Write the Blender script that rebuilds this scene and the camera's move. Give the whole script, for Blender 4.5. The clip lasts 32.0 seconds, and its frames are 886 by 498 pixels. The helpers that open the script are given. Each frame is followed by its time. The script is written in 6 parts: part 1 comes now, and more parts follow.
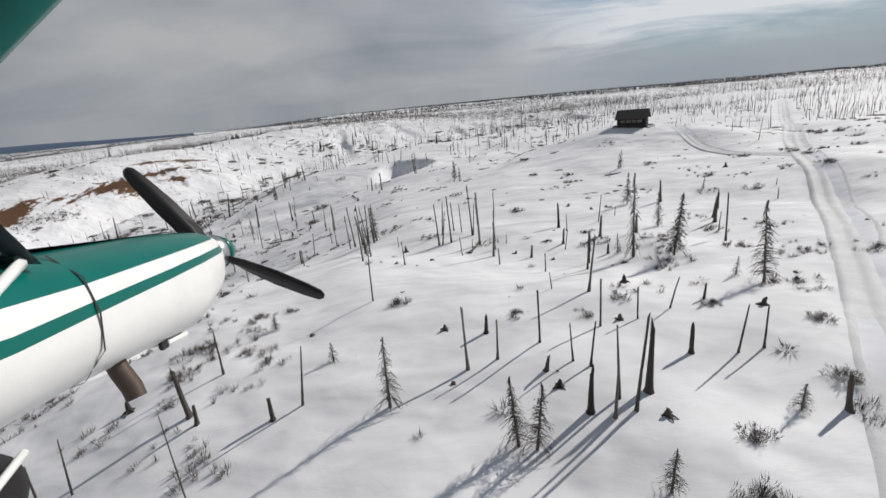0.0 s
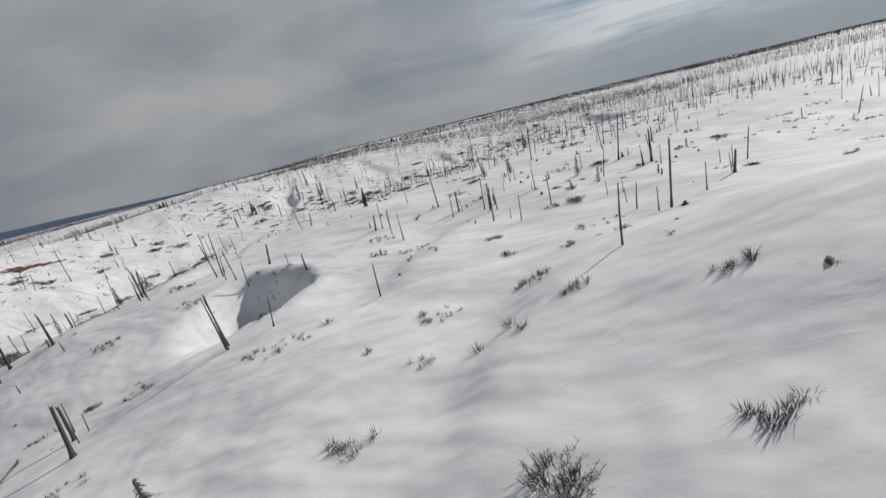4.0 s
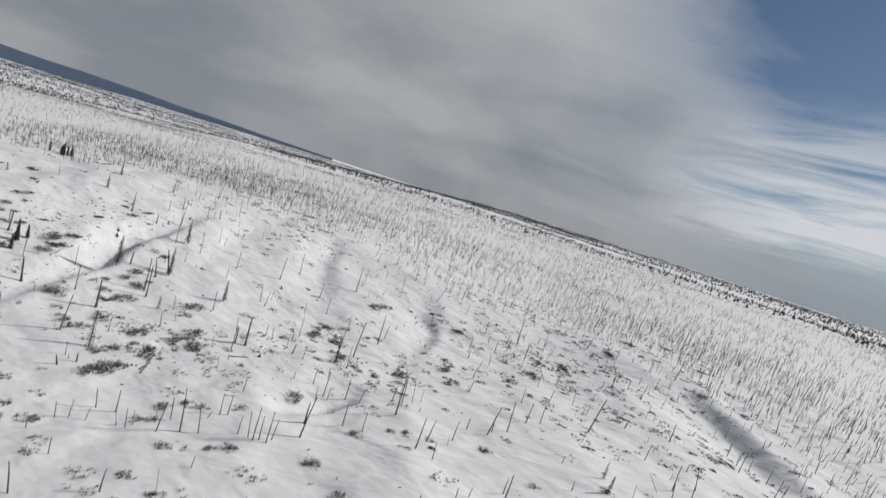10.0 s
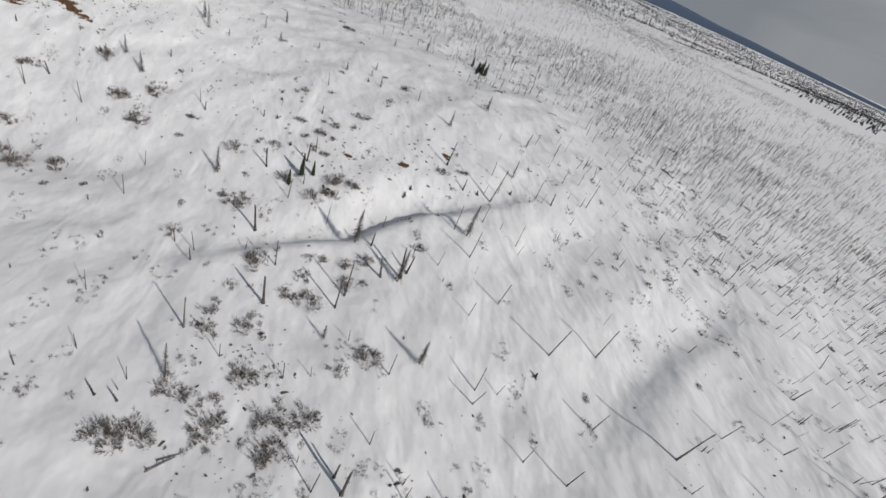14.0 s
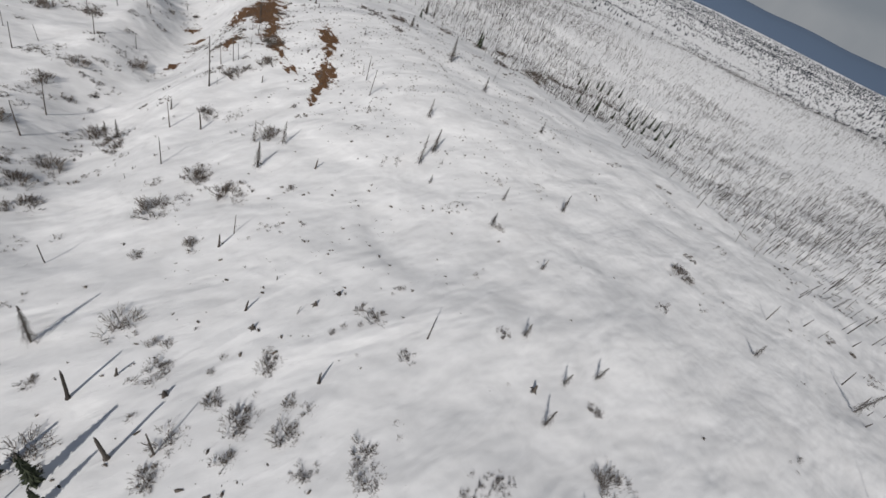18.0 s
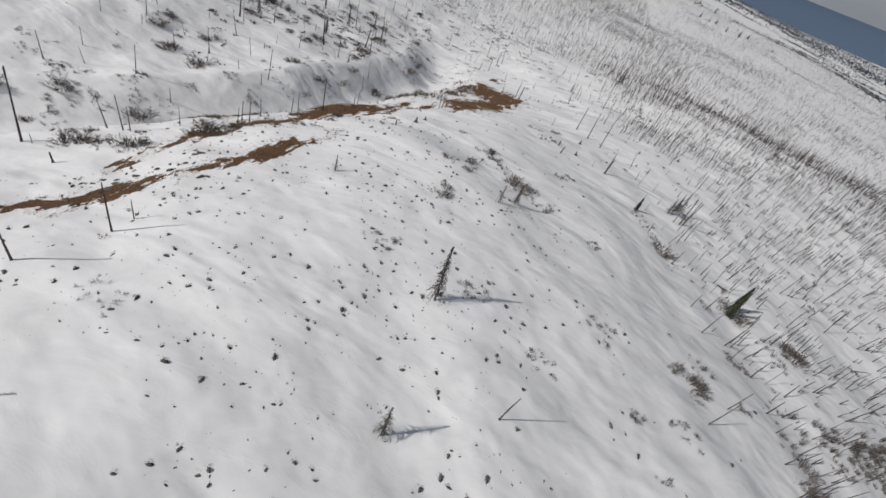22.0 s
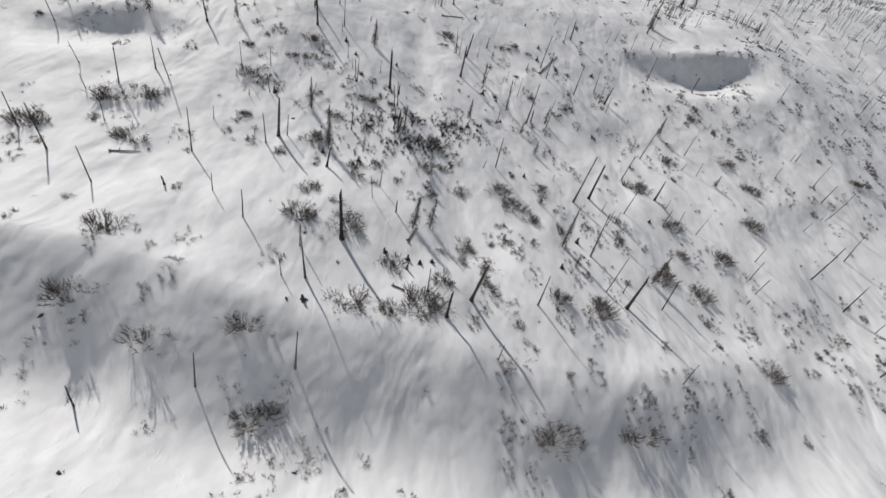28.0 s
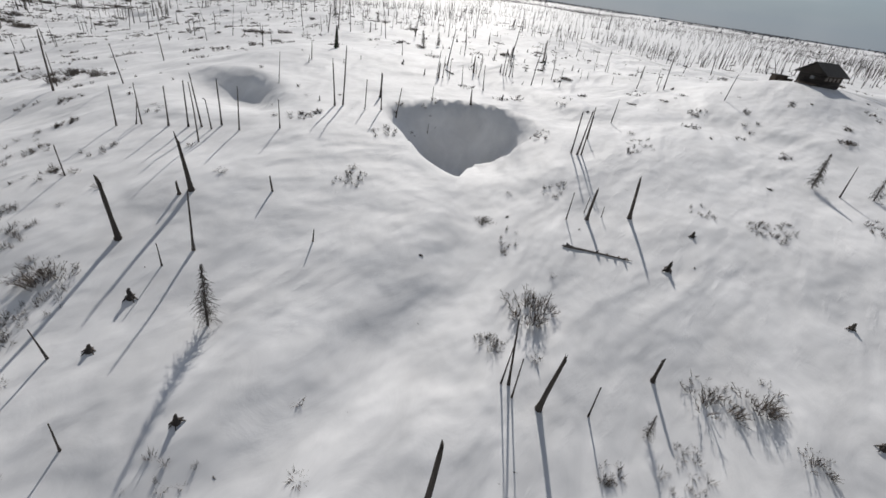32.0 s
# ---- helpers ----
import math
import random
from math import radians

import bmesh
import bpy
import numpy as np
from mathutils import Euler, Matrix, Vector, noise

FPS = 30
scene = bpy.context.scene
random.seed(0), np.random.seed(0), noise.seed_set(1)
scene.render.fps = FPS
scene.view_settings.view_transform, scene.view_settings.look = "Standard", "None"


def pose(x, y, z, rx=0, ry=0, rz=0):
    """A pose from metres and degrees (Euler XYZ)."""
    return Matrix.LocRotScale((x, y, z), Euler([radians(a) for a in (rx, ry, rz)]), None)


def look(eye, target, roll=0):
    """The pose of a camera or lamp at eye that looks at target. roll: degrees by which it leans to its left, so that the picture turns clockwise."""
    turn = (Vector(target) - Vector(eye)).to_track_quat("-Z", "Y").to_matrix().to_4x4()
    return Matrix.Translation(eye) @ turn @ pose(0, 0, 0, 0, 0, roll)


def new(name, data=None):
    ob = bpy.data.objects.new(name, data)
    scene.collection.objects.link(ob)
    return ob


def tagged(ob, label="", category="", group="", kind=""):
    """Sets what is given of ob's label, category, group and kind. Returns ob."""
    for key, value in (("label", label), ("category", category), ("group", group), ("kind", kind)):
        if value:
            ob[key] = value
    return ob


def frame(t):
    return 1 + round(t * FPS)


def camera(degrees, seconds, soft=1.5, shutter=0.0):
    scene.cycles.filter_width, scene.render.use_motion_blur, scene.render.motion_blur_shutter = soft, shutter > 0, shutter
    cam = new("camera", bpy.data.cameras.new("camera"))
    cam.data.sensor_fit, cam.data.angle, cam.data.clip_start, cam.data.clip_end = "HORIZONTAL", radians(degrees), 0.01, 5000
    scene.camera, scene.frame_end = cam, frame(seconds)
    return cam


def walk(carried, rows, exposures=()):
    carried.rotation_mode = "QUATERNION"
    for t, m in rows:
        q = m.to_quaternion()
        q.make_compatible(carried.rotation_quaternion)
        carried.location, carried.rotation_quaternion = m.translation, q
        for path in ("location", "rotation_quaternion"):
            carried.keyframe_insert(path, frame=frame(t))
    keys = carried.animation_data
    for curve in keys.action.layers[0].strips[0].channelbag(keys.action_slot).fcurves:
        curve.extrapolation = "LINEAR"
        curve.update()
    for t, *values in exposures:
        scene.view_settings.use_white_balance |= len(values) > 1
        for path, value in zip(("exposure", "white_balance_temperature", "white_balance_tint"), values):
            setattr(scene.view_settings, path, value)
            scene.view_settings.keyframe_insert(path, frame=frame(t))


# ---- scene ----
cam = camera(90.1, 32.0, soft=1.6)
# seconds, place in metres, turn in degrees
PATH = [
    (0.0, 0.00, 0.00, 100.00, 71.73, 5.00, -0.06),
    (0.5, 1.99, 12.22, 99.86, 70.81, 3.41, -1.82),
    (1.0, 4.53, 24.41, 99.54, 70.20, 1.41, -2.11),
    (1.5, 7.29, 36.48, 99.29, 70.94, 1.98, -2.10),
    (2.0, 9.90, 48.40, 99.36, 71.60, 3.60, -0.94),
    (2.5, 12.19, 59.94, 99.42, 70.94, 3.03, 0.55),
    (4.5, 19.30, 103.85, 96.67, 75.82, 14.71, 0.31),
    (5.0, 22.95, 116.02, 96.39, 77.39, 13.06, -0.81),
    (5.5, 27.05, 127.88, 96.92, 80.20, 10.01, -0.74),
    (6.0, 31.16, 139.40, 98.57, 83.11, 7.20, 0.32),
    (6.5, 34.93, 150.68, 101.28, 85.06, 3.31, 2.46),
    (7.0, 38.22, 161.79, 104.88, 85.51, -1.18, 4.17),
    (7.5, 41.30, 172.66, 108.92, 85.53, -5.78, 5.32),
    (8.0, 44.02, 183.30, 112.85, 84.33, -9.00, 5.75),
    (8.5, 46.07, 193.88, 116.38, 82.95, -11.82, 6.54),
    (9.0, 47.09, 204.50, 119.58, 82.72, -14.37, 7.89),
    (9.5, 47.00, 215.15, 122.59, 82.71, -16.49, 10.64),
    (10.0, 45.98, 225.85, 125.34, 81.79, -17.77, 16.59),
    (10.5, 44.09, 236.49, 127.81, 79.90, -18.66, 24.19),
    (11.0, 41.33, 246.95, 130.06, 77.30, -20.87, 31.11),
    (11.5, 37.81, 257.12, 132.10, 74.87, -23.70, 36.44),
    (12.0, 33.49, 267.01, 133.90, 71.58, -25.86, 42.83),
    (12.5, 28.21, 276.86, 135.39, 66.00, -25.83, 52.61),
    (13.0, 21.90, 286.36, 136.49, 60.01, -23.61, 62.32),
    (13.5, 14.52, 295.22, 137.07, 54.93, -20.76, 70.88),
    (15.5, -24.59, 322.57, 134.23, 44.43, -18.36, 104.16),
    (16.0, -37.23, 327.00, 132.91, 44.91, -16.96, 113.22),
    (16.5, -50.62, 330.12, 131.46, 45.97, -16.03, 119.71),
    (17.0, -64.33, 331.83, 129.97, 46.49, -16.35, 127.24),
    (17.5, -78.24, 332.12, 128.45, 47.26, -18.27, 135.12),
    (18.0, -92.10, 330.79, 127.18, 48.29, -19.71, 143.99),
    (18.5, -105.76, 327.77, 126.18, 48.41, -19.89, 153.47),
    (19.0, -119.21, 323.26, 125.34, 48.52, -19.25, 161.31),
    (19.5, -132.01, 317.30, 124.48, 47.89, -18.74, 168.48),
    (20.0, -143.92, 309.86, 123.61, 48.23, -18.21, 174.43),
    (20.5, -154.55, 301.21, 122.79, 48.91, -16.47, 181.24),
    (21.0, -164.05, 291.72, 122.00, 49.41, -15.44, 186.77),
    (21.5, -172.60, 281.33, 121.08, 48.95, -16.29, 193.56),
    (22.0, -179.88, 270.25, 119.89, 48.20, -17.43, 199.23),
    (22.5, -185.64, 258.75, 118.64, 48.22, -17.67, 204.97),
    (23.0, -189.94, 246.65, 117.57, 48.51, -17.12, 211.03),
    (23.5, -192.83, 234.25, 116.40, 47.95, -16.74, 217.99),
    (24.0, -194.27, 221.68, 115.10, 48.37, -15.61, 224.47),
    (24.5, -194.29, 209.01, 113.57, 48.92, -13.79, 230.11),
    (26.5, -178.31, 163.36, 106.56, 49.11, -11.39, 248.46),
    (27.0, -171.78, 153.86, 105.45, 50.31, -10.14, 254.05),
    (27.5, -164.22, 144.92, 104.43, 50.60, -10.40, 260.73),
    (28.0, -155.55, 136.86, 103.46, 50.31, -10.92, 267.29),
    (28.5, -145.90, 129.84, 102.45, 50.07, -11.39, 273.69),
    (29.0, -135.62, 124.13, 101.65, 50.60, -11.63, 278.90),
    (29.5, -125.18, 119.89, 101.35, 50.59, -12.35, 282.95),
    (30.0, -114.33, 116.62, 101.05, 50.60, -13.41, 286.35),
    (30.5, -102.92, 114.23, 100.30, 52.41, -12.17, 289.95),
    (31.0, -90.77, 113.14, 99.14, 54.61, -10.15, 296.42),
    (31.5, -78.75, 113.53, 98.08, 57.20, -8.44, 302.69),
    (32.0, -67.78, 115.37, 97.78, 59.05, -7.50, 306.51),
]
walk(cam, [(t, pose(*row)) for t, *row in PATH], [(0.0, -0.26), (2.0, -0.41), (5.0, -0.48), (9.0, -0.39), (13.0, -0.50), (16.0, -0.59), (20.0, -0.53), (24.0, -0.53), (27.0, -0.36), (32.0, -0.36)])

# ---- sky and sun ----
SUN_AZ, SUN_EL = 57.0, 35.0      # degrees clockwise from +y, and above the horizon
world = bpy.data.worlds.new("sky")
scene.world = world
world.use_nodes = True


class Nodes:
    """A short way to write node trees."""

    def __init__(self, tree):
        self.tree = tree

    def add(self, kind, out=0, props=(), **inputs):
        n = self.tree.nodes.new("ShaderNode" + kind)
        for k, v in props:
            if k == "operation":
                n.operation = v
            elif k == "blend_type":
                n.blend_type = v
            elif k == "attribute_name":
                n.attribute_name = v
            elif k == "feature":
                n.feature = v
            elif k == "vector_type":
                n.vector_type = v
            elif k == "gradient_type":
                n.gradient_type = v
        for k, v in inputs.items():
            s = n.inputs[int(k[1:])] if k[0] == "i" and k[1:].isdigit() else n.inputs[k.replace("_", " ")]
            if isinstance(v, bpy.types.NodeSocket):
                self.tree.links.new(v, s)
            else:
                s.default_value = v
        return n.outputs[out]

    def math(self, op, a, b=0.0, c=0.0):
        return self.add("Math", props=[("operation", op)], i0=a, i1=b, i2=c)

    def ramp(self, fac, stops):
        n = self.tree.nodes.new("ShaderNodeValToRGB")
        e = n.color_ramp.elements
        while len(e) < len(stops):
            e.new(0.5)
        for i, (p, c) in enumerate(stops):
            e[i].position, e[i].color = p, (*c, 1) if len(c) == 3 else c
        self.tree.links.new(fac, n.inputs[0])
        return n.outputs[0]

    def mix(self, fac, a, b, blend="MIX"):
        n = self.tree.nodes.new("ShaderNodeMix")
        n.data_type, n.blend_type = "RGBA", blend
        for s, v in ((n.inputs[0], fac), (n.inputs[6], a), (n.inputs[7], b)):
            if isinstance(v, bpy.types.NodeSocket):
                self.tree.links.new(v, s)
            else:
                s.default_value = v if not isinstance(v, tuple) else (*v, 1)
        return n.outputs[2]

    def noise(self, vec, scale, detail=4.0, rough=0.55, distort=0.0):
        return self.add("TexNoise", Vector=vec, Scale=scale, Detail=detail, Roughness=rough, Distortion=distort)


W = Nodes(world.node_tree)
world.node_tree.nodes.clear()
sky = world.node_tree.nodes.new("ShaderNodeTexSky")
sky.sky_type = "NISHITA"
sky.sun_disc = False
sky.sun_elevation, sky.sun_rotation = radians(SUN_EL), radians(SUN_AZ)
sky.air_density, sky.dust_density, sky.ozone_density = 1.0, 0.3, 2.0
way = W.add("TexCoord", 0)
sx, sy, sz = (W.add("SeparateXYZ", k, Vector=way) for k in range(3))
up = W.math("MAXIMUM", sz, 0.02)
# high thin cloud sheet seen in perspective, drawn out along the wind
lift = W.math("ADD", up, 0.28)
px, py = W.math("DIVIDE", sx, lift), W.math("DIVIDE", sy, lift)
flatv = W.add("CombineXYZ", X=W.math("MULTIPLY", px, 0.95), Y=W.math("MULTIPLY", py, 0.80), Z=0.0)
streak = W.noise(flatv, 0.9, 5.0, 0.5, 0.35)
wisp = W.noise(W.add("Mapping", Vector=flatv, Rotation=(0, 0, radians(-52)), Scale=(0.45, 1.5, 1.0)), 1.25, 6.0, 0.55, 0.45)
broad = W.noise(flatv, 0.42, 2.5, 0.5, 0.15)
# the sheet thins towards the east and overhead, and thickens again in a low bank
east = W.math("MULTIPLY", W.math("SUBTRACT", sx, 0.13), -0.95)
thick = W.math("ADD", W.math("ADD", W.math("MULTIPLY", streak, 0.42), W.math("MULTIPLY", wisp, 0.72)), W.math("SUBTRACT", W.math("MULTIPLY", broad, 0.75), 0.27))
thick = W.math("SUBTRACT", W.math("ADD", thick, east), W.math("MULTIPLY", W.math("POWER", up, 2.0), 0.45))
thick = W.math("ADD", thick, W.math("MULTIPLY", W.math("POWER", W.math("SUBTRACT", 1.0, W.math("MINIMUM", up, 1.0)), 7.0), 0.16))
cover = W.ramp(thick, [(0.46, (0, 0, 0)), (0.60, (0.6, 0.6, 0.6)), (0.74, (0.97, 0.97, 0.97))])
shade = W.ramp(W.math("ADD", W.math("ADD", W.math("MULTIPLY", streak, 0.5), W.math("MULTIPLY", wisp, 0.35)), W.math("MULTIPLY", broad, 0.3)),
               [(0.47, (0.91, 0.925, 0.945)), (0.56, (0.72, 0.755, 0.80)), (0.66, (0.48, 0.535, 0.605))])
low_sky = W.ramp(up, [(0.0, (1, 1, 1)), (0.16, (0, 0, 0))])
clear_sky = W.mix(1.0, sky.outputs[0], (0.104, 0.108, 0.113), "MULTIPLY")
clear_sky = W.mix(W.math("MULTIPLY", low_sky, 0.92), clear_sky, (0.44, 0.58, 0.76))
glow = W.add("VectorMath", 1, props=[("operation", "DOT_PRODUCT")], i0=way, i1=(math.sin(radians(SUN_AZ)) * math.cos(radians(SUN_EL)), math.cos(radians(SUN_AZ)) * math.cos(radians(SUN_EL)), math.sin(radians(SUN_EL))))
bright = W.math("ADD", 0.98, W.math("MULTIPLY", W.math("POWER", W.math("MAXIMUM", glow, 0.0), 3.0), 1.35))
shade = W.mix(1.0, shade, W.add("CombineXYZ", X=bright, Y=bright, Z=bright), "MULTIPLY")
haze = W.ramp(up, [(0.0, (1, 1, 1)), (0.15, (0, 0, 0))])
shade_low = W.mix(W.math("MULTIPLY", haze, 0.5), shade, (0.60, 0.645, 0.70))
full = W.mix(W.add("Clamp", Value=W.math("MAXIMUM", cover, W.math("MULTIPLY", haze, 0.35))), clear_sky, shade_low)
# thin white streaks low in the north-east
bars = W.noise(W.add("CombineXYZ", X=W.math("MULTIPLY", sx, 2.6), Y=W.math("MULTIPLY", sy, 2.6), Z=W.math("MULTIPLY", up, 24.0)), 1.0, 6.0, 0.58, 0.6)
level_band = W.ramp(up, [(0.05, (0, 0, 0)), (0.09, (1, 1, 1)), (0.20, (1, 1, 1)), (0.34, (0, 0, 0))])
east_side = W.ramp(sx, [(0.10, (0, 0, 0)), (0.36, (1, 1, 1))])
bank = W.math("MULTIPLY", W.math("MULTIPLY", W.ramp(bars, [(0.38, (0, 0, 0)), (0.56, (1, 1, 1))]), level_band), east_side)
full = W.mix(W.math("MULTIPLY", bank, 0.9), full, (1.50, 1.54, 1.60))
bg = world.node_tree.nodes.new("ShaderNodeBackground")
outw = world.node_tree.nodes.new("ShaderNodeOutputWorld")
world.node_tree.links.new(full, bg.inputs[0])
world.node_tree.links.new(bg.outputs[0], outw.inputs[0])
bg.inputs[1].default_value = 0.57
sun = new("sun", bpy.data.lights.new("sun", "SUN"))
sun.data.energy, sun.data.angle, sun.data.color = 5.0, radians(0.9), (1.0, 0.953, 0.895)
az, el = radians(SUN_AZ), radians(SUN_EL)
to_sun = Vector((math.sin(az) * math.cos(el), math.cos(az) * math.cos(el), math.sin(el)))
sun.matrix_world = look(to_sun * 300, (0, 0, 0))

# ---- materials ----


def material(name, rough=0.8):
    m = bpy.data.materials.new(name)
    m.use_nodes = True
    b = m.node_tree.nodes["Principled BSDF"]
    b.inputs["Roughness"].default_value = rough
    b.inputs["Specular IOR Level"].default_value = 0.3
    return m, Nodes(m.node_tree), b


def bump(n, b, h, strength, distance):
    out = n.add("Bump", Height=h, Strength=strength, Distance=distance)
    n.tree.links.new(out, b.inputs["Normal"])


def snow_material():
    m, n, b = material("snow", 0.62)
    b.inputs["Specular IOR Level"].default_value = 0.12
    pos = n.add("NewGeometry", 0)
    bare = n.add("Attribute", 2, props=[("attribute_name", "bare")])
    road = n.add("Attribute", 2, props=[("attribute_name", "road")])
    rough_edge = n.noise(n.add("Mapping", Vector=pos, Rotation=(0, 0, radians(-14)), Scale=(0.62, 0.26, 0.4)), 1.0, 6.0, 0.62)
    fine_edge = n.noise(pos, 2.2, 4.0, 0.65)
    edge = n.math("ADD", bare, n.math("MULTIPLY", n.math("SUBTRACT", n.math("ADD", n.math("MULTIPLY", rough_edge, 0.90), n.math("MULTIPLY", fine_edge, 0.27)), 0.585), 2.9))
    mask = n.ramp(edge, [(0.485, (0, 0, 0)), (0.515, (1, 1, 1))])
    wind = n.add("Mapping", Vector=pos, Rotation=(0, 0, radians(20)), Scale=(0.09, 0.17, 0.15))
    drift = n.noise(wind, 1.6, 6.0, 0.6, 0.6)
    ripples = n.noise(n.add("Mapping", Vector=pos, Rotation=(0, 0, radians(20)), Scale=(0.55, 1.1, 1.0)), 1.0, 5.0, 0.6, 0.5)
    broad = n.noise(pos, 0.018, 3.0, 0.5)
    white = n.mix(broad, (0.60, 0.60, 0.605), (0.70, 0.70, 0.705))
    white = n.mix(n.ramp(drift, [(0.35, (0, 0, 0)), (0.7, (1, 1, 1))]), white, (0.78, 0.78, 0.785))
    crust = n.noise(pos, 0.11, 8.0, 0.7)
    white = n.mix(n.math("MULTIPLY", n.ramp(crust, [(0.56, (0, 0, 0)), (0.75, (1, 1, 1))]), 0.16), white, (0.52, 0.49, 0.46))
    white = n.mix(n.math("MULTIPLY", road, 0.8), white, (0.50, 0.52, 0.56))
    blades = n.noise(n.add("Mapping", Vector=pos, Rotation=(0, 0, radians(-12)), Scale=(9.0, 1.6, 4.0)), 1.0, 7.0, 0.72, 1.2)
    patch = n.noise(pos, 0.35, 4.0, 0.6)
    grass = n.ramp(blades, [(0.30, (0.036, 0.021, 0.013)), (0.5, (0.115, 0.064, 0.036)), (0.72, (0.24, 0.150, 0.088))])
    grass = n.mix(n.math("MULTIPLY", patch, 0.6), grass, (0.095, 0.046, 0.022))
    n.tree.links.new(n.mix(mask, white, grass), b.inputs["Base Color"])
    n.tree.links.new(n.math("ADD", n.math("MULTIPLY", mask, 0.3), 0.62), b.inputs["Roughness"])
    h = n.math("ADD", n.math("MULTIPLY", drift, 0.28), n.math("ADD", n.math("MULTIPLY", ripples, 0.035), n.math("MULTIPLY", n.math("MULTIPLY", blades, mask), 0.5)))
    hummocks = n.noise(n.add("Mapping", Vector=pos, Rotation=(0, 0, radians(35)), Scale=(0.20, 0.28, 0.3)), 1.0, 2.0, 0.45, 0.1)
    h = n.math("ADD", h, n.math("MULTIPLY", hummocks, 1.45))
    sastrugi = n.noise(n.add("Mapping", Vector=pos, Rotation=(0, 0, radians(-48)), Scale=(0.28, 0.95, 0.6)), 1.0, 4.0, 0.6, 0.3)
    h = n.math("ADD", h, n.math("MULTIPLY", n.ramp(sastrugi, [(0.55, (0, 0, 0)), (0.75, (1, 1, 1))]), n.math("MULTIPLY", n.ramp(broad, [(0.45, (0, 0, 0)), (0.65, (1, 1, 1))]), 0.13)))
    swell = n.noise(n.add("Mapping", Vector=pos, Rotation=(0, 0, radians(-30)), Scale=(0.045, 0.085, 0.07)), 1.0, 3.0, 0.5, 0.5)
    h = n.math("ADD", h, n.math("MULTIPLY", swell, 5.2))
    h = n.math("SUBTRACT", h, n.math("MULTIPLY", mask, 0.25))
    bump(n, b, h, 0.55, 0.55)
    return m


def varied(name, dark, light, rough=0.85, scale=3.0, stretch=(1, 1, 0.12), amount=0.5):
    """A material that varies along the grain, and from one object or loose piece to the next."""
    m, n, b = material(name, rough)
    co = n.add("TexCoord", 3)
    grain = n.noise(n.add("Mapping", Vector=co, Scale=stretch), scale * 6, 5.0, 0.65)
    blotch = n.noise(co, scale * 0.4, 3.0, 0.5)
    who = n.math("FRACT", n.math("ADD", n.add("ObjectInfo", 5), n.add("NewGeometry", 8)))
    f = n.math("ADD", n.math("MULTIPLY", grain, 1.0 - amount), n.math("MULTIPLY", n.math("ADD", n.math("MULTIPLY", blotch, 0.5), n.math("MULTIPLY", who, 0.6)), amount))
    n.tree.links.new(n.ramp(f, [(0.28, dark), (0.72, light)]), b.inputs["Base Color"])
    bump(n, b, grain, 0.5, 0.03)
    return m


def flat(name, colour, rough=0.5, metal=0.0):
    """Plain paint with a little unevenness."""
    m, n, b = material(name, rough)
    co = n.add("TexCoord", 3)
    v = n.noise(co, 6.0, 5.0, 0.6)
    n.tree.links.new(n.mix(v, tuple(c * 0.88 for c in colour), tuple(min(1, c * 1.08) for c in colour)), b.inputs["Base Color"])
    b.inputs["Metallic"].default_value = metal
    bump(n, b, v, 0.08, 0.01)
    return m


SNOW = snow_material()
CHAR = varied("charred_wood", (0.018, 0.016, 0.015), (0.105, 0.09, 0.078))
GREY = varied("weathered_wood", (0.035, 0.031, 0.029), (0.20, 0.18, 0.165))
TWIG = varied("bare_twigs", (0.032, 0.028, 0.025), (0.12, 0.105, 0.092))
WILLOW = varied("shrub_stems", (0.048, 0.041, 0.036), (0.18, 0.152, 0.132))
NEEDLE = varied("spruce_needles", (0.012, 0.018, 0.010), (0.05, 0.06, 0.035), stretch=(1, 1, 1))
FAR = varied("far_wood", (0.022, 0.02, 0.019), (0.13, 0.115, 0.105))
TUFT = varied("dead_tufts", (0.035, 0.030, 0.027), (0.15, 0.128, 0.11), stretch=(1, 1, 1))
STRAW = varied("dead_grass", (0.07, 0.04, 0.02), (0.27, 0.165, 0.085), stretch=(1, 1, 1))
# dark forest colour with a bluish cast mixed in for the haze of distance
WOODS = flat("haze_tinted_forest", (0.034, 0.040, 0.050), 0.95)
# the blue is distance haze put into the base colour of the far land
HILLS = flat("haze_tinted_lowland", (0.066, 0.095, 0.145), 0.95)
LOGS = varied("dark_logs", (0.017, 0.015, 0.014), (0.052, 0.045, 0.041), stretch=(0.2, 1, 1))
ROOFING = varied("dark_roof", (0.014, 0.014, 0.014), (0.045, 0.043, 0.042), stretch=(1, 1, 1))
TRIM = varied("window_trim", (0.05, 0.04, 0.032), (0.13, 0.10, 0.08))
SHUTTER = varied("pale_boards", (0.16, 0.145, 0.13), (0.30, 0.275, 0.25))

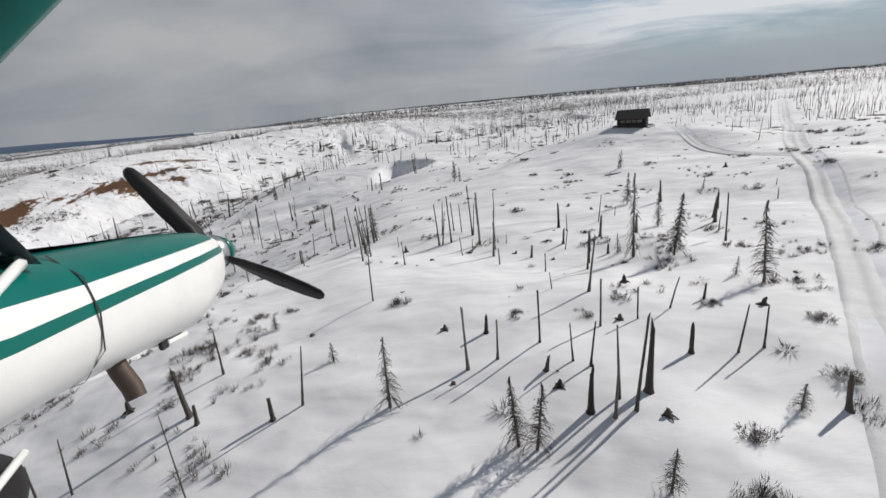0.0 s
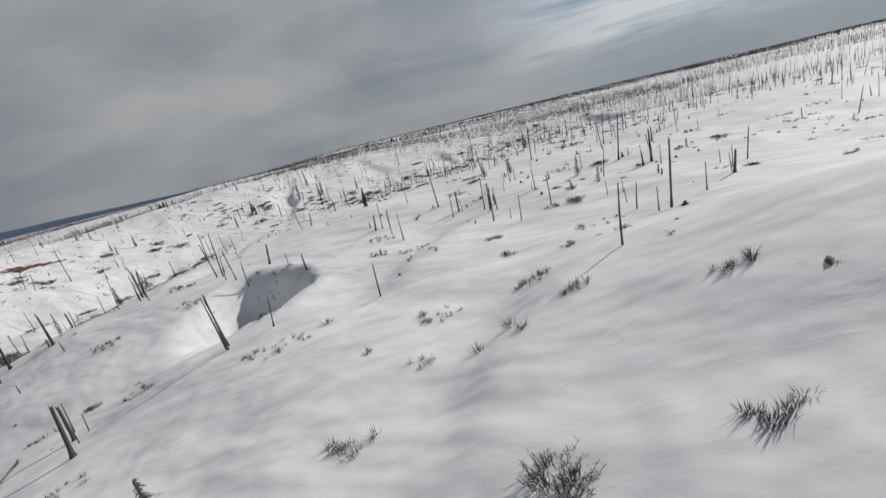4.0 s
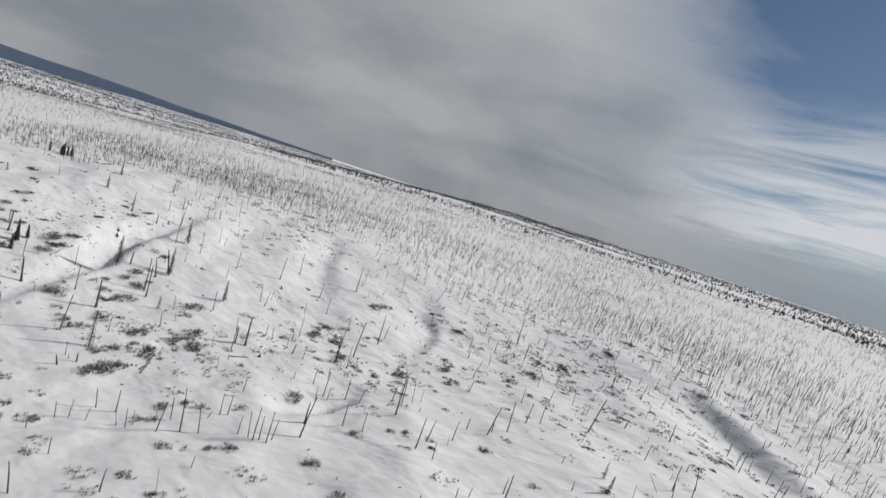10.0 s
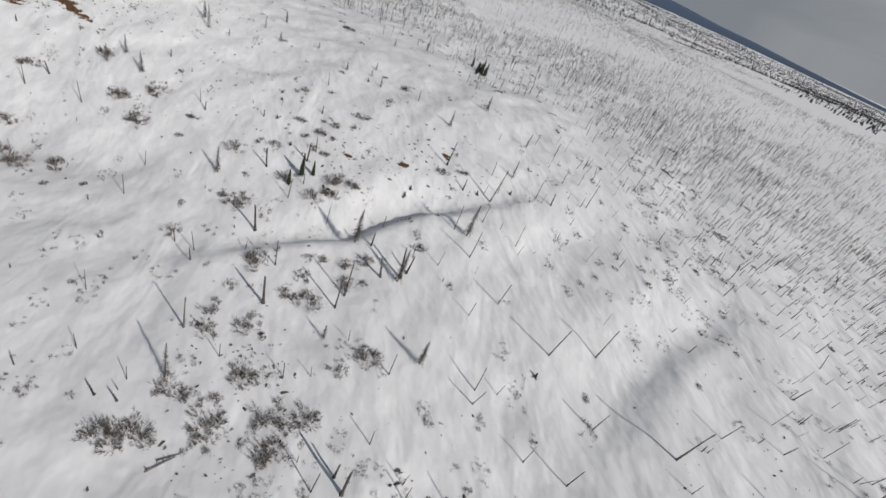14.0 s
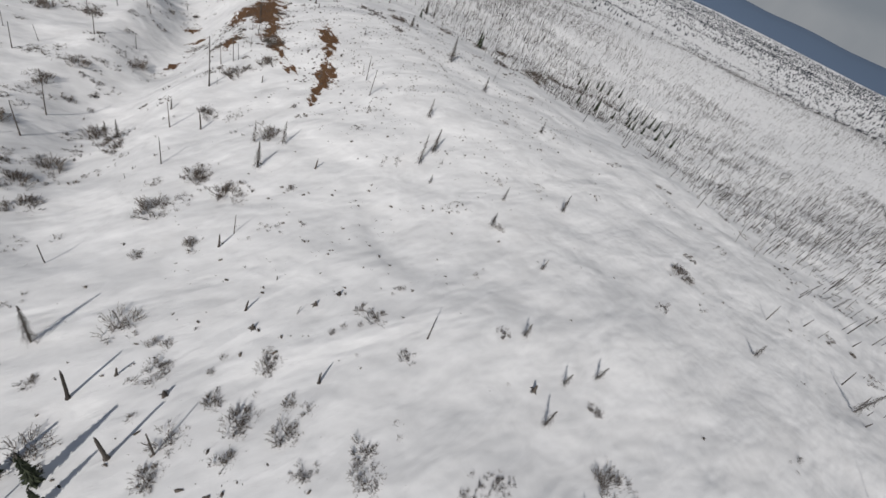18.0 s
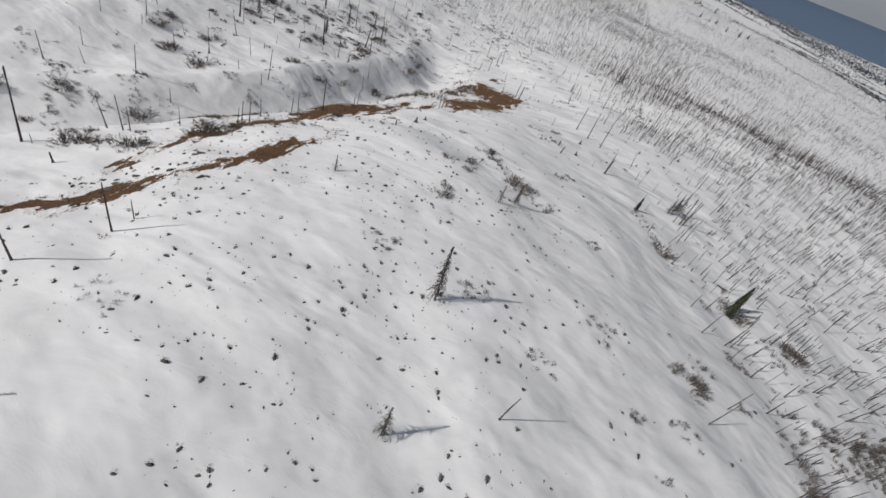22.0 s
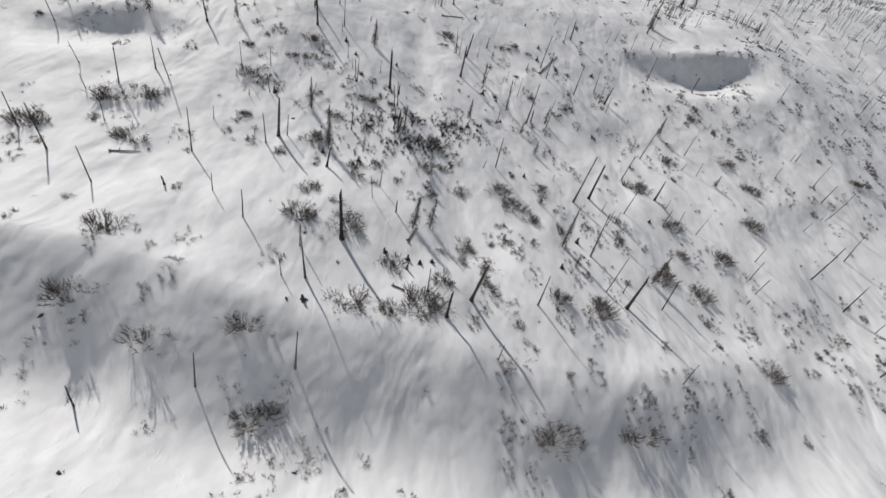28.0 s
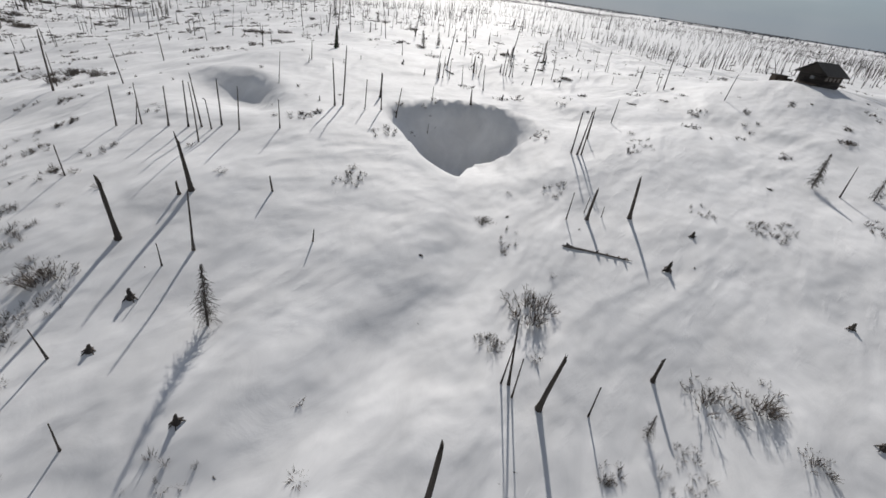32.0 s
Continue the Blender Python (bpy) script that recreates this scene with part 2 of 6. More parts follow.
# ---- ground ----
LEVELS_SOUTH = [
    [57.0, 57.5, 58.0, 58.5, 58.5, 58.0, 56.8, 56.6, 56.9, 61.8, 69.1, 76.7, 82.5, 87.0, 91.0, 94.8],
    [61.5, 62.0, 62.5, 63.0, 63.0, 61.0, 58.3, 56.2, 55.7, 61.1, 69.3, 77.8, 82.3, 86.3, 90.6, 94.8],
    [65.5, 66.2, 67.0, 68.0, 68.0, 65.5, 62.0, 57.3, 55.6, 60.5, 69.6, 84.7, 88.2, 85.0, 88.6, 92.5],
    [69.0, 70.5, 72.0, 74.0, 73.8, 68.8, 63.2, 56.7, 55.8, 59.7, 66.1, 79.5, 83.5, 82.9, 87.6, 90.8],
    [71.7, 73.3, 75.4, 78.2, 74.0, 68.6, 63.3, 57.9, 58.8, 62.3, 64.0, 73.6, 83.6, 86.8, 88.7, 89.1],
    [74.4, 75.3, 76.3, 77.3, 76.8, 74.5, 70.4, 63.3, 63.7, 67.1, 69.5, 75.5, 83.9, 87.4, 87.6, 86.1],
]
LEVELS_MIDDLE = [
    [74.8, 74.5, 74.6, 74.3, 77.3, 78.8, 77.2, 69.7, 65.9, 69.1, 77.8, 80.8, 79.0, 83.6, 82.8, 83.5],
    [72.9, 72.2, 72.5, 72.6, 77.2, 80.8, 82.9, 77.7, 68.2, 67.3, 76.7, 83.8, 85.2, 85.3, 83.4, 83.8],
    [70.6, 69.7, 70.4, 71.2, 77.1, 82.9, 88.1, 84.4, 71.6, 65.7, 71.3, 78.8, 83.2, 85.2, 85.4, 85.0],
    [69.7, 68.5, 69.5, 70.5, 77.8, 85.0, 90.3, 87.1, 75.7, 68.0, 69.2, 74.5, 79.8, 83.2, 84.5, 85.0],
    [70.6, 69.5, 70.6, 71.4, 78.8, 85.1, 88.2, 86.2, 78.4, 71.5, 69.9, 72.2, 76.5, 81.0, 83.2, 84.4],
    [72.3, 72.0, 73.0, 73.4, 79.0, 83.5, 86.0, 86.6, 82.7, 75.5, 72.8, 71.7, 73.3, 77.5, 80.7, 82.9],
]
LEVELS_NORTH = [
    [73.9, 74.1, 74.9, 75.0, 78.9, 82.2, 85.5, 88.8, 88.8, 82.5, 77.7, 73.3, 72.3, 74.2, 77.2, 80.3],
    [75.0, 75.1, 75.8, 76.1, 79.1, 81.9, 85.2, 89.3, 91.4, 87.5, 81.7, 77.4, 75.3, 73.5, 74.5, 78.0],
    [75.6, 75.5, 76.1, 76.5, 79.1, 81.5, 84.7, 88.2, 90.4, 89.3, 86.1, 83.4, 80.6, 76.5, 75.3, 78.7],
    [75.9, 75.5, 76.1, 76.3, 78.7, 80.8, 83.7, 86.6, 89.0, 90.2, 89.9, 88.5, 86.2, 83.5, 81.8, 84.1],
    [77.4, 77.1, 77.5, 77.5, 79.3, 81.0, 83.5, 86.3, 88.6, 89.5, 89.0, 87.7, 85.3, 82.3, 80.7, 83.3],
]
LEVELS = np.array(LEVELS_SOUTH + LEVELS_MIDDLE + LEVELS_NORTH)
GX, GY, STEP = -360, -30, 30


def bspline(a):
    a = np.abs(a)
    return np.where(a < 1, 2 / 3 - a * a + a ** 3 / 2, np.where(a < 2, (2 - a) ** 3 / 6, 0.0))


def level(x, y):
    """Smooth ground level from the coarse levels, held beyond their edge."""
    rows, cols = LEVELS.shape
    u = np.clip((x - GX) / STEP, 0, cols - 1.001)
    v = np.clip((y - GY) / STEP, 0, rows - 1.001)
    i, j = u.astype(int), v.astype(int)
    total = 0.0
    for dj in (-1, 0, 1, 2):
        for di in (-1, 0, 1, 2):
            w = bspline(u - (i + di)) * bspline(v - (j + dj))
            total = total + w * LEVELS[np.clip(j + dj, 0, rows - 1), np.clip(i + di, 0, cols - 1)]
    return total


TABLE = np.random.default_rng(11).uniform(-1, 1, (256, 256))


def lumps(x, y, size):
    """Smooth random hummocks of about this size, between -1 and 1."""
    u, v = np.asarray(x) / size, np.asarray(y) / size
    i, j = np.floor(u).astype(int), np.floor(v).astype(int)
    a, b = u - i, v - j
    a, b = a * a * (3 - 2 * a), b * b * (3 - 2 * b)
    g = lambda di, dj: TABLE[(i + di) % 256, (j + dj) % 256]
    return (g(0, 0) * (1 - a) + g(1, 0) * a) * (1 - b) + (g(0, 1) * (1 - a) + g(1, 1) * a) * b


def ease(t):
    t = np.clip(t, 0, 1)
    return t * t * (3 - 2 * t)


def along(x, y, line):
    """Distance to a polyline, the side (positive to its right), and how far along it (0 to 1)."""
    best = np.full(np.shape(x), 1e9)
    side, run = np.zeros(np.shape(x)), np.zeros(np.shape(x))
    n = len(line) - 1
    for k in range(n):
        (ax, ay), (bx, by) = line[k], line[k + 1]
        dx, dy = bx - ax, by - ay
        t = np.clip(((x - ax) * dx + (y - ay) * dy) / (dx * dx + dy * dy), 0, 1)
        ex, ey = x - ax - t * dx, y - ay - t * dy
        d = np.hypot(ex, ey)
        near = d < best
        best = np.where(near, d, best)
        side = np.where(near, ex * dy - ey * dx, side)
        run = np.where(near, (k + t) / n, run)
    return best, np.sign(side), run


# drop-offs that face away from the sun: line with the low side on its right, depth, width of the drop, reach
DROPS = [
    ([(-20, 160), (-14, 157.5), (-7, 153), (-3.5, 146), (-6, 139)], 9.0, 5.0, 20.0),
    ([(-72, 274), (-77, 254), (-83, 235), (-92, 217), (-104, 203), (-113, 187), (-119, 172), (-120, 159), (-123, 148), (-123, 135), (-127, 116), (-124, 98), (-119, 80), (-114, 66)], 7.8, 13.5, 30.0),
    ([(-80, 368), (-77, 357), (-75, 349), (-73, 341), (-73, 335), (-70, 327), (-65, 319), (-63, 306), (-60, 296), (-56, 284)], 2.9, 4.0, 15.0),
    ([(-29, 190), (-27, 181), (-27, 173), (-30, 164)], 2.4, 4.0, 14.0),
    ([(-22, 72), (-25, 62), (-27, 52), (-26, 42), (-23, 32)], 5.2, 6.5, 20.0),
    ([(-66, 202), (-61, 192), (-60, 184), (-64, 172)], 2.6, 5.0, 18.0),
    ([(108, 408), (118, 397), (125, 385), (129, 372), (130, 360), (126, 346)], 4.6, 9.0, 34.0),
    ([(17, 321), (18, 313), (15, 304), (8, 295)], 2.6, 5.0, 17.0),
    ([(9, 384), (17, 376), (20, 364), (19, 351)], 1.8, 4.0, 13.0),
    ([(-46, 412), (-38, 398), (-32, 385), (-24, 372), (-14, 362)], 2.0, 7.0, 22.0),
    ([(-127, 306), (-124, 297), (-125, 288), (-129, 280)], 0.8, 2.5, 12.0),
    ([(24, 168), (16, 156), (11, 144), (8, 134)], 1.3, 5.0, 18.0),
    ([(30, 128), (22, 121), (17, 112), (16, 102)], 1.0, 4.0, 14.0),
]
CREEK = [(-22, 141), (-31, 134), (-42, 131), (-57, 131), (-70, 130), (-84, 128), (-104, 124), (-128, 118)]
ROAD = [(14, 8), (22.9, 20.6), (27.5, 26.6), (32.5, 33.4), (40.2, 44), (49.8, 58.8), (55.5, 69), (66, 86.2), (98, 130), (150, 205), (210, 290)]
SPUR = [(57, 73), (52.5, 80), (50.2, 87), (50.4, 91.5), (51.4, 97), (53.6, 105), (55.5, 110)]


def height(x, y):
    x, y = np.asarray(x, float), np.asarray(y, float)
    z = level(x, y)
    # beyond the mapped part the land runs out to a plateau, and falls away to the west
    out = np.hypot(np.maximum(np.maximum(GX - x, x - (GX + STEP * (LEVELS.shape[1] - 1))), 0), np.maximum(np.maximum(GY - y, y - (GY + STEP * (LEVELS.shape[0] - 1))), 0))
    plain = 86 - 62 * ease((-x - 180) / 1500) - 36 * ease((60 - y - 0.3 * x) / 420) + 5 * lumps(x, y, 330) + 2.2 * lumps(x + 90, y, 90)
    plain = plain + np.where(np.hypot(x, y) > 1200, 4 * lumps(x, y, 900), 0)
    z = z + (plain - z) * ease(out / 420)
    for line, depth, drop, reach in DROPS:
        d, s, run = along(x, y, line)
        fade = np.sin(np.pi * np.clip(run, 0, 1)) ** 0.7
        cut = ease(d / drop) * (1 - ease((d - drop) / (reach - drop)))
        z = z - np.where(s > 0, depth * fade * cut, 0) + np.where(s <= 0, 0.10 * depth * fade * np.exp(-d / 2.5), 0.10 * depth * fade * np.exp(-d / 1.0))
    z = z + 3.3 * np.exp(-((x - 45) ** 2 + (y - 110) ** 2) / 17.0 ** 2)
    z = z - 2.6 * np.exp(-((x + 17.5) / 5.5) ** 2 - ((y - 142.5) / 4.5) ** 2)
    d, s, run = along(x, y, CREEK)
    z = z - 1.3 * np.exp(-(d / 4.0) ** 2) * ease(run * 8 + 0.3)
    near = ease(1 - out / 600)
    z = z + near * (0.95 * lumps(x * 0.9 + y * 0.3, y * 0.8 - x * 0.2, 17) + 0.40 * lumps(x + 0.4 * y, y * 0.7, 7.3) + 0.13 * lumps(x * 0.6, y * 1.4, 3.1))
    for line in (ROAD, SPUR):
        d, s, run = along(x, y, line)
        z = z - 0.22 * np.exp(-(d / 2.2) ** 4)
    return z


# bare patches of dead grass: middle, half length, half width, heading (degrees clockwise from +y)
BARE = [(-161.5, 159, 12, 4.6, 172), (-166.5, 147, 11, 5.0, 176), (-168, 128, 13, 6.2, 172), (-161, 118, 13, 6.0, 164), (-157.5, 104, 10, 3.4, 160), (-151.5, 175, 6, 2.0, 0), (-156, 175, 6, 2.4, 10), (-153.6, 139, 7, 1.7, 172), (-154.5, 127, 7, 2.2, 175), (-158.6, 87, 5, 2.4, 170),
        (-150.5, 188, 12, 2.4, 8), (-144, 203, 12, 3.0, 20), (-146, 194, 12, 4.2, 24), (-140, 213, 11, 3.6, 28), (-137.5, 224, 8, 2.6, 15), (-150, 222, 8, 2.8, 25), (-143, 239, 9, 2.6, 32), (-137, 247, 7, 1.8, 35), (-147, 231, 8, 2.2, 28), (-136.5, 233, 7, 1.6, 5), (-128, 191, 4, 2.0, 100), (-139.8, 192.5, 9, 4, 20), (-144.1, 197.9, 9, 3.9, 24), (-130.2, 213.6, 6, 3.2, 30), (-149.4, 225.2, 7, 3.2, 10), (-141.1, 242.2, 6, 3.2, 15), (-129.1, 179.7, 4, 2.4, 60), (-118.6, 206.2, 3.6, 2.6, 30),
        (-92, 318, 2.0, 1.4, 40), (-90, 331, 2.6, 1.6, 60), (-95, 343, 2.2, 1.2, 70), (-137, 392, 2.5, 1.8, 20)]


def bareness(x, y):
    m = np.full(np.shape(x), -1.0)
    for cx, cy, a, w, h in BARE:
        c, s = math.cos(radians(h)), math.sin(radians(h))
        u, v = (x - cx) * s + (y - cy) * c, (x - cx) * c - (y - cy) * s
        m = np.maximum(m, (1.36 if w > 4 else 1.02) - np.hypot(u / a, v / w) * 0.85)
    return np.clip(m, -1, 1)


def packed(x, y):
    m = np.zeros(np.shape(x))
    for line in (ROAD, SPUR):
        m = np.maximum(m, np.exp(-(along(x, y, line)[0] / 1.8) ** 4))
    return m


def axis(lo, hi, step, far):
    inner = list(np.arange(lo, hi + 0.1, step))
    out, d, s = [], 0.0, step
    while d < far:
        s *= 1.075
        d += s
        out.append(d)
    return np.array([lo - d for d in reversed(out)] + inner + [hi + d for d in out])


def grid_mesh(name, co, nx, ny, mat):
    k = np.arange(nx * ny).reshape(ny, nx)
    faces = np.stack([k[:-1, :-1], k[:-1, 1:], k[1:, 1:], k[1:, :-1]], -1).reshape(-1, 4)
    me = bpy.data.meshes.new(name)
    me.vertices.add(len(co))
    me.vertices.foreach_set("co", co.ravel())
    me.loops.add(faces.size)
    me.loops.foreach_set("vertex_index", faces.ravel())
    me.polygons.add(len(faces))
    me.polygons.foreach_set("loop_start", np.arange(0, faces.size, 4))
    me.update(calc_edges=True)
    me.polygons.foreach_set("use_smooth", [True] * len(faces))
    me.materials.append(mat)
    return new(name, me)


xs, ys = axis(-290, 130, 1.5, 4500), axis(-20, 460, 1.5, 4400)
GXX, GYY = np.meshgrid(xs, ys)
ground = grid_mesh("ground", np.stack([GXX, GYY, height(GXX, GYY)], -1).reshape(-1, 3), len(xs), len(ys), SNOW)
for key, values in (("bare", bareness(GXX, GYY)), ("road", packed(GXX, GYY))):
    ground.data.attributes.new(key, "FLOAT", "POINT").data.foreach_set("value", values.ravel().astype(np.float32))
tagged(ground, "wind-packed white snow over rolling hills with bare brown grass patches", "snow", kind="structure")



def track_strip(name, line, half):
    """A packed snow track with two ruts and low berms, following the ground."""
    pts = []
    for (ax, ay), (bx, by) in zip(line, line[1:]):
        n = max(2, int(math.hypot(bx - ax, by - ay) / 1.2))
        pts += [(ax + (bx - ax) * i / n, ay + (by - ay) * i / n) for i in range(n)]
    pts = np.array(pts)
    for k in range(6):
        pts[1:-1] = (pts[:-2] + 2 * pts[1:-1] + pts[2:]) / 4
    way = np.gradient(pts, axis=0)
    way /= np.linalg.norm(way, axis=1)[:, None]
    # across: offset in half widths, and height over the bed
    section = [(-1.5, -0.25), (-1.2, 0.03), (-1.0, 0.05), (-0.9, 0.0), (-0.62, -0.01), (-0.5, -0.05), (-0.3, -0.05), (-0.18, 0.0), (0.18, 0.0), (0.3, -0.05), (0.5, -0.05), (0.62, -0.01), (0.9, 0.0), (1.0, 0.05), (1.2, 0.03), (1.5, -0.25)]
    u, dz = np.array(section).T
    X = pts[:, :1] + way[:, 1:] * u * half
    Y = pts[:, 1:] - way[:, :1] * u * half
    mid = height(pts[:, 0], pts[:, 1])
    for k in range(8):
        mid[1:-1] = (mid[:-2] + 2 * mid[1:-1] + mid[2:]) / 4
    mid = mid[:, None]
    Z = np.where(np.abs(u) > 1.1, height(X, Y), 0.75 * mid + 0.25 * height(X, Y)) + 0.07 + dz + 0.03 * lumps(X, Y, 1.3)
    ob = grid_mesh(name, np.stack([X, Y, Z], -1).reshape(-1, 3), len(u), len(pts), TRACK)
    return ob


def track_material():
    m, n, b = material("packed_snow", 0.7)
    pos = n.add("NewGeometry", 0)
    v = n.noise(pos, 0.5, 5.0, 0.6)
    f = n.noise(pos, 6.0, 4.0, 0.6)
    c = n.mix(n.ramp(v, [(0.35, (0, 0, 0)), (0.65, (1, 1, 1))]), (0.46, 0.467, 0.48), (0.58, 0.585, 0.59))
    n.tree.links.new(n.mix(n.math("MULTIPLY", f, 0.3), c, (0.45, 0.44, 0.43)), b.inputs["Base Color"])
    bump(n, b, f, 0.5, 0.05)
    return m


TRACK = track_material()
tagged(track_strip("road", ROAD, 1.5), "packed grey snow road with wheel ruts and low berms", "road", kind="structure")
tagged(track_strip("track", SPUR, 1.15), "packed snow track up to the cabin", "track", kind="structure")

# ---- building blocks ----
rng = np.random.default_rng(5)


def part(name, mesh, parent, label=""):
    ob = new(name, mesh)
    ob.parent = parent
    return tagged(ob, label)


def raw(name, verts, faces, mat, smooth=False):
    me = bpy.data.meshes.new(name)
    me.from_pydata([tuple(v) for v in verts], [], [tuple(f) for f in faces])
    me.materials.append(mat)
    if smooth:
        me.polygons.foreach_set("use_smooth", [True] * len(me.polygons))
    return me


def tube(V, F, pts, radii, k, cap=True):
    """A tapered tube through the points, added to the lists V and F."""
    base = len(V)
    pts = [Vector(p) for p in pts]
    for i, (p, r) in enumerate(zip(pts, radii)):
        d = (pts[min(i + 1, len(pts) - 1)] - pts[max(i - 1, 0)]).normalized()
        a = d.orthogonal().normalized()
        b = d.cross(a)
        for s in range(k):
            t = 2 * math.pi * s / k
            V.append(p + (a * math.cos(t) + b * math.sin(t)) * r)
    for i in range(len(pts) - 1):
        for s in range(k):
            F.append((base + i * k + s, base + i * k + (s + 1) % k, base + (i + 1) * k + (s + 1) % k, base + (i + 1) * k + s))
    if cap:
        top = base + (len(pts) - 1) * k
        F.append(tuple(top + s for s in range(k)))


def jag(V, start, k, r, amount):
    """Splinters the last ring of a tube."""
    for v in range(start, start + k):
        V[v] = V[v] + Vector((r.normal(0, 0.02), r.normal(0, 0.02), r.uniform(-amount, amount)))


def trunk_mesh(name, seed, r0, r1, bend, mat, splinter=0.12, flare=1.35, fork=False):
    """A burned trunk one metre high (it is scaled up in height when it is set down)."""
    r = np.random.default_rng(seed)
    V, F = [], []
    pts, rad = [], []
    ox, oy = r.normal(0, bend, 2)
    hs = [-0.08, 0.0, 0.05, 0.2, 0.42, 0.66, 0.86, 1.0]
    for i, h in enumerate(hs):
        pts.append((ox * h * h + r.normal(0, bend * 0.12), oy * h * h + r.normal(0, bend * 0.12), h))
        rad.append((r0 + (r1 - r0) * max(h, 0)) * (flare if h <= 0.0 else 1.18 if h < 0.1 else 1.0) * r.uniform(0.9, 1.1))
    tube(V, F, pts, rad, 7)
    jag(V, len(V) - 7, 7, r, splinter * 0.4)
    if fork:
        h = r.uniform(0.35, 0.6)
        a = r.uniform(0, 6.28)
        tube(V, F, [(ox * h * h, oy * h * h, h), (math.cos(a) * 0.05, math.sin(a) * 0.05, h + 0.15), (math.cos(a) * 0.07, math.sin(a) * 0.07, h + r.uniform(0.2, 0.38))], [r0 * 0.5, r0 * 0.45, r1 * 0.5], 5)
    for q in range(r.integers(2, 6)):
        h, a = r.uniform(0.25, 0.95), r.uniform(0, 6.28)
        l = r.uniform(0.02, 0.07)
        c = Vector((ox * h * h, oy * h * h, h))
        tube(V, F, [c, c + Vector((math.cos(a) * l, math.sin(a) * l, -l * 0.1))], [r1 * 0.35, r1 * 0.12], 3)
    return raw(name, V, F, mat, True)


def twig_mesh(name, seed, count, spread, droop, mat, lo=0.12):
    """Fine dead branches round a trunk one metre high."""
    r = np.random.default_rng(seed)
    V, F = [], []
    for q in range(count):
        h = lo + (1 - lo) * (q + r.uniform(0, 1)) / count
        a = r.uniform(0, 6.28)
        l = spread * (1.08 - h) ** 0.9 * r.uniform(0.25, 1.15) ** 1.2 + 0.012
        c = Vector((0, 0, h))
        dip = droop + r.normal(0, 0.22)
        m = c + Vector((math.cos(a) * l * 0.55, math.sin(a) * l * 0.55, dip * l * 0.25))
        e = c + Vector((math.cos(a + r.normal(0, 0.3)) * l, math.sin(a + r.normal(0, 0.3)) * l, dip * l))
        tube(V, F, [c, m, e], [0.0048, 0.0036, 0.0014], 3, False)
        for k in range(r.integers(2, 5)):
            b = a + r.normal(0, 0.8)
            o = c.lerp(m, r.uniform(0.4, 1.0)) if k % 2 else m.lerp(e, r.uniform(0, 0.8))
            g = l * r.uniform(0.2, 0.5)
            tube(V, F, [o, o + Vector((math.cos(b) * g, math.sin(b) * g, (dip - 0.3) * g * 0.7))], [0.0028, 0.001], 3, False)
    return raw(name, V, F, mat)


def crown_mesh(name, seed, whorls, spread, mat):
    """A narrow ragged spruce crown one metre high: whorls of drooping needle sprays."""
    r = np.random.default_rng(seed)
    V, F = [], []
    for w in range(whorls):
        h = 0.10 + 0.9 * (w / whorls) ** 0.92
        n = r.integers(7, 12)
        for q in range(n):
            a = 6.283 * q / n + r.uniform(0, 0.9)
            l = spread * (1.05 - h) ** 0.75 * r.uniform(0.55, 1.2) + 0.02
            c, s = math.cos(a), math.sin(a)
            base = len(V)
            wd = l * r.uniform(0.12, 0.24)
            d0, d1 = -l * r.uniform(0.1, 0.35), -l * r.uniform(0.3, 0.6)
            V += [Vector((0, 0, h)), Vector((c * l * 0.55 - s * wd, s * l * 0.55 + c * wd, h + d0 - 0.012)), Vector((c * l * 0.6, s * l * 0.6, h + d0 + 0.02)),
                  Vector((c * l * 0.55 + s * wd, s * l * 0.55 - c * wd, h + d0 - 0.012)), Vector((c * l, s * l, h + d1))]
            F += [(base, base + 1, base + 2), (base, base + 2, base + 3), (base + 1, base + 4, base + 2), (base + 2, base + 4, base + 3)]
    tube(V, F, [(0, 0, 0.9), (0, 0, 1.05)], [0.012, 0.003], 4)
    return raw(name, V, F, mat)


def bush_mesh(name, seed, stems, mat):
    """A low leafless shrub one metre high: many short upright stems in ragged tufts that fork into stiff twigs."""
    r = np.random.default_rng(seed)
    V, F = [], []
    tufts = [(r.uniform(0, 6.28), 0.72 * math.sqrt(r.uniform(0, 1)), r.uniform(0.10, 0.26)) for q in range(max(5, stems // 9))]
    for q in range(stems):
        ta, td, tr = tufts[q % len(tufts)]
        a, rad = r.uniform(0, 6.28), tr * math.sqrt(r.uniform(0, 1))
        b = Vector((math.cos(ta) * td + math.cos(a) * rad, math.sin(ta) * td + math.sin(a) * rad, -0.08))
        h = r.uniform(0.35, 1.0) * (1.05 - 0.45 * td)
        t = b + Vector((math.cos(a) * rad * 0.9 + math.cos(ta) * td * 0.22 + r.normal(0, 0.05), math.sin(a) * rad * 0.9 + math.sin(ta) * td * 0.22 + r.normal(0, 0.05), h))
        m = (b + t) * 0.5 + Vector((r.normal(0, 0.03), r.normal(0, 0.03), 0.05))
        tube(V, F, [b, m, t], [0.013, 0.010, 0.004], 3, False)
        for k in range(r.integers(3, 6)):
            o = m.lerp(t, r.uniform(-0.3, 0.9))
            w = r.uniform(0, 6.28)
            l = r.uniform(0.08, 0.22)
            tube(V, F, [o, o + Vector((math.cos(w) * l * 0.6, math.sin(w) * l * 0.6, l * 0.9))], [0.008, 0.003], 3, False)
    return raw(name, V, F, mat)


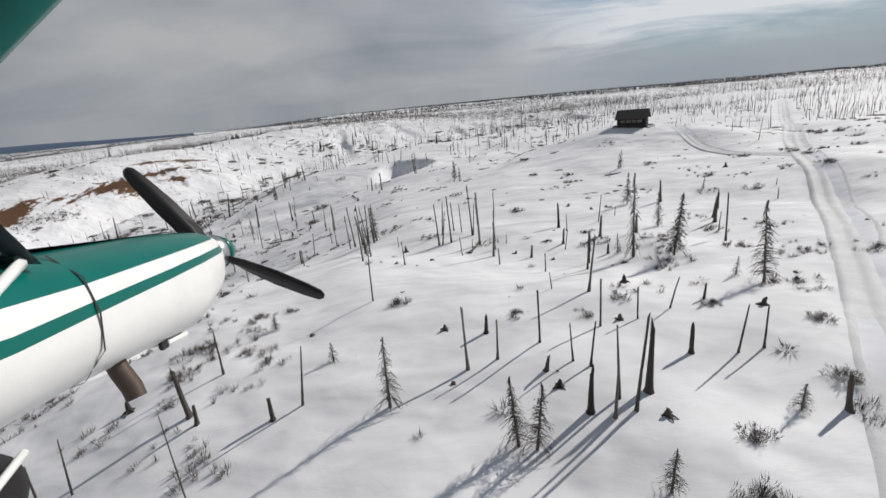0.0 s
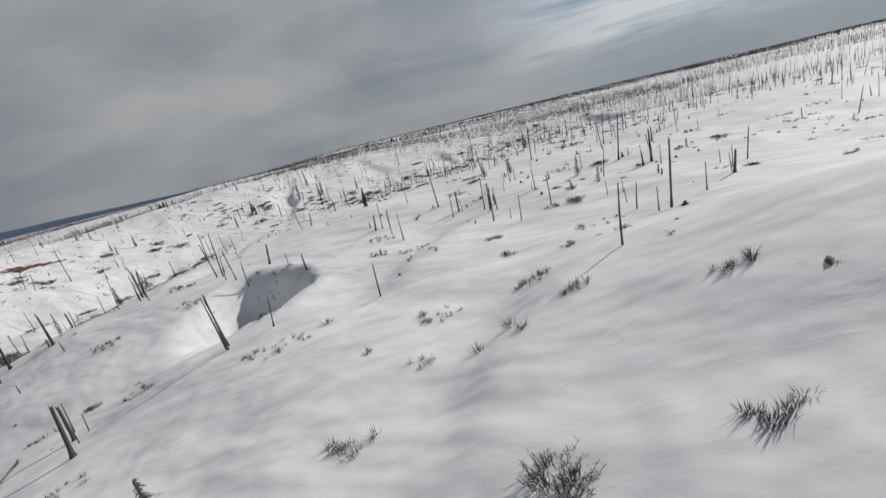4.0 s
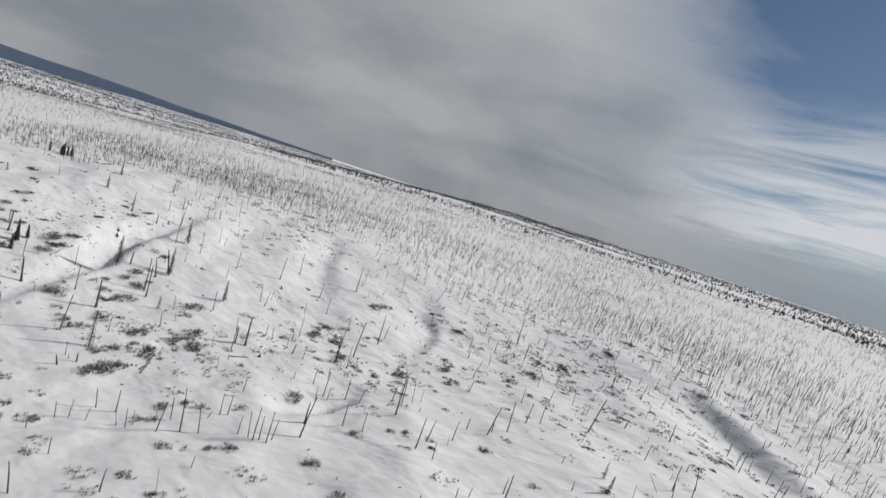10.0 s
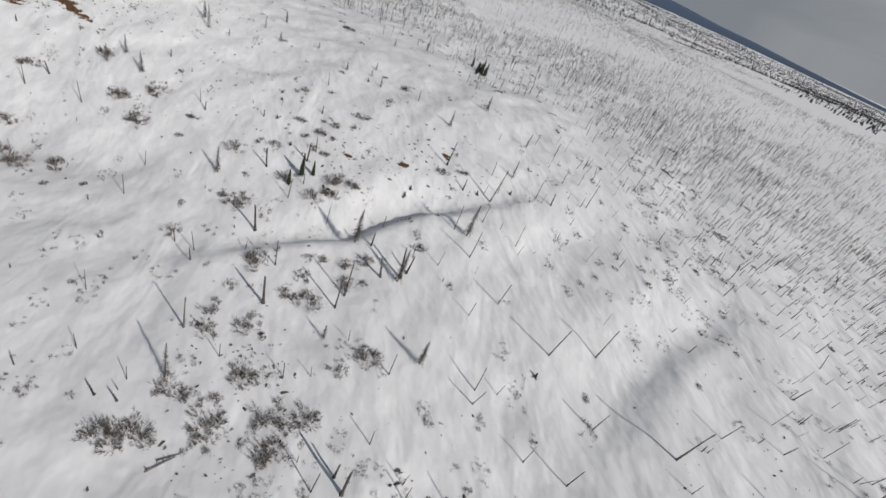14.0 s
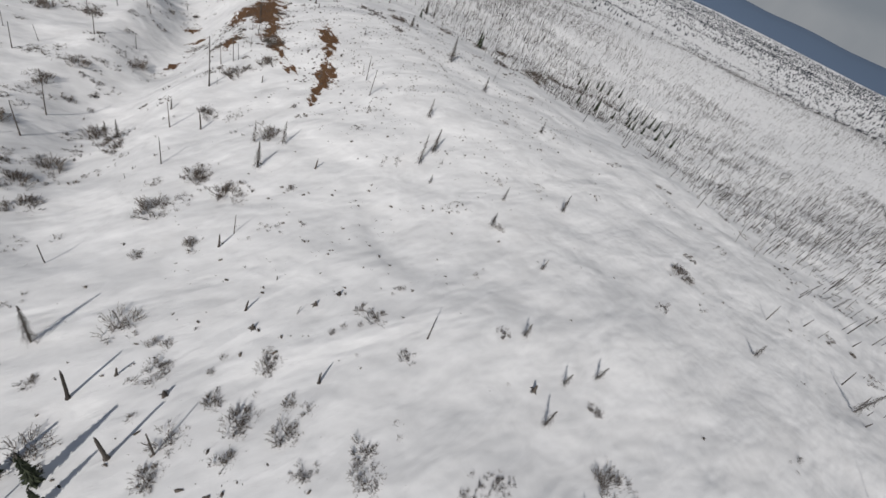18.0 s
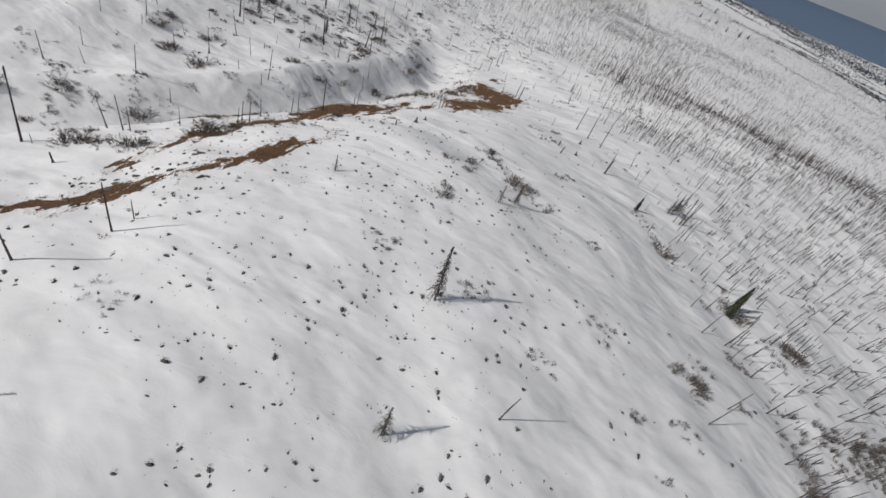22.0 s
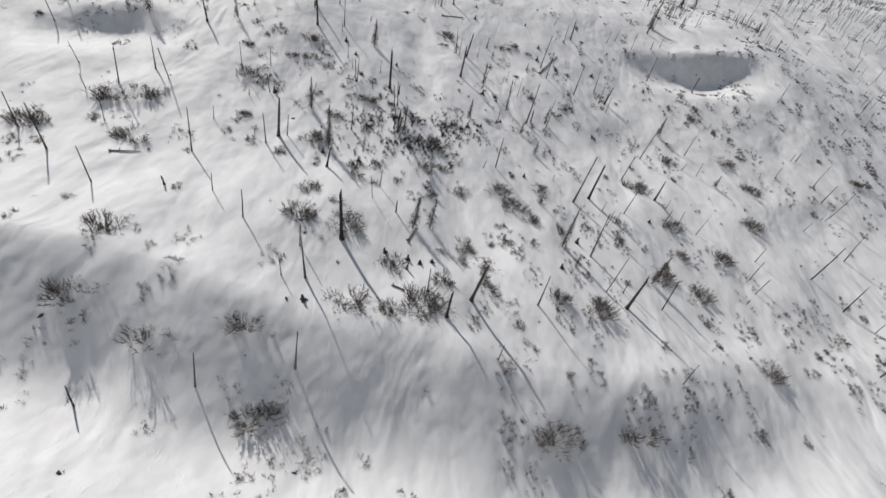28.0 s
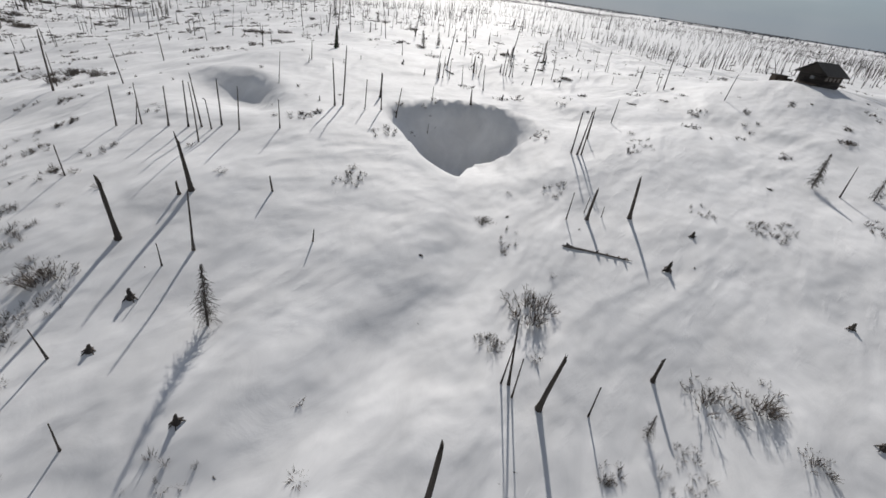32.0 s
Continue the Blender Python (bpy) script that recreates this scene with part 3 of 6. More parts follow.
def stump_mesh(name, seed, mat):
    """A short burned stump with roots, one metre high and about as wide."""
    r = np.random.default_rng(seed)
    V, F = [], []
    tube(V, F, [(0, 0, -0.2), (0, 0, 0.05), (0.02, 0, 0.3), (r.normal(0, 0.05), r.normal(0, 0.05), 0.75), (r.normal(0, 0.08), r.normal(0, 0.08), 1.0)], [0.42, 0.34, 0.22, 0.16, 0.08], 8)
    jag(V, len(V) - 8, 8, r, 0.12)
    for q in range(6):
        a = 6.28 * q / 6 + r.normal(0, 0.3)
        c, s = math.cos(a), math.sin(a)
        tube(V, F, [(c * 0.15, s * 0.15, 0.25), (c * 0.42, s * 0.42, 0.1), (c * 0.7, s * 0.7, -0.12)], [0.1, 0.07, 0.03], 4)
    return raw(name, V, F, mat, True)


def stand(thing, x, y, h, wide, r, lean=0.05, sink=0.04):
    """The pose of a thing of unit height at x, y."""
    z = float(height(x, y)) - sink
    return Matrix.LocRotScale((x, y, z), Euler((r.normal(0, lean), r.normal(0, lean), r.uniform(0, 6.28))), (wide, wide, h))


def put(x, y, h, wide, r, make, label, category, group, lean=0.05):
    """One tree or shrub: an empty at its foot with its parts."""
    name, pieces = make
    m = stand(None, x, y, h, wide, r, lean)
    if len(pieces) == 1:
        ob = new(name, pieces[0][1])
    else:
        ob = new(name)
        for pname, me in pieces:
            part(pname, me, ob)
    ob.matrix_world = m
    return tagged(ob, label, category, group)


# ---- trees and shrubs that stand near the path: x, y, height ----
POLES_A = [
    (6.9, 17.3, 3.3), (8, 17.6, 5.1), (16.6, 21.5, 2.5), (15.2, 21.5, 3.1), (6.9, 21, 2.6), (6.1, 21.6, 2.4),
    (-228.8, 25.7, 9.7), (0.2, 22.5, 4), (2, 22.9, 2.6), (4.7, 23.8, 3.5), (8.8, 25.1, 3.1), (11.4, 25.7, 2.2),
    (9.6, 30, 4.3), (-16.1, 25.5, 3.3), (11.6, 36.7, 3.7), (7.2, 31.4, 1.4), (7.9, 36.8, 1.7), (12.4, 38.8, 3),
    (26.6, 41.5, 4.7), (-234.7, 43.7, 6.6), (13.7, 42.5, 1.4), (27.9, 44.9, 2.1), (-18.7, 24.4, 1.7), (11.6, 44.2, 2.2),
    (4.1, 44.7, 5.5), (-5.2, 42.5, 2.5), (4.5, 46.7, 3.1), (0.8, 45.9, 2.1), (-104.5, 50.8, 6.0), (2, 47.1, 1.5),
    (-147.5, 51.6, 7.5), (6, 48.7, 1.1), (13.4, 50.4, 2.1),
]
POLES_B = [
    (4.8, 49.8, 3.7), (3, 49.4, 6.2), (18.1, 53.3, 3.4), (-1.4, 51.2, 4.1), (-1.8, 51.2, 5.1), (-0.3, 51.5, 5.8),
    (2.5, 53.5, 4), (2.4, 53.6, 6.2), (-10.3, 46.5, 4.5), (1.1, 55.5, 3.7), (-10.1, 50.2, 3.7), (-1.4, 55.6, 4.5),
    (-7.2, 54.6, 1.4), (0.1, 57, 3.8), (3.4, 58.5, 3.8), (-96.0, 65.5, 3.3), (-64.9, 67.6, 5.3), (-71.9, 67.4, 3.3),
    (-34.2, 67.4, 6.4), (6.1, 62.8, 3.4), (-100.7, 69.3, 4.6), (-103.6, 69.5, 3.8), (-23.5, 70.2, 4.1), (-11.5, 60.7, 5.3),
    (-12.3, 60.6, 5.1), (-11.2, 61.8, 4.9), (-12.3, 61.3, 5.6), (-98.8, 73.8, 2.2), (-13.1, 61.4, 4.5), (-20.7, 74.6, 3.4),
    (-13.5, 62.2, 5.9), (-14.8, 63.2, 6.2), (-15.6, 63.3, 5.1),
]
POLES_C = [
    (-90.8, 75.8, 3.8), (-88.2, 78.4, 2.4), (-67.6, 79.5, 7.4), (-86.2, 81.2, 2.6), (-48.9, 83.7, 4.2), (30.8, 80.8, 2.6),
    (-53.3, 84.7, 3.6), (-49.9, 85.7, 4.3), (-46.1, 86.3, 5.2), (-77.3, 87.4, 5.4), (-27.1, 91.5, 4.5), (-26, 92.8, 1.4),
    (-89.5, 91.3, 5), (-49.5, 92.6, 7.1), (-111.7, 92.5, 5.5), (-28.1, 94.4, 2), (-93.1, 94.4, 2.4), (-124.5, 95.2, 3.7),
    (-89.9, 95.9, 2), (-94.5, 96.6, 3.5), (-45.1, 99.2, 6.2), (-110, 98.8, 2.9), (-40.7, 100.1, 7.5), (-183.8, 101.0, 3.7),
    (-89.6, 101.9, 9.2), (-103.2, 102.3, 7.9), (-65.9, 102.8, 3.6), (1.2, 104.1, 3.8), (-85.1, 105.2, 1.4), (-66.1, 107.4, 8.4),
    (-51, 108.2, 2.4), (-50.7, 110.3, 2.6), (-52.3, 111.5, 1.9),
]
POLES_D = [
    (-69.7, 114.5, 3.2), (-116.7, 114.7, 5.3), (-42.4, 116.8, 2.8), (-57.7, 117.0, 4.7), (-45.1, 121.8, 3.7), (-44.4, 122.5, 5.6),
    (-44.7, 123, 3.8), (-20.7, 125.1, 1.3), (-21.3, 126.9, 1.8), (-23.8, 127.9, 3.1), (-117.9, 129.7, 3.7), (-9.5, 132.6, 6.2),
    (-9.9, 133, 5.9), (35.9, 133.6, 6.3), (-4.8, 133.8, 3.1), (-10.1, 133.8, 5.5), (35.1, 134.5, 2.4), (-75.5, 135.3, 4.7),
    (40.6, 136.1, 2.7), (-76.3, 135.8, 4), (-118.4, 137.4, 1.5), (-85.2, 137.5, 1.4), (-66.3, 139.3, 2.3), (-72.2, 140.3, 1.8),
    (46.8, 142.3, 2.1), (-85.9, 142.5, 4.5), (-128.5, 143.1, 5.3), (35.6, 143.9, 1.6), (-71.7, 143.2, 4.1), (-118.2, 144, 6.1),
    (-72, 143.4, 4), (-67.7, 144.6, 1.8), (-113.6, 145.5, 3.2),
]
POLES_E = [
    (-191.9, 146.3, 6.8), (-118.5, 146.6, 2.3), (-64.5, 145.8, 2.6), (-14.2, 154.8, 1.5), (-56, 148.1, 2), (-53.5, 148, 5.1),
    (37.6, 150.2, 1.6), (-185.2, 150.3, 2.7), (51.8, 150.4, 2.6), (-18.7, 157.4, 4.1), (35.9, 151.2, 2.0), (54.6, 151.8, 4.1),
    (-130.9, 151.8, 4.7), (-20.8, 158.4, 4.7), (-195.0, 152.2, 7.0), (-90.3, 151.9, 3.3), (-23, 159.4, 3.8), (52.3, 153.9, 1.9),
    (23.1, 154.4, 1.5), (-93.1, 154.4, 4.8), (20.7, 155.7, 5.0), (-198.4, 155.7, 6.4), (-11.2, 156.8, 1.9), (-91.3, 156.5, 1.5),
    (-79.9, 156.9, 3), (6.7, 158.6, 4.3), (-24.7, 161.9, 7.4), (-207.0, 159.0, 3.8), (-25.9, 162.2, 6.1), (21.9, 160.9, 3.6),
    (20.8, 161.1, 4.4), (21, 162.1, 4.1), (20, 162.2, 5),
]
POLES_F = [
    (-36.6, 159.5, 3.3), (4.6, 162.0, 3.3), (-75.6, 162.4, 4.4), (48.7, 163.4, 3), (-77.3, 162.9, 1.3), (2.7, 165.2, 3.7),
    (-97.6, 163.3, 6), (-89, 163.1, 2.2), (14.8, 164.9, 3.6), (39.8, 164, 4.6), (-40.1, 162.1, 4.8), (4.1, 164.7, 3.3),
    (2.5, 166.4, 4.3), (46.5, 165, 3.3), (29.0, 165.5, 4.3), (28.5, 165.6, 1.4), (16.5, 166.6, 2.3), (48.8, 166.5, 4.5),
    (-42.1, 164.3, 3.2), (-40.8, 164.4, 5), (-162.1, 168.0, 1.1), (21.6, 168.9, 2.0), (-42.4, 165.8, 5.8), (-56.1, 165.1, 2.9),
    (-43.4, 166.8, 5), (24.4, 170.3, 1.6), (21.0, 170.9, 1.8), (12.4, 171.3, 6.8), (-107.7, 171.0, 4.6), (-44.7, 168.6, 4.4),
    (-159.4, 172.1, 3.8), (-159.1, 173.3, 3.6), (-81.4, 172.1, 4.8),
]
POLES_G = [
    (-196.2, 174.3, 1.5), (-199.1, 175.2, 5.4), (-46.4, 171.2, 4.4), (46.2, 174.5, 8.3), (-46.7, 171.9, 2.5), (-78.5, 175.3, 4.9),
    (48.5, 175.9, 1.6), (39.8, 175.8, 2.8), (-48.2, 173.3, 4.3), (-93.2, 176.5, 3), (26.5, 176.6, 4.4), (37.7, 176.7, 1.3),
    (25.4, 177.1, 2), (6.3, 178.4, 2.7), (27.5, 177.3, 2.7), (-102.1, 178.9, 6.0), (16.5, 178.7, 1.1), (-118.7, 179.4, 7.1),
    (-84.2, 178.4, 5.5), (-217.6, 180.5, 6.3), (-216.7, 181.1, 6.4), (-150.1, 182.5, 1.2), (-86.4, 182.1, 2.4), (-97.8, 184.7, 4.7),
    (-79.6, 186.3, 3.5), (-146.2, 189.8, 3.7), (-146.2, 191.1, 2.1), (70.2, 192.2, 2.2), (49.1, 191.5, 5.8), (66.7, 194.3, 2),
    (-143.0, 197.8, 6.1), (78.1, 198.1, 1.8), (59.6, 198.6, 1.5),
]
POLES_H = [
    (-88.0, 198.7, 3.8), (52.3, 200.0, 6.7), (64.7, 198.5, 3.6), (66.9, 200.7, 2.3), (65.5, 199.7, 3.9), (-103.7, 201.3, 5.8),
    (22.9, 198.3, 5.9), (34.8, 198.6, 7.9), (-140.8, 202.8, 4.4), (-93.3, 203.3, 3.4), (-140.5, 204.5, 3.4), (57.0, 205.1, 3.3),
    (25, 201.9, 2.9), (68.9, 205.6, 2.6), (53.0, 206.6, 2.9), (-88.7, 207.7, 5.6), (57.2, 207.8, 4.0), (-137.1, 208.3, 3.1),
    (73.9, 208.5, 2.5), (47.2, 208.6, 2.7), (13.8, 209.1, 6.1), (21.3, 209.2, 6.0), (75.2, 211.1, 2.5), (43.7, 211.4, 2.1),
    (27.7, 208.2, 2.1), (72.7, 211.9, 1.5), (20.7, 212.8, 3.4), (-136.8, 212.9, 3.7), (17.3, 213.1, 3.4), (72.8, 213.3, 3.6),
    (15.4, 213.4, 3.4), (44.1, 211, 1.3), (22.1, 214.6, 8.3),
]
POLES_I = [
    (-137.6, 215.0, 3.1), (-140.2, 215.7, 4.9), (29.6, 212.8, 2.4), (29.7, 213.6, 3.1), (85.7, 217.6, 2.8), (67.3, 218.2, 3.6),
    (18.3, 217.6, 1.8), (64.4, 219.2, 3.5), (50.2, 219.2, 3.5), (42.2, 219.4, 2.6), (22.5, 219.7, 2.7), (-132.3, 221.0, 3.0),
    (85.6, 221.3, 3.7), (66.1, 221.5, 4.9), (76.0, 222.0, 2.1), (59.2, 222.6, 3.2), (40.5, 223.3, 2.3), (41.7, 222.9, 1.1),
    (74.0, 225.1, 2.4), (-128.0, 225.6, 3.7), (-126.8, 225.7, 5.3), (-124.1, 225.9, 5.2), (64.3, 226.5, 1.9), (20.2, 226.9, 6.3),
    (46.3, 227.8, 2.4), (60.9, 233.3, 2.2), (72.8, 233.2, 3), (-120.9, 234.1, 1.6), (-119.3, 234.3, 10.1), (51.7, 235.3, 2.6),
    (63, 236.5, 3), (84.2, 238.6, 1.4), (-87.5, 239.4, 6.5),
]
POLES_J = [
    (88.7, 240.8, 3.1), (-82.5, 241.5, 2.3), (49.2, 242.7, 3), (98.6, 243.1, 2.3), (21.2, 243.9, 1.3), (-148.8, 244.7, 2.4),
    (70.1, 245.1, 1.7), (-109.1, 246.1, 5.3), (63.9, 245.6, 4), (57.7, 246.1, 2.8), (90.1, 246.3, 2.5), (-148.6, 247.0, 5.6),
    (56, 246.8, 3.1), (100.6, 246.9, 2.5), (14.5, 247, 3.3), (54.1, 247.5, 2.4), (2.6, 248, 2.1), (-91.5, 249.5, 3.1),
    (84.7, 249.7, 3.3), (32.4, 251.9, 3.8), (-145.8, 253.7, 5.7), (81.2, 253.2, 3.7), (42.9, 253.6, 3), (47.6, 255, 6),
    (63.8, 255.4, 1.7), (76.9, 256.9, 3.3), (-105.1, 258.1, 5.1), (78.4, 269.8, 5.4), (85.1, 270.2, 3.0), (19.9, 271.5, 1.5),
    (-77.4, 274.0, 4.7), (-87.9, 275.0, 3.7), (29.2, 275.1, 3.5),
]
POLES_K = [
    (119.2, 275.9, 3.5), (73.4, 276.3, 6.2), (101.3, 277.0, 5.4), (106.7, 277.6, 3.1), (-6.8, 278.6, 2.5), (-148.2, 278.8, 1.0),
    (79.4, 279.1, 4.8), (-15.4, 279.2, 3.6), (115.9, 279.6, 6.1), (-12.2, 280.1, 4.5), (-5.1, 281.0, 2.2), (121.5, 283.7, 3.8),
    (-5.3, 284.5, 3.2), (-34.1, 286.8, 2.7), (-62.1, 289.6, 4.6), (-43.5, 291.8, 8.0), (-38.1, 297.8, 3.6), (-58.0, 304.1, 6.4),
    (-34.4, 307.3, 3.5), (-121.9, 311.9, 3.9), (-17.5, 312.0, 5.8), (-48.7, 315.2, 8.5), (-51.5, 316.9, 8.9), (-41.5, 317.5, 2.9),
    (-23.4, 320.2, 3.5), (-10.3, 323.9, 3.4), (-35.0, 324.1, 5.4), (-15.6, 324.6, 3.8), (-12.3, 332.2, 5.7), (-59.2, 336.1, 3.8),
    (-29.3, 338.0, 5.1), (-46.8, 340.6, 3.7), (-69.1, 341.0, 6.7),
]
POLES_L = [
    (-91.5, 342.4, 6.7), (-91.3, 342.6, 4.6), (-30.8, 342.9, 3.0), (-19.4, 344.4, 3.7), (-49.4, 347.4, 5.8), (-5.3, 347.7, 4.7),
    (-71.6, 348.3, 4.7), (-15.2, 350.4, 5.2), (-80.5, 352.7, 9.6), (-88.4, 354.2, 4.2), (-37.6, 355.0, 7.8), (-23.7, 359.3, 5.4),
    (-104.5, 359.9, 2.1), (-81.3, 365.0, 4.5), (-36.9, 365.1, 7.9), (-79.1, 365.7, 2.9), (6.2, 366.1, 2.4), (-11.4, 371.1, 2.8),
    (-16.7, 371.4, 9.3), (11.7, 379.5, 3.5), (-19.2, 382.8, 4.8), (-5.2, 387.7, 6.8), (-8.4, 407.2, 4.3), (-9.5, 479.4, 7.4),
]
STUBS_A = [
    (17.2, 16.7, 1.8), (5.9, 17.8, 2.4), (9.1, 18.8, 3.6), (12.9, 22, 1.9), (4.5, 21.1, 1), (-10.8, 20.3, 1.5),
    (-15.5, 20.9, 1.3), (-16.4, 21.7, 3.1), (1.6, 25.7, 1.2), (14.9, 40.9, 1), (7.8, 42.9, 1.3), (19.5, 45.5, 1.9),
    (15.9, 46.2, 2.3), (29.4, 48.2, 3.4), (11.8, 45.8, 1.7), (30.7, 50.7, 2.5), (-36.1, 54.2, 4.0), (13, 52.6, 2.9),
    (28.9, 60.1, 2.8), (-23.9, 64.7, 2.0), (-83.7, 82.6, 4), (-49.7, 84.1, 4.3), (-24.7, 89.1, 5.1), (-87.3, 98.1, 6.7),
    (-113, 99.3, 6), (-64.8, 106.1, 2.8), (-52.7, 106.3, 1.0), (-36.5, 114, 2.4), (-44.4, 119.9, 5.3), (-55.1, 121.9, 6.1),
    (-18.9, 122.6, 4.5), (-117.7, 124.0, 6.2), (-22.2, 126.2, 3.5),
]
STUBS_B = [
    (-121.2, 127.4, 3.7), (-114.3, 132.3, 1.3), (-71.3, 135.3, 1.8), (-83.4, 135.6, 1), (-70.5, 137.1, 6.9), (-111.2, 140.8, 6.8),
    (46.3, 141.0, 2.4), (-96.5, 144.9, 3), (-7, 152.4, 2), (3.9, 152.8, 0.8), (-90.8, 153.1, 5.8), (-56.9, 152.9, 5.2),
    (45.0, 155.3, 0.9), (-50, 154.3, 5), (-51, 154.5, 1.2), (45.4, 157.1, 1.2), (-16.7, 162.5, 3.3), (22, 164, 1.7),
    (-106.3, 163.4, 1.3), (1.5, 165.3, 2.5), (46.5, 164.9, 2), (15.9, 166.9, 3.3), (48.6, 166.5, 5), (0.2, 167.6, 1.0),
    (40.8, 168, 0.8), (11.5, 171.2, 0.6), (-187.7, 171.0, 1.4), (2.5, 174.7, 0.6), (-199.2, 174.8, 3.5), (-188.6, 174.8, 1.6),
    (-63.4, 171.8, 3.6), (59.6, 176.8, 0.8), (26.4, 182.9, 0.9),
]
STUBS_C = [
    (59, 189.6, 3), (59.7, 197.5, 0.8), (63.9, 197.9, 0.9), (-158.4, 200.3, 1.3), (40.4, 203.2, 0.8), (75.5, 206.2, 0.8),
    (69.4, 207.5, 0.8), (26.9, 207.7, 2.3), (69.1, 214.6, 1.1), (14.2, 219, 0.7), (-43.7, 224.8, 3.3), (73.9, 226.7, 1.1),
    (28.9, 228.2, 0.8), (19.1, 233.4, 0.7), (52.5, 234.6, 1.2), (58.5, 234.9, 2.1), (-129.1, 237.6, 1.5), (-111.0, 239.0, 2.1),
    (74.1, 244.4, 2.4), (-113.7, 249.1, 3.0), (36.3, 252.2, 1.2), (-126.1, 271.6, 1.9), (-106.9, 283.3, 2.4), (-31.7, 283.8, 1.8),
    (-30.8, 286.6, 1.9), (-106.0, 296.8, 1.7), (13.0, 297.1, 4.1), (-92.3, 299.0, 1.4), (-88.2, 299.4, 4.3), (-68.7, 299.4, 6.2),
    (61.8, 299.5, 3.5), (-49.1, 302.9, 6.6), (-90.2, 308.1, 4.8),
]
STUBS_D = [
    (-108.8, 310.8, 2.1), (-19.1, 315.0, 3.8), (-16.9, 316.0, 7), (-7.1, 321.9, 2.6), (-64.0, 322.3, 3.7), (-56.2, 323.9, 5.3),
    (-56.1, 327.9, 6.8), (-12.2, 328.8, 2.0), (-57.3, 329.3, 4.5), (-83.7, 345.9, 3.2), (5.1, 361.5, 1.4), (-78.6, 368.3, 3.3),
]
STUMPS_A = [
    (9.3, 17.2, 0.4), (4.9, 19.8, 0.4), (-0.7, 21.5, 0.2), (19.6, 26, 0.6), (10.3, 25.8, 0.5), (-21.7, 23.8, 0.8),
    (-1.1, 26.8, 0.4), (12.9, 31.8, 0.7), (9.6, 41.1, 0.3), (6.5, 44.9, 0.3), (-2.5, 43.7, 0.2), (-6.1, 43.1, 0.3),
    (-5.9, 51, 0.9), (19.1, 59.3, 0.3), (16.7, 62, 0.5), (45.4, 73.1, 0.8), (-90.7, 86.4, 0.8), (-33.1, 99.9, 0.9),
    (-38, 100.8, 1.1), (-22.7, 102.3, 0.7), (-100.4, 104, 1.1), (-107.9, 108.8, 0.9), (-86.5, 111.4, 0.7), (-69.1, 113.9, 0.7),
    (-61.1, 114, 0.5), (-18.7, 116.2, 0.6), (-24.7, 116.8, 1), (-60.4, 117.1, 1.1), (-74.2, 118.8, 0.7), (-76.2, 119.7, 0.6),
    (-75.9, 121.6, 1.1), (-112.4, 129.0, 0.7), (-113.0, 130.6, 0.7),
]
STUMPS_B = [
    (36.3, 132.0, 0.5), (-112.6, 132.2, 0.9), (-112.0, 135.2, 0.8), (-61.4, 136.3, 0.7), (-222.1, 138.7, 0.9), (-93.7, 140.5, 0.8),
    (-121.6, 143.6, 1), (-62.6, 144.5, 0.6), (-92.7, 146.1, 0.8), (-209.6, 147.7, 0.7), (-58.9, 146.9, 0.9), (-79.7, 156.1, 1.1),
    (-193.0, 160.6, 1.1), (29.2, 161.6, 0.5), (48.7, 165.1, 0.3), (52, 165.3, 0.4), (56.5, 167, 0.4), (20.1, 169.7, 0.6),
    (-192.1, 171.6, 1.0), (1.4, 174, 0.4), (18.4, 174.3, 0.3), (28, 173.6, 0.5), (47.8, 176.8, 0.9), (30, 177.2, 0.5),
    (29.8, 183.5, 0.4), (-160.7, 189.7, 0.8), (46, 189.7, 0.5), (43.3, 190.6, 0.8), (-160.2, 194.4, 1.1), (35.4, 195.2, 0.5),
    (29.3, 223.5, 0.4), (37.9, 228.6, 0.5), (53.5, 229.7, 0.8),
]
STUMPS_C = [
    (10.4, 233, 0.5), (80.9, 241.2, 0.7), (29.5, 243.5, 0.6), (97.4, 247.6, 1), (-44.1, 293.8, 1.1), (-105.7, 300.0, 0.9),
    (-116.4, 300.2, 0.8), (-113.1, 300.4, 0.8), (-95.7, 304.0, 1.0), (-11.1, 314.3, 1.1), (-129.3, 323.6, 1.1), (-81.7, 331.2, 1.1),
    (-83.5, 332.7, 1.0), (-82.5, 349.5, 1.1), (-33.6, 351.0, 1.1), (-82.8, 358.4, 1.1),
]
BRANCHED_A = [
    (7.7, 13.5, 2.1), (15.3, 17, 1.5), (3, 16.3, 3.5), (2.2, 16.6, 3.5), (-4.2, 20.1, 4.5), (22.7, 30.4, 6.1),
    (21.6, 32, 1.5), (-210.9, 34.3, 8.1), (-8.4, 25, 1.4), (-209.1, 36.7, 7.3), (19.5, 37.4, 5.7), (16.4, 38.6, 7.5),
    (15.7, 40.5, 2), (-14.5, 31, 1.3), (23.1, 48.2, 4), (-219.5, 59.4, 5.0), (24.3, 60.1, 4.3), (36.2, 62.9, 1.6),
    (-10.8, 51.3, 3.8), (-75.5, 64.8, 3), (-59.2, 72.7, 4.6), (-11.5, 61.4, 5.6), (-189.3, 74.8, 4.1), (31.1, 80.6, 3.2),
    (-106.3, 92, 5.6), (2.4, 100.9, 3.2), (-63.8, 102.5, 4.2), (-43.6, 104.2, 1.9), (-106.7, 106.1, 2.4), (1.5, 107, 4.5),
    (-102.5, 107.3, 6.7), (-77.2, 107.4, 3.1), (-92.9, 109.3, 2.3),
]
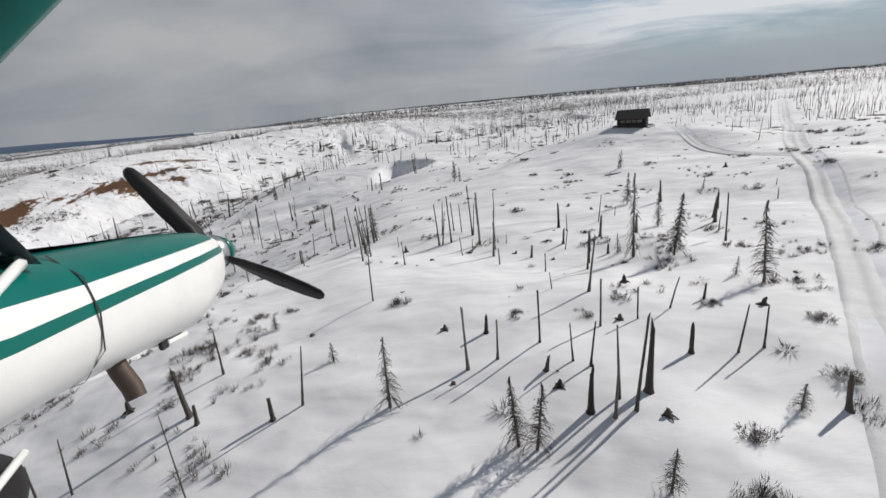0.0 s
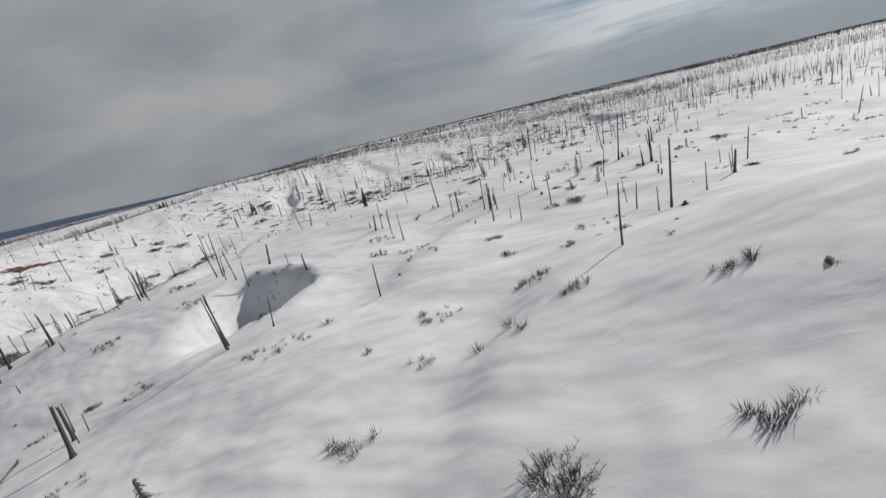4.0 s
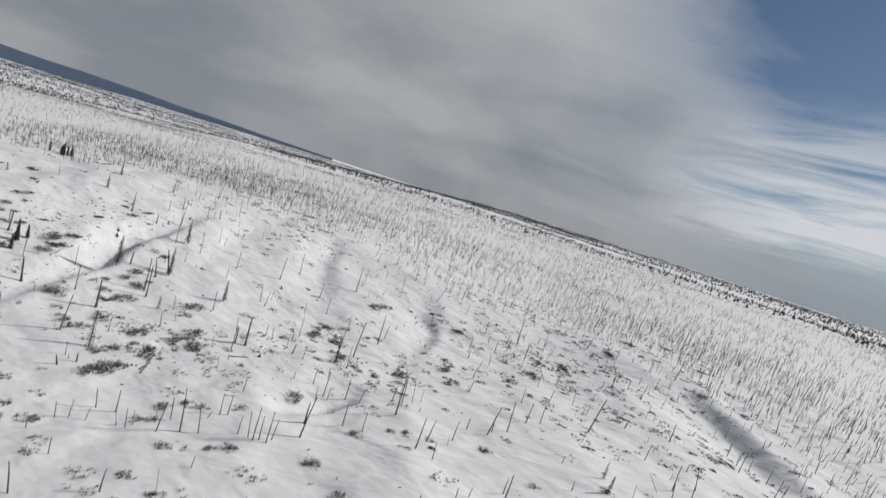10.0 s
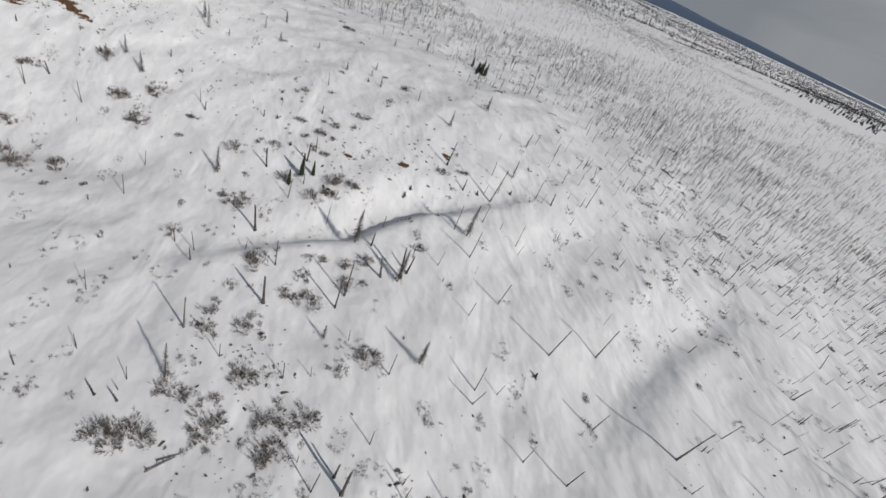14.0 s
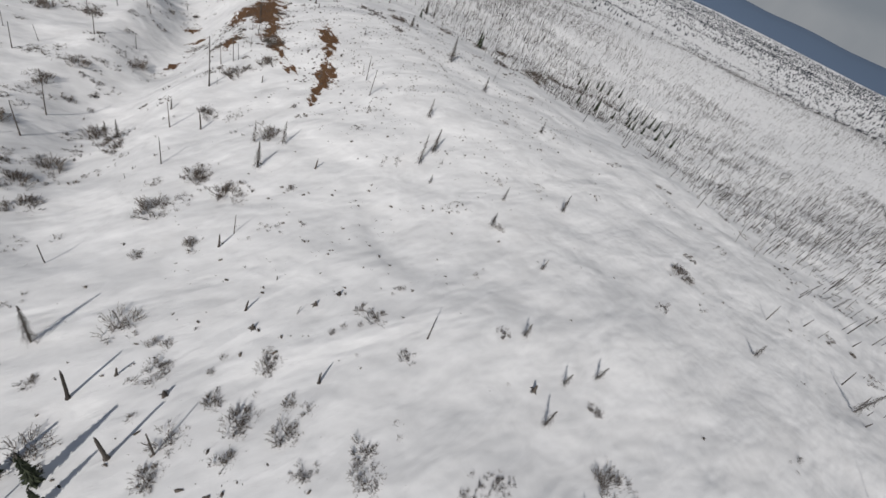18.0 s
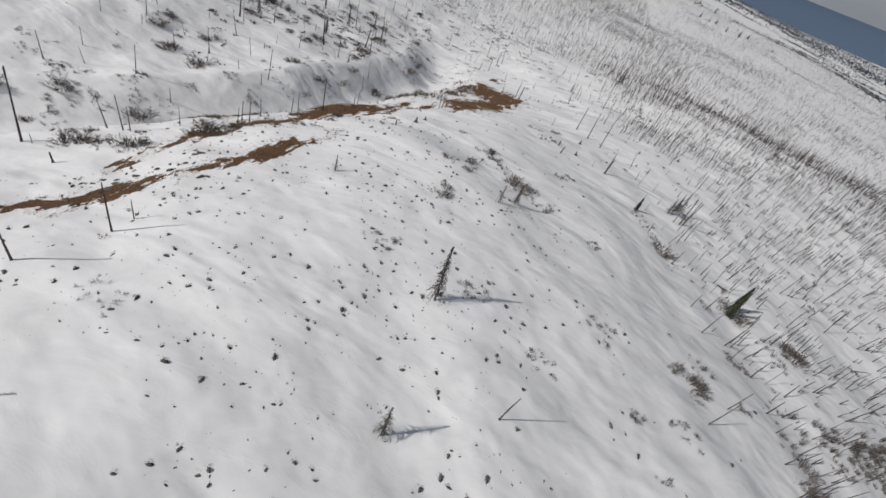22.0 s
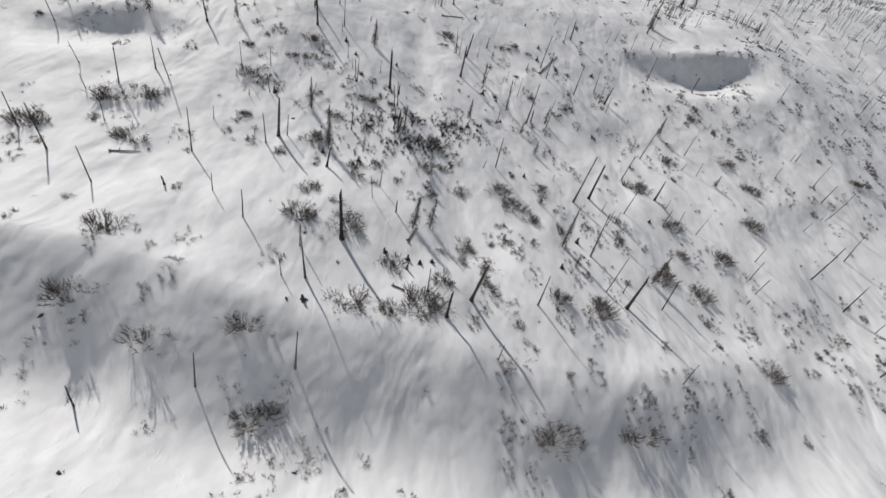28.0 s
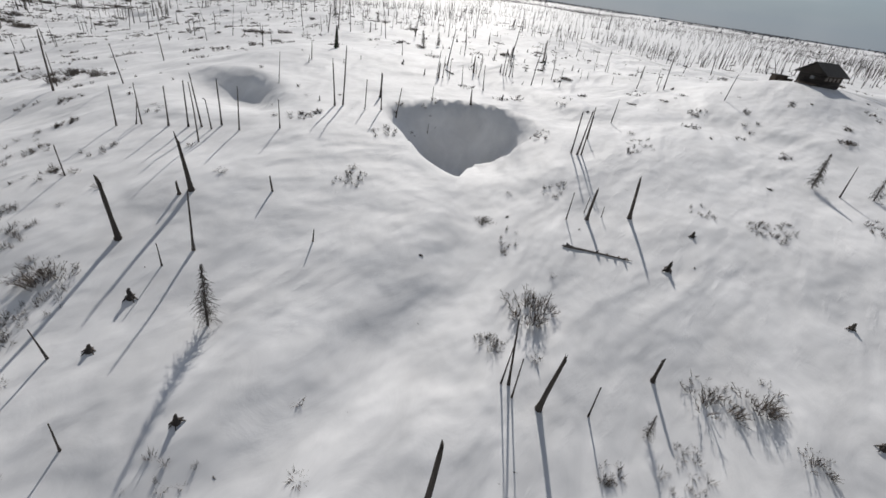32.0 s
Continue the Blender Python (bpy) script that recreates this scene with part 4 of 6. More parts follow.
BRANCHED_B = [
    (-71.1, 109.6, 3.1), (-63.3, 111.8, 6.6), (-40.9, 112.9, 2.3), (-54.7, 116.4, 4.8), (-71.9, 121.1, 3.7), (-105.5, 129.2, 4.9),
    (-106.6, 131.7, 5.3), (-84.6, 134.9, 4.3), (-56.4, 141.3, 5.2), (-91.6, 145.4, 7), (-82.4, 149.6, 5.3), (33.4, 159.5, 1.5),
    (38.1, 161.4, 2.6), (37.4, 170, 3.5), (-61.3, 166.9, 4.2), (32.7, 172.1, 1.4), (57.6, 172.9, 1.4), (-217.4, 175.0, 5.1),
    (-216.2, 176.4, 4.4), (-215.2, 177.9, 4.4), (-214.2, 178.8, 3.9), (-61.7, 182.6, 5.4), (27.9, 185.6, 3.4), (22.5, 185.9, 3.4),
    (39, 199.4, 1.6), (44.3, 206.5, 1.7), (45.5, 209.4, 2.3), (-182.8, 213.3, 3.5), (-180.5, 215.8, 3.0), (-159.7, 225.0, 2.3),
    (58.1, 234.8, 2.9), (39.7, 235.6, 5.7), (-178.8, 239.3, 7.0),
]
BRANCHED_C = [
    (-99.6, 240.5, 4.6), (-101.3, 241.3, 4.1), (-179.8, 253.8, 4.1), (-120.1, 258.9, 4.4), (-124.1, 261.9, 4.7), (-153.7, 265.0, 4.3),
    (-117.8, 267.1, 5.1), (-184.4, 272.4, 3.2), (-148.0, 275.6, 5.1), (-143.8, 277.5, 6.1), (-142.6, 283.1, 1.9), (-85.8, 289.6, 6.3),
    (-34.5, 291.3, 7.7), (-153.1, 292.0, 3.1), (-145.9, 297.1, 3.0), (-165.4, 297.6, 3.8), (-146.9, 308.7, 2.2), (69.1, 311.0, 3.9),
    (-42.1, 313.2, 3.7), (68.9, 316.7, 3.8), (-133.9, 317.2, 2.5), (-178.7, 317.5, 1.7), (-64.9, 318.9, 9), (-133.6, 324.8, 2.3),
    (-138.2, 326.4, 2.7), (-55.1, 327.2, 8.5), (-127.5, 327.3, 3.0), (2.1, 328.6, 7.6), (-36.8, 329.5, 6.4), (-173.5, 336.9, 2.9),
    (-67.0, 343.5, 8.2), (-107.9, 345.5, 4.7), (-185.6, 352.7, 6.3),
]
BRANCHED_D = [
    (-88.4, 360.1, 4.9), (-121.0, 360.1, 4.8), (-103.2, 368.4, 4.9), (15.8, 401.4, 1.5),
]
SPRUCES_A = [
    (-3.7, 186.6, 4.0), (-205.8, 186.9, 3.1), (-222.8, 205.4, 5.5), (-291.6, 210.2, 4.6), (-305.7, 212.2, 4.2), (-82.6, 304.6, 4.1), (-85.2, 307.1, 6), (-85.4, 309.7, 3.8),
]
BUSHES_A = [
    (-81.4, 11.8, 3.2), (12.5, 15.7, 0.6), (18.6, 18.7, 0.8), (-70.0, 24.6, 3.2), (21, 23.4, 0.7), (16.8, 26.8, 0.6),
    (8.2, 26.8, 0.6), (11.4, 28.5, 0.7), (3.9, 27.4, 0.6), (-105.3, 36.0, 3.2), (10.2, 47, 0.4), (-16.9, 33.5, 1),
    (54.8, 52.6, 1.0), (-74.5, 55.2, 3.1), (-65.9, 57.5, 3.1), (-52.3, 61.1, 2.3), (-86.5, 61.7, 3.1), (53.2, 62.7, 1.3),
    (58.5, 72.4, 1.2), (-67.7, 72.9, 2.2), (-96.4, 73.7, 3.2), (-120.0, 76.6, 3.2), (58.2, 76.9, 1.6), (36.3, 80.6, 1.0),
    (-90.2, 81.7, 3.2), (-105.9, 82.5, 3.2), (-97.9, 82.9, 2.6), (-79.4, 84.7, 3.3), (-103.6, 88.8, 3.2),
    (-56.1, 96.7, 1.3), (-58.8, 98.1, 0.7), (-59.2, 99.3, 1.2),
]
BUSHES_B = [
    (-36.6, 103.3, 1.2), (-131.0, 103.8, 3.2), (-114.5, 104.7, 3.2), (-55.2, 104.8, 1.2), (-33.6, 106.9, 2.3), (-47, 107.3, 0.9),
    (-89.1, 108.9, 1.8), (-35.6, 110, 2.6), (-114.2, 111.4, 2.7), (-97.2, 112.1, 2.2), (-104.1, 112.9, 1.3), (-95.5, 114.8, 2.8),
    (-132.7, 115.5, 3.2), (-70.5, 116.2, 2), (-92.6, 117, 2.9), (-105.1, 117.2, 1), (-101.4, 117.6, 0.5), (-109.8, 120.6, 0.6),
    (-63.8, 120.7, 0.2), (-111.8, 121.1, 2.1), (-114.9, 121.3, 1.7), (-118.1, 122.2, 0.2), (-77.4, 122.9, 0.4), (-62.7, 122.8, 0.2),
    (-94.8, 123.7, 1.8), (-107.1, 124.4, 2.3), (-110.6, 125.1, 1.4), (-36.6, 124.7, 3.1), (-42.2, 125.6, 1.1), (-89.0, 126.4, 1.7),
    (-115.5, 127.5, 1.7), (-110.0, 127.8, 0.8), (29.5, 128.7, 0.7),
]
BUSHES_C = [
    (-83.4, 128.9, 3.2), (-97.7, 129.1, 1.4), (-120.9, 129.8, 1.8), (-91.4, 130.1, 2.9), (-119.5, 130.2, 3.2), (25.4, 130.9, 0.7),
    (-121.8, 133.9, 1.8), (-114.0, 134.0, 2.3), (-96.9, 134.3, 0.9), (20.2, 135.1, 0.7), (-28.7, 134.9, 0.9), (-93.9, 137.4, 1.6),
    (-98.7, 137.6, 0.8), (-77.9, 138.3, 0.2), (-120.8, 138.9, 2.6), (-96.3, 140.3, 2.8), (-108.2, 140.4, 3.2), (-76.1, 140.9, 2.5),
    (-104.7, 142.4, 1), (-82.9, 145.5, 2.1), (-132.3, 146.0, 2.9), (-102.5, 146, 2), (-108.6, 146.2, 3), (-89.6, 147.9, 2.2),
    (-125.3, 148.8, 2.2), (-65.6, 149.3, 0.9), (32.3, 152.9, 1.4), (-148.6, 153.0, 2.3), (-67.9, 152.2, 2), (-61.8, 152.8, 2.2),
    (-68.8, 155.2, 1.5), (-127.4, 157.2, 2.7), (-186.6, 158.9, 1.6),
]
BUSHES_D = [
    (46.3, 159.3, 0.2), (41.1, 159.4, 0.3), (-86.7, 159.5, 1.4), (33.4, 160.4, 0.8), (-76.0, 160.8, 3.2), (50, 162.4, 0.2),
    (31.9, 162.9, 0.6), (-124.2, 164.7, 2.6), (29.2, 165.3, 0.2), (-116.6, 165.4, 2.7), (36.7, 165.3, 0.2), (34.8, 167.2, 0.2),
    (-134.0, 168.8, 1.7), (57.6, 170.2, 0.2), (32, 171.7, 0.3), (-96.1, 171.8, 3.1), (-125.5, 173.8, 1.8), (-85.7, 174.3, 3.1),
    (64.8, 175.3, 2), (42.6, 174.9, 1.8), (-87.1, 178.6, 3.1), (-95.4, 184.6, 3.2), (19.9, 184.3, 1.3), (-105.9, 186.4, 3.2),
    (21.1, 186.3, 0.3), (-176.0, 196.0, 1.1), (-210.7, 196.6, 3.2), (-38.7, 203.3, 2.1), (-4.7, 203.6, 1.2), (-224.0, 204.1, 3.2),
    (-44.0, 205.2, 2.3), (-8.5, 206.3, 1.8), (-181.8, 206.4, 3.2),
]
BUSHES_E = [
    (-174.4, 206.7, 1.7), (-233.7, 207.4, 3.0), (-110.2, 207.8, 3.2), (-234.0, 207.8, 3.1), (-39.9, 209.3, 2.4), (-170.3, 209.3, 0.8),
    (-174.2, 210.2, 0.9), (-167.5, 210.2, 0.2), (-98.5, 212.5, 3.2), (7.1, 217.0, 2.1), (1.2, 217.6, 2.2), (-173.1, 219.6, 2.3),
    (-91.6, 220.2, 3.2), (-136.9, 221.0, 3.2), (48.3, 222.5, 1.2), (1.4, 222.5, 2.1), (-209.6, 229.8, 3.2), (-132.8, 230.3, 3.2),
    (-125.1, 231.6, 2.9), (-225.6, 233.4, 3.2), (-83.7, 235.8, 3.2), (-98.9, 235.8, 3.2), (32.5, 237.6, 1.6), (-116.3, 244.4, 2.8),
    (-100.2, 245.6, 3.2), (-74.0, 247.9, 3.2), (-89.9, 247.9, 3.2), (-85.5, 253.0, 3.2), (-123.7, 258.1, 2.8), (-86.2, 259.7, 3.2),
    (87.1, 262.1, 1.2), (-109.2, 264.0, 3.2), (-101.7, 270.2, 3.2),
]
BUSHES_F = [
    (-112.2, 271.9, 3.2), (-120.3, 275.3, 0.8), (-148.0, 278.9, 0.2), (-97.8, 279.3, 1.2), (29.7, 279.4, 1.3), (-104.0, 281.5, 1.9),
    (-67.3, 284.7, 2.3), (-26.0, 285.5, 2.2), (-8.1, 285.6, 1.5), (-5.9, 288.5, 1.5), (-25.6, 288.6, 1.7), (-26.2, 288.7, 3.2),
    (-3.4, 289.0, 1.5), (-25.7, 291.2, 1.7), (-33.0, 291.7, 1.9), (72.6, 291.8, 1.7), (-93.8, 292.2, 3.2), (-78.8, 292.6, 1.8),
    (1.3, 293.6, 1.5), (-75.4, 294.3, 2.6), (-31.5, 294.7, 1.4), (-47.9, 295.0, 2.2), (-42.8, 295.1, 2.2), (-85.4, 295.4, 0.9),
    (-77.5, 296.4, 2.6), (-53.1, 297.1, 1.4), (-96.7, 297.4, 1.8), (-30.6, 297.8, 1.9), (-27.4, 298.1, 3.2), (-147.0, 298.2, 1.2),
    (-58.4, 300.6, 3.2), (-95.8, 300.8, 1.7), (-44.0, 301.0, 2.8),
]
BUSHES_G = [
    (-34.6, 301.4, 3.0), (-100.2, 303.6, 0.3), (-106.0, 304.1, 0.4), (-117.5, 304.1, 1.0), (-84.7, 304.1, 3.0), (-62.1, 304.1, 0.6),
    (-113.0, 305.5, 0.3), (-28.7, 305.7, 2.9), (-105.5, 306.2, 1.5), (-118.2, 306.2, 1.6), (-22.4, 306.6, 2.7), (4.5, 306.7, 2.9),
    (-51.5, 306.8, 2.0), (-99.5, 307.2, 1.2), (-26.3, 307.6, 1.9), (-55.4, 309.0, 2.0), (-94.9, 309.3, 2.0), (-49.9, 310.3, 3.0),
    (-78.4, 310.3, 3.2), (-100.9, 311.1, 2.0), (-27.7, 311.1, 2.4), (-105.5, 311.5, 0.8), (-60.1, 311.9, 2.0), (-92.8, 312.1, 1.4),
    (-118.3, 313.0, 1.2), (-106.6, 313.1, 0.8), (-98.2, 314.0, 1.3), (-79.2, 314.3, 3.1), (-103.9, 314.5, 1.9), (-83.7, 315.2, 3.2),
    (-131.4, 315.6, 1.1), (-35.7, 315.7, 2.1), (-53.9, 317.5, 2.5),
]
BUSHES_H = [
    (-58.6, 317.6, 1.9), (-102.6, 318.4, 0.2), (-104.0, 318.8, 1.2), (-81.9, 319.1, 2.3), (-179.4, 319.2, 3.2), (-109.1, 319.9, 1.5),
    (-38.2, 320.2, 3.2), (-54.6, 320.5, 1.1), (-59.9, 321.2, 2.5), (-108.0, 322.3, 1.7), (-94.8, 322.7, 0.8), (-118.1, 329.1, 0.4),
    (-134.4, 329.4, 1.1), (0.4, 332.0, 3.2), (-63.9, 332.5, 1.8), (-128.9, 335.6, 2.2), (17.8, 335.8, 2.3), (-10.3, 336.4, 3.0),
    (18.0, 338.0, 3.2), (-3.5, 339.1, 3.2), (-88.5, 341.1, 2.4), (-81.3, 342.0, 0.6), (-10.7, 342.6, 3.2), (31.4, 343.2, 2.1),
    (-83.6, 343.3, 0.8), (-88.8, 346.3, 1.6), (26.3, 350.8, 3.2), (45.0, 359.3, 3.2), (-5.9, 367.2, 3.2), (51.3, 369.7, 3.2),
    (-3.8, 370.7, 3.2), (22.0, 379.7, 2.8), (52.5, 383.1, 3.2),
]
BUSHES_I = [
    (61.3, 388.6, 3.0), (78.6, 413.1, 3.2), (88.1, 435.7, 3.2),
]
FAR_POLES_A = [
    (-98.2, 54.1, 8.5), (-117.8, 54.2, 5.7), (-155.5, 54.8, 6.7), (-154.0, 59.9, 5.8), (-137.5, 67.5, 3.2), (-149.4, 71.3, 4.2),
    (-153.1, 71.9, 5.8), (-192.1, 75.4, 4.3), (-22.3, 77.5, 3.2), (-190.1, 77.5, 4.7), (-292.7, 129.7, 7.3), (34.6, 138.5, 3.1),
    (-242.0, 170.9, 5.0), (-218.6, 178.2, 5.5), (-271.4, 191.2, 6.3), (-281.9, 193.4, 3.9), (-47.1, 195.9, 8.1), (-26.6, 207.3, 4.8),
    (-8.6, 229.8, 3.8), (-3.0, 230.6, 4.0), (9.2, 273.9, 2.2), (106.8, 283.9, 3.8), (115.2, 285.2, 4.5), (-32.4, 286.3, 1.7),
    (45.8, 292.3, 2.1), (51.1, 294.8, 6.7), (34.8, 305.2, 5.2), (7.7, 310.4, 4.0), (9.3, 312.7, 3.7), (16.7, 312.9, 3.5),
    (12.5, 315.1, 5.5), (24.8, 318.2, 7.2), (22.3, 318.4, 4.3),
]
FAR_POLES_B = [
    (-3.6, 321.1, 2.8), (2.3, 327.3, 9.2), (50.3, 346.1, 4.5), (35.2, 351.8, 3.3), (-189.2, 353.3, 3.1), (-188.7, 354.8, 1.5),
    (58.0, 356.0, 3.4), (37.4, 366.2, 4.3), (37.0, 377.1, 5.4), (12.4, 378.4, 5.6), (-112.0, 383.4, 2.6), (82.6, 384.4, 3.7),
    (6.6, 390.0, 2.9), (43.2, 391.7, 5.4), (-5.4, 403.4, 6.5), (32.6, 413.5, 6.2), (6.7, 440.5, 6.4), (-62.0, 459.1, 4.1),
]
FAR_POLES_C = [
    (-16.5, 273.7, 3.1), (-15.2, 274.8, 3.3), (-6.9, 277.4, 3.8), (-2.5, 278.9, 5.2), (-4, 283, 4.1), (-0.2, 281.3, 8.1),
    (2.2, 282.6, 5), (-0.4, 287.2, 2.4), (0.3, 289.4, 4.4), (1.2, 290.3, 4.5), (7.2, 285.7, 3.8), (9.2, 285.8, 5),
    (10.3, 285.5, 6.2), (11, 286.2, 4.6), (12.3, 286.3, 5.9), (12.4, 287.7, 4.2), (15.3, 291.8, 8.2), (8, 313.1, 6.3),
    (18.9, 300.9, 5.5), (23.2, 300.4, 4.1), (33.9, 300.5, 6.2), (38.9, 310.5, 5), (44.9, 319.1, 7.3), (48.8, 324, 7.3),
    (52.4, 332.3, 5.9), (55.8, 335.8, 5.4), (68, 342.1, 10.4), (25.8, 311.5, 9.9), (50.9, 298.6, 3.3), (60.9, 317.2, 1.7),
    (81.1, 337.8, 4), (84.3, 325.5, 6.2), (109.3, 357.8, 6.7), (90.2, 330.4, 5.5), (-7.5, 267, 3.1), (-12.9, 275.7, 2.3),
    (-8.4, 277.2, 2.6), (5.1, 347.9, 9.5), (-17.6, 324.6, 3.6), (3.6, 335.3, 10.5), (4.9, 353.1, 5), (43.2, 391, 9.9),
    (37.7, 298.7, 3.9),
]
BUSHES_J = [
    (9.3, 281.3, 1.6), (7.1, 279.7, 1.2), (27.7, 303.3, 1), (45.9, 311.4, 1.6), (55.9, 303.9, 1.2), (68.6, 311.3, 1),
    (21.6, 285.1, 1.6), (-6, 281.5, 1.2), (-7.7, 280, 1), (23, 298.5, 1.6), (30.8, 304.5, 1.2), (51.8, 384.6, 1),
    (25.4, 356.2, 1.6), (30, 341.6, 1.2), (15.8, 342.3, 1), (-4.9, 342, 1.6), (-10.8, 338.7, 1.2), (-12.7, 344.6, 1),
    (22.5, 380, 1.6), (-14.9, 328.4, 1.2), (78.7, 412.5, 2), (108.9, 456.7, 2), (119.1, 436.6, 2), (124.7, 418, 2),
    (125.6, 401.7, 2), (62, 387.7, 1.2), (45.6, 354.6, 1),
]
BUSHES_K = [
    (-14.9, 95.5, 0.25), (-13.1, 97.6, 0.25), (-2.2, 82.6, 0.25), (8.1, 80.7, 0.25), (2.6, 74.9, 0.25), (-10, 77, 0.25),
    (-13.6, 76.5, 0.25), (-2.6, 111.1, 0.25), (43.2, 84.8, 0.5), (35.4, 79.8, 0.25), (22.2, 67.5, 0.25), (25.3, 66.8, 0.25),
    (23.6, 66, 0.25), (27, 66.1, 0.25), (20.3, 64.7, 0.25), (-9, 68.1, 0.25), (-6.1, 68.8, 0.25), (-3.6, 66.8, 0.25),
    (14, 67.5, 0.25), (9.6, 63.1, 0.9), (20.9, 67.3, 0.25), (26.9, 69.7, 0.25), (29.1, 66.1, 0.25), (8.2, 67.9, 0.25),
    (17, 88.2, 0.8), (22, 88.5, 0.5), (18.1, 103.9, 1.4), (46.9, 88.7, 0.25), (3.3, 77.9, 0.25),
]
SPRUCES_B = [
    (-291.3, 215.2, 5.5), (-306, 214.8, 5.5), (-310.7, 216.8, 5.5), (-317.8, 219.6, 5.2), (-298.9, 233, 4.9), (-301.3, 237.1, 4.9),
    (-300.1, 241.3, 5), (-300.5, 245.4, 5.5), (-302.4, 248.5, 5.5), (-302.5, 251.6, 5.5), (-303.9, 257, 5),
]
POLES = POLES_A + POLES_B + POLES_C + POLES_D + POLES_E + POLES_F + POLES_G + POLES_H + POLES_I + POLES_J + POLES_K + POLES_L
STUBS = STUBS_A + STUBS_B + STUBS_C + STUBS_D
STUMPS = STUMPS_A + STUMPS_B + STUMPS_C
BRANCHED = BRANCHED_A + BRANCHED_B + BRANCHED_C + BRANCHED_D
SPRUCES = SPRUCES_A + SPRUCES_B
BUSHES = BUSHES_A + BUSHES_B + BUSHES_C + BUSHES_D + BUSHES_E + BUSHES_F + BUSHES_G + BUSHES_H + BUSHES_I + BUSHES_J + BUSHES_K
FAR_POLES = FAR_POLES_A + FAR_POLES_B + FAR_POLES_C
# clearings whose trees are all named things: corners in plan
CLEARINGS = [
    [(-26, 277), (2, 306), (62, 365), (144, 413), (121, 356), (36, 285), (-1, 261)],
    [(-55, 197), (-32, 189), (-4, 164), (25, 122), (26, 76), (-16, 77), (-54, 82), (-81, 125), (-77, 139), (-70, 148), (-73, 164)],
    [(-78, 190), (-55, 178), (-42, 155), (-35, 128), (-12, 84), (-48, 66), (-75, 52), (-104, 67), (-124, 137), (-115, 144), (-107, 148), (-102, 157), (-102, 170)],
    [(-78, 208), (-59, 92), (-107, 47), (-134, 69), (-150, 163), (-137, 218)],
    [(-172, 143), (-183, 95), (-229, 99), (-224, 167), (-193, 207), (-171, 183)],
    [(-67, 195), (-104, 100), (-137, 91), (-187, 149), (-223, 212), (-211, 267), (-150, 281), (-139, 261), (-124, 245), (-115, 251)],
    [(-89, 200), (-215, 197), (-292, 283), (-190, 351), (-162, 354), (-84, 307), (-85, 301), (-98, 282), (-99, 270), (-86, 258)],
    [(-102, 208), (-207, 297), (-133, 365), (-76, 371), (-43, 301), (-65, 286), (-70, 253)],
    [(-50, 290), (-65, 329), (-57, 401), (-19, 395), (14, 385), (-7, 314), (-21, 297), (-33, 286)],
    [(-9, 251), (42, 271), (91, 299), (116, 263), (102, 246), (17, 220)],
    [(-1, 206), (21, 207), (82, 192), (48, 157), (3, 165), (0, 176), (-4, 193)],
    [(-17, 79), (-1, 92), (27, 75), (33, 49), (21, 37), (-11, 44), (-22, 64)],
]

pick = np.random.default_rng(21)
pole_kinds = [("dead_tree", [("trunk", trunk_mesh("pole_trunk", 30 + k, 0.095 + 0.015 * (k % 3), 0.055 + 0.012 * (k % 2), 0.03 + 0.02 * (k % 2), (CHAR, GREY)[k % 3 == 2], fork=k == 4))]) for k in range(8)]
stub_kinds = [("broken_trunk", [("trunk", trunk_mesh("stub_trunk", 60 + k, 0.15, 0.09, 0.03, CHAR, 0.3, 1.5))]) for k in range(5)]
stump_kinds = [("tree_stump", [("stump", stump_mesh("stump", 70 + k, CHAR))]) for k in range(4)]
snag_kinds = [("dead_spruce", [("trunk", trunk_mesh("snag_trunk", 80 + k, 0.032, 0.008, 0.01, GREY)), ("branchwork", twig_mesh("snag_twigs", 90 + k, 130 + 42 * k, 0.30 + 0.05 * (k % 3), (-0.75, -0.5, -0.35)[k % 3], TWIG))]) for k in range(6)]
spruce_kinds = [("spruce_tree", [("trunk", trunk_mesh("spruce_trunk", 100 + k, 0.03, 0.008, 0.005, GREY)), ("crown", crown_mesh("spruce_crown", 110 + k, 26, 0.17, NEEDLE))]) for k in range(4)]
bush_kinds = [("bare_shrub", [("stems", bush_mesh("shrub_stems", 120 + k, 112 + 16 * k, WILLOW))]) for k in range(6)]

for x, y, h in POLES:
    tall = "tall burned bare tree trunk standing in snow" if h > 5 else "slim burned bare tree trunk standing in snow" if h > 3 else "short burned pole of a tree in snow"
    put(x, y, h, 0.34 + 0.112 * h, pick, pole_kinds[pick.integers(8)], tall, "dead tree", "burned trunks", 0.06)
for x, y, h in STUBS:
    put(x, y, h, 0.75 + 0.13 * h, pick, stub_kinds[pick.integers(5)], "thick charred broken-off tree trunk in snow" if h > 2 else "short charred broken-off trunk in snow", "dead tree", "broken trunks", 0.07)
for x, y, h in STUMPS:
    put(x, y, h, 0.55 + 0.35 * h, pick, stump_kinds[pick.integers(4)], "low black burned tree stump poking out of snow", "stump", "stumps", 0.08)
for x, y, h in BRANCHED:
    put(x, y, h, 0.8 + 0.5 * h ** 0.8, pick, snag_kinds[pick.integers(6) if h > 3.2 else pick.integers(3)], "dead grey spruce with fine bare branches in snow", "dead tree", "dead spruces", 0.04)
for x, y, h in SPRUCES:
    put(x, y, h, 1.2 + 0.55 * h, pick, spruce_kinds[pick.integers(4)], "small dark green living spruce standing in snow", "spruce", "living spruces", 0.02)
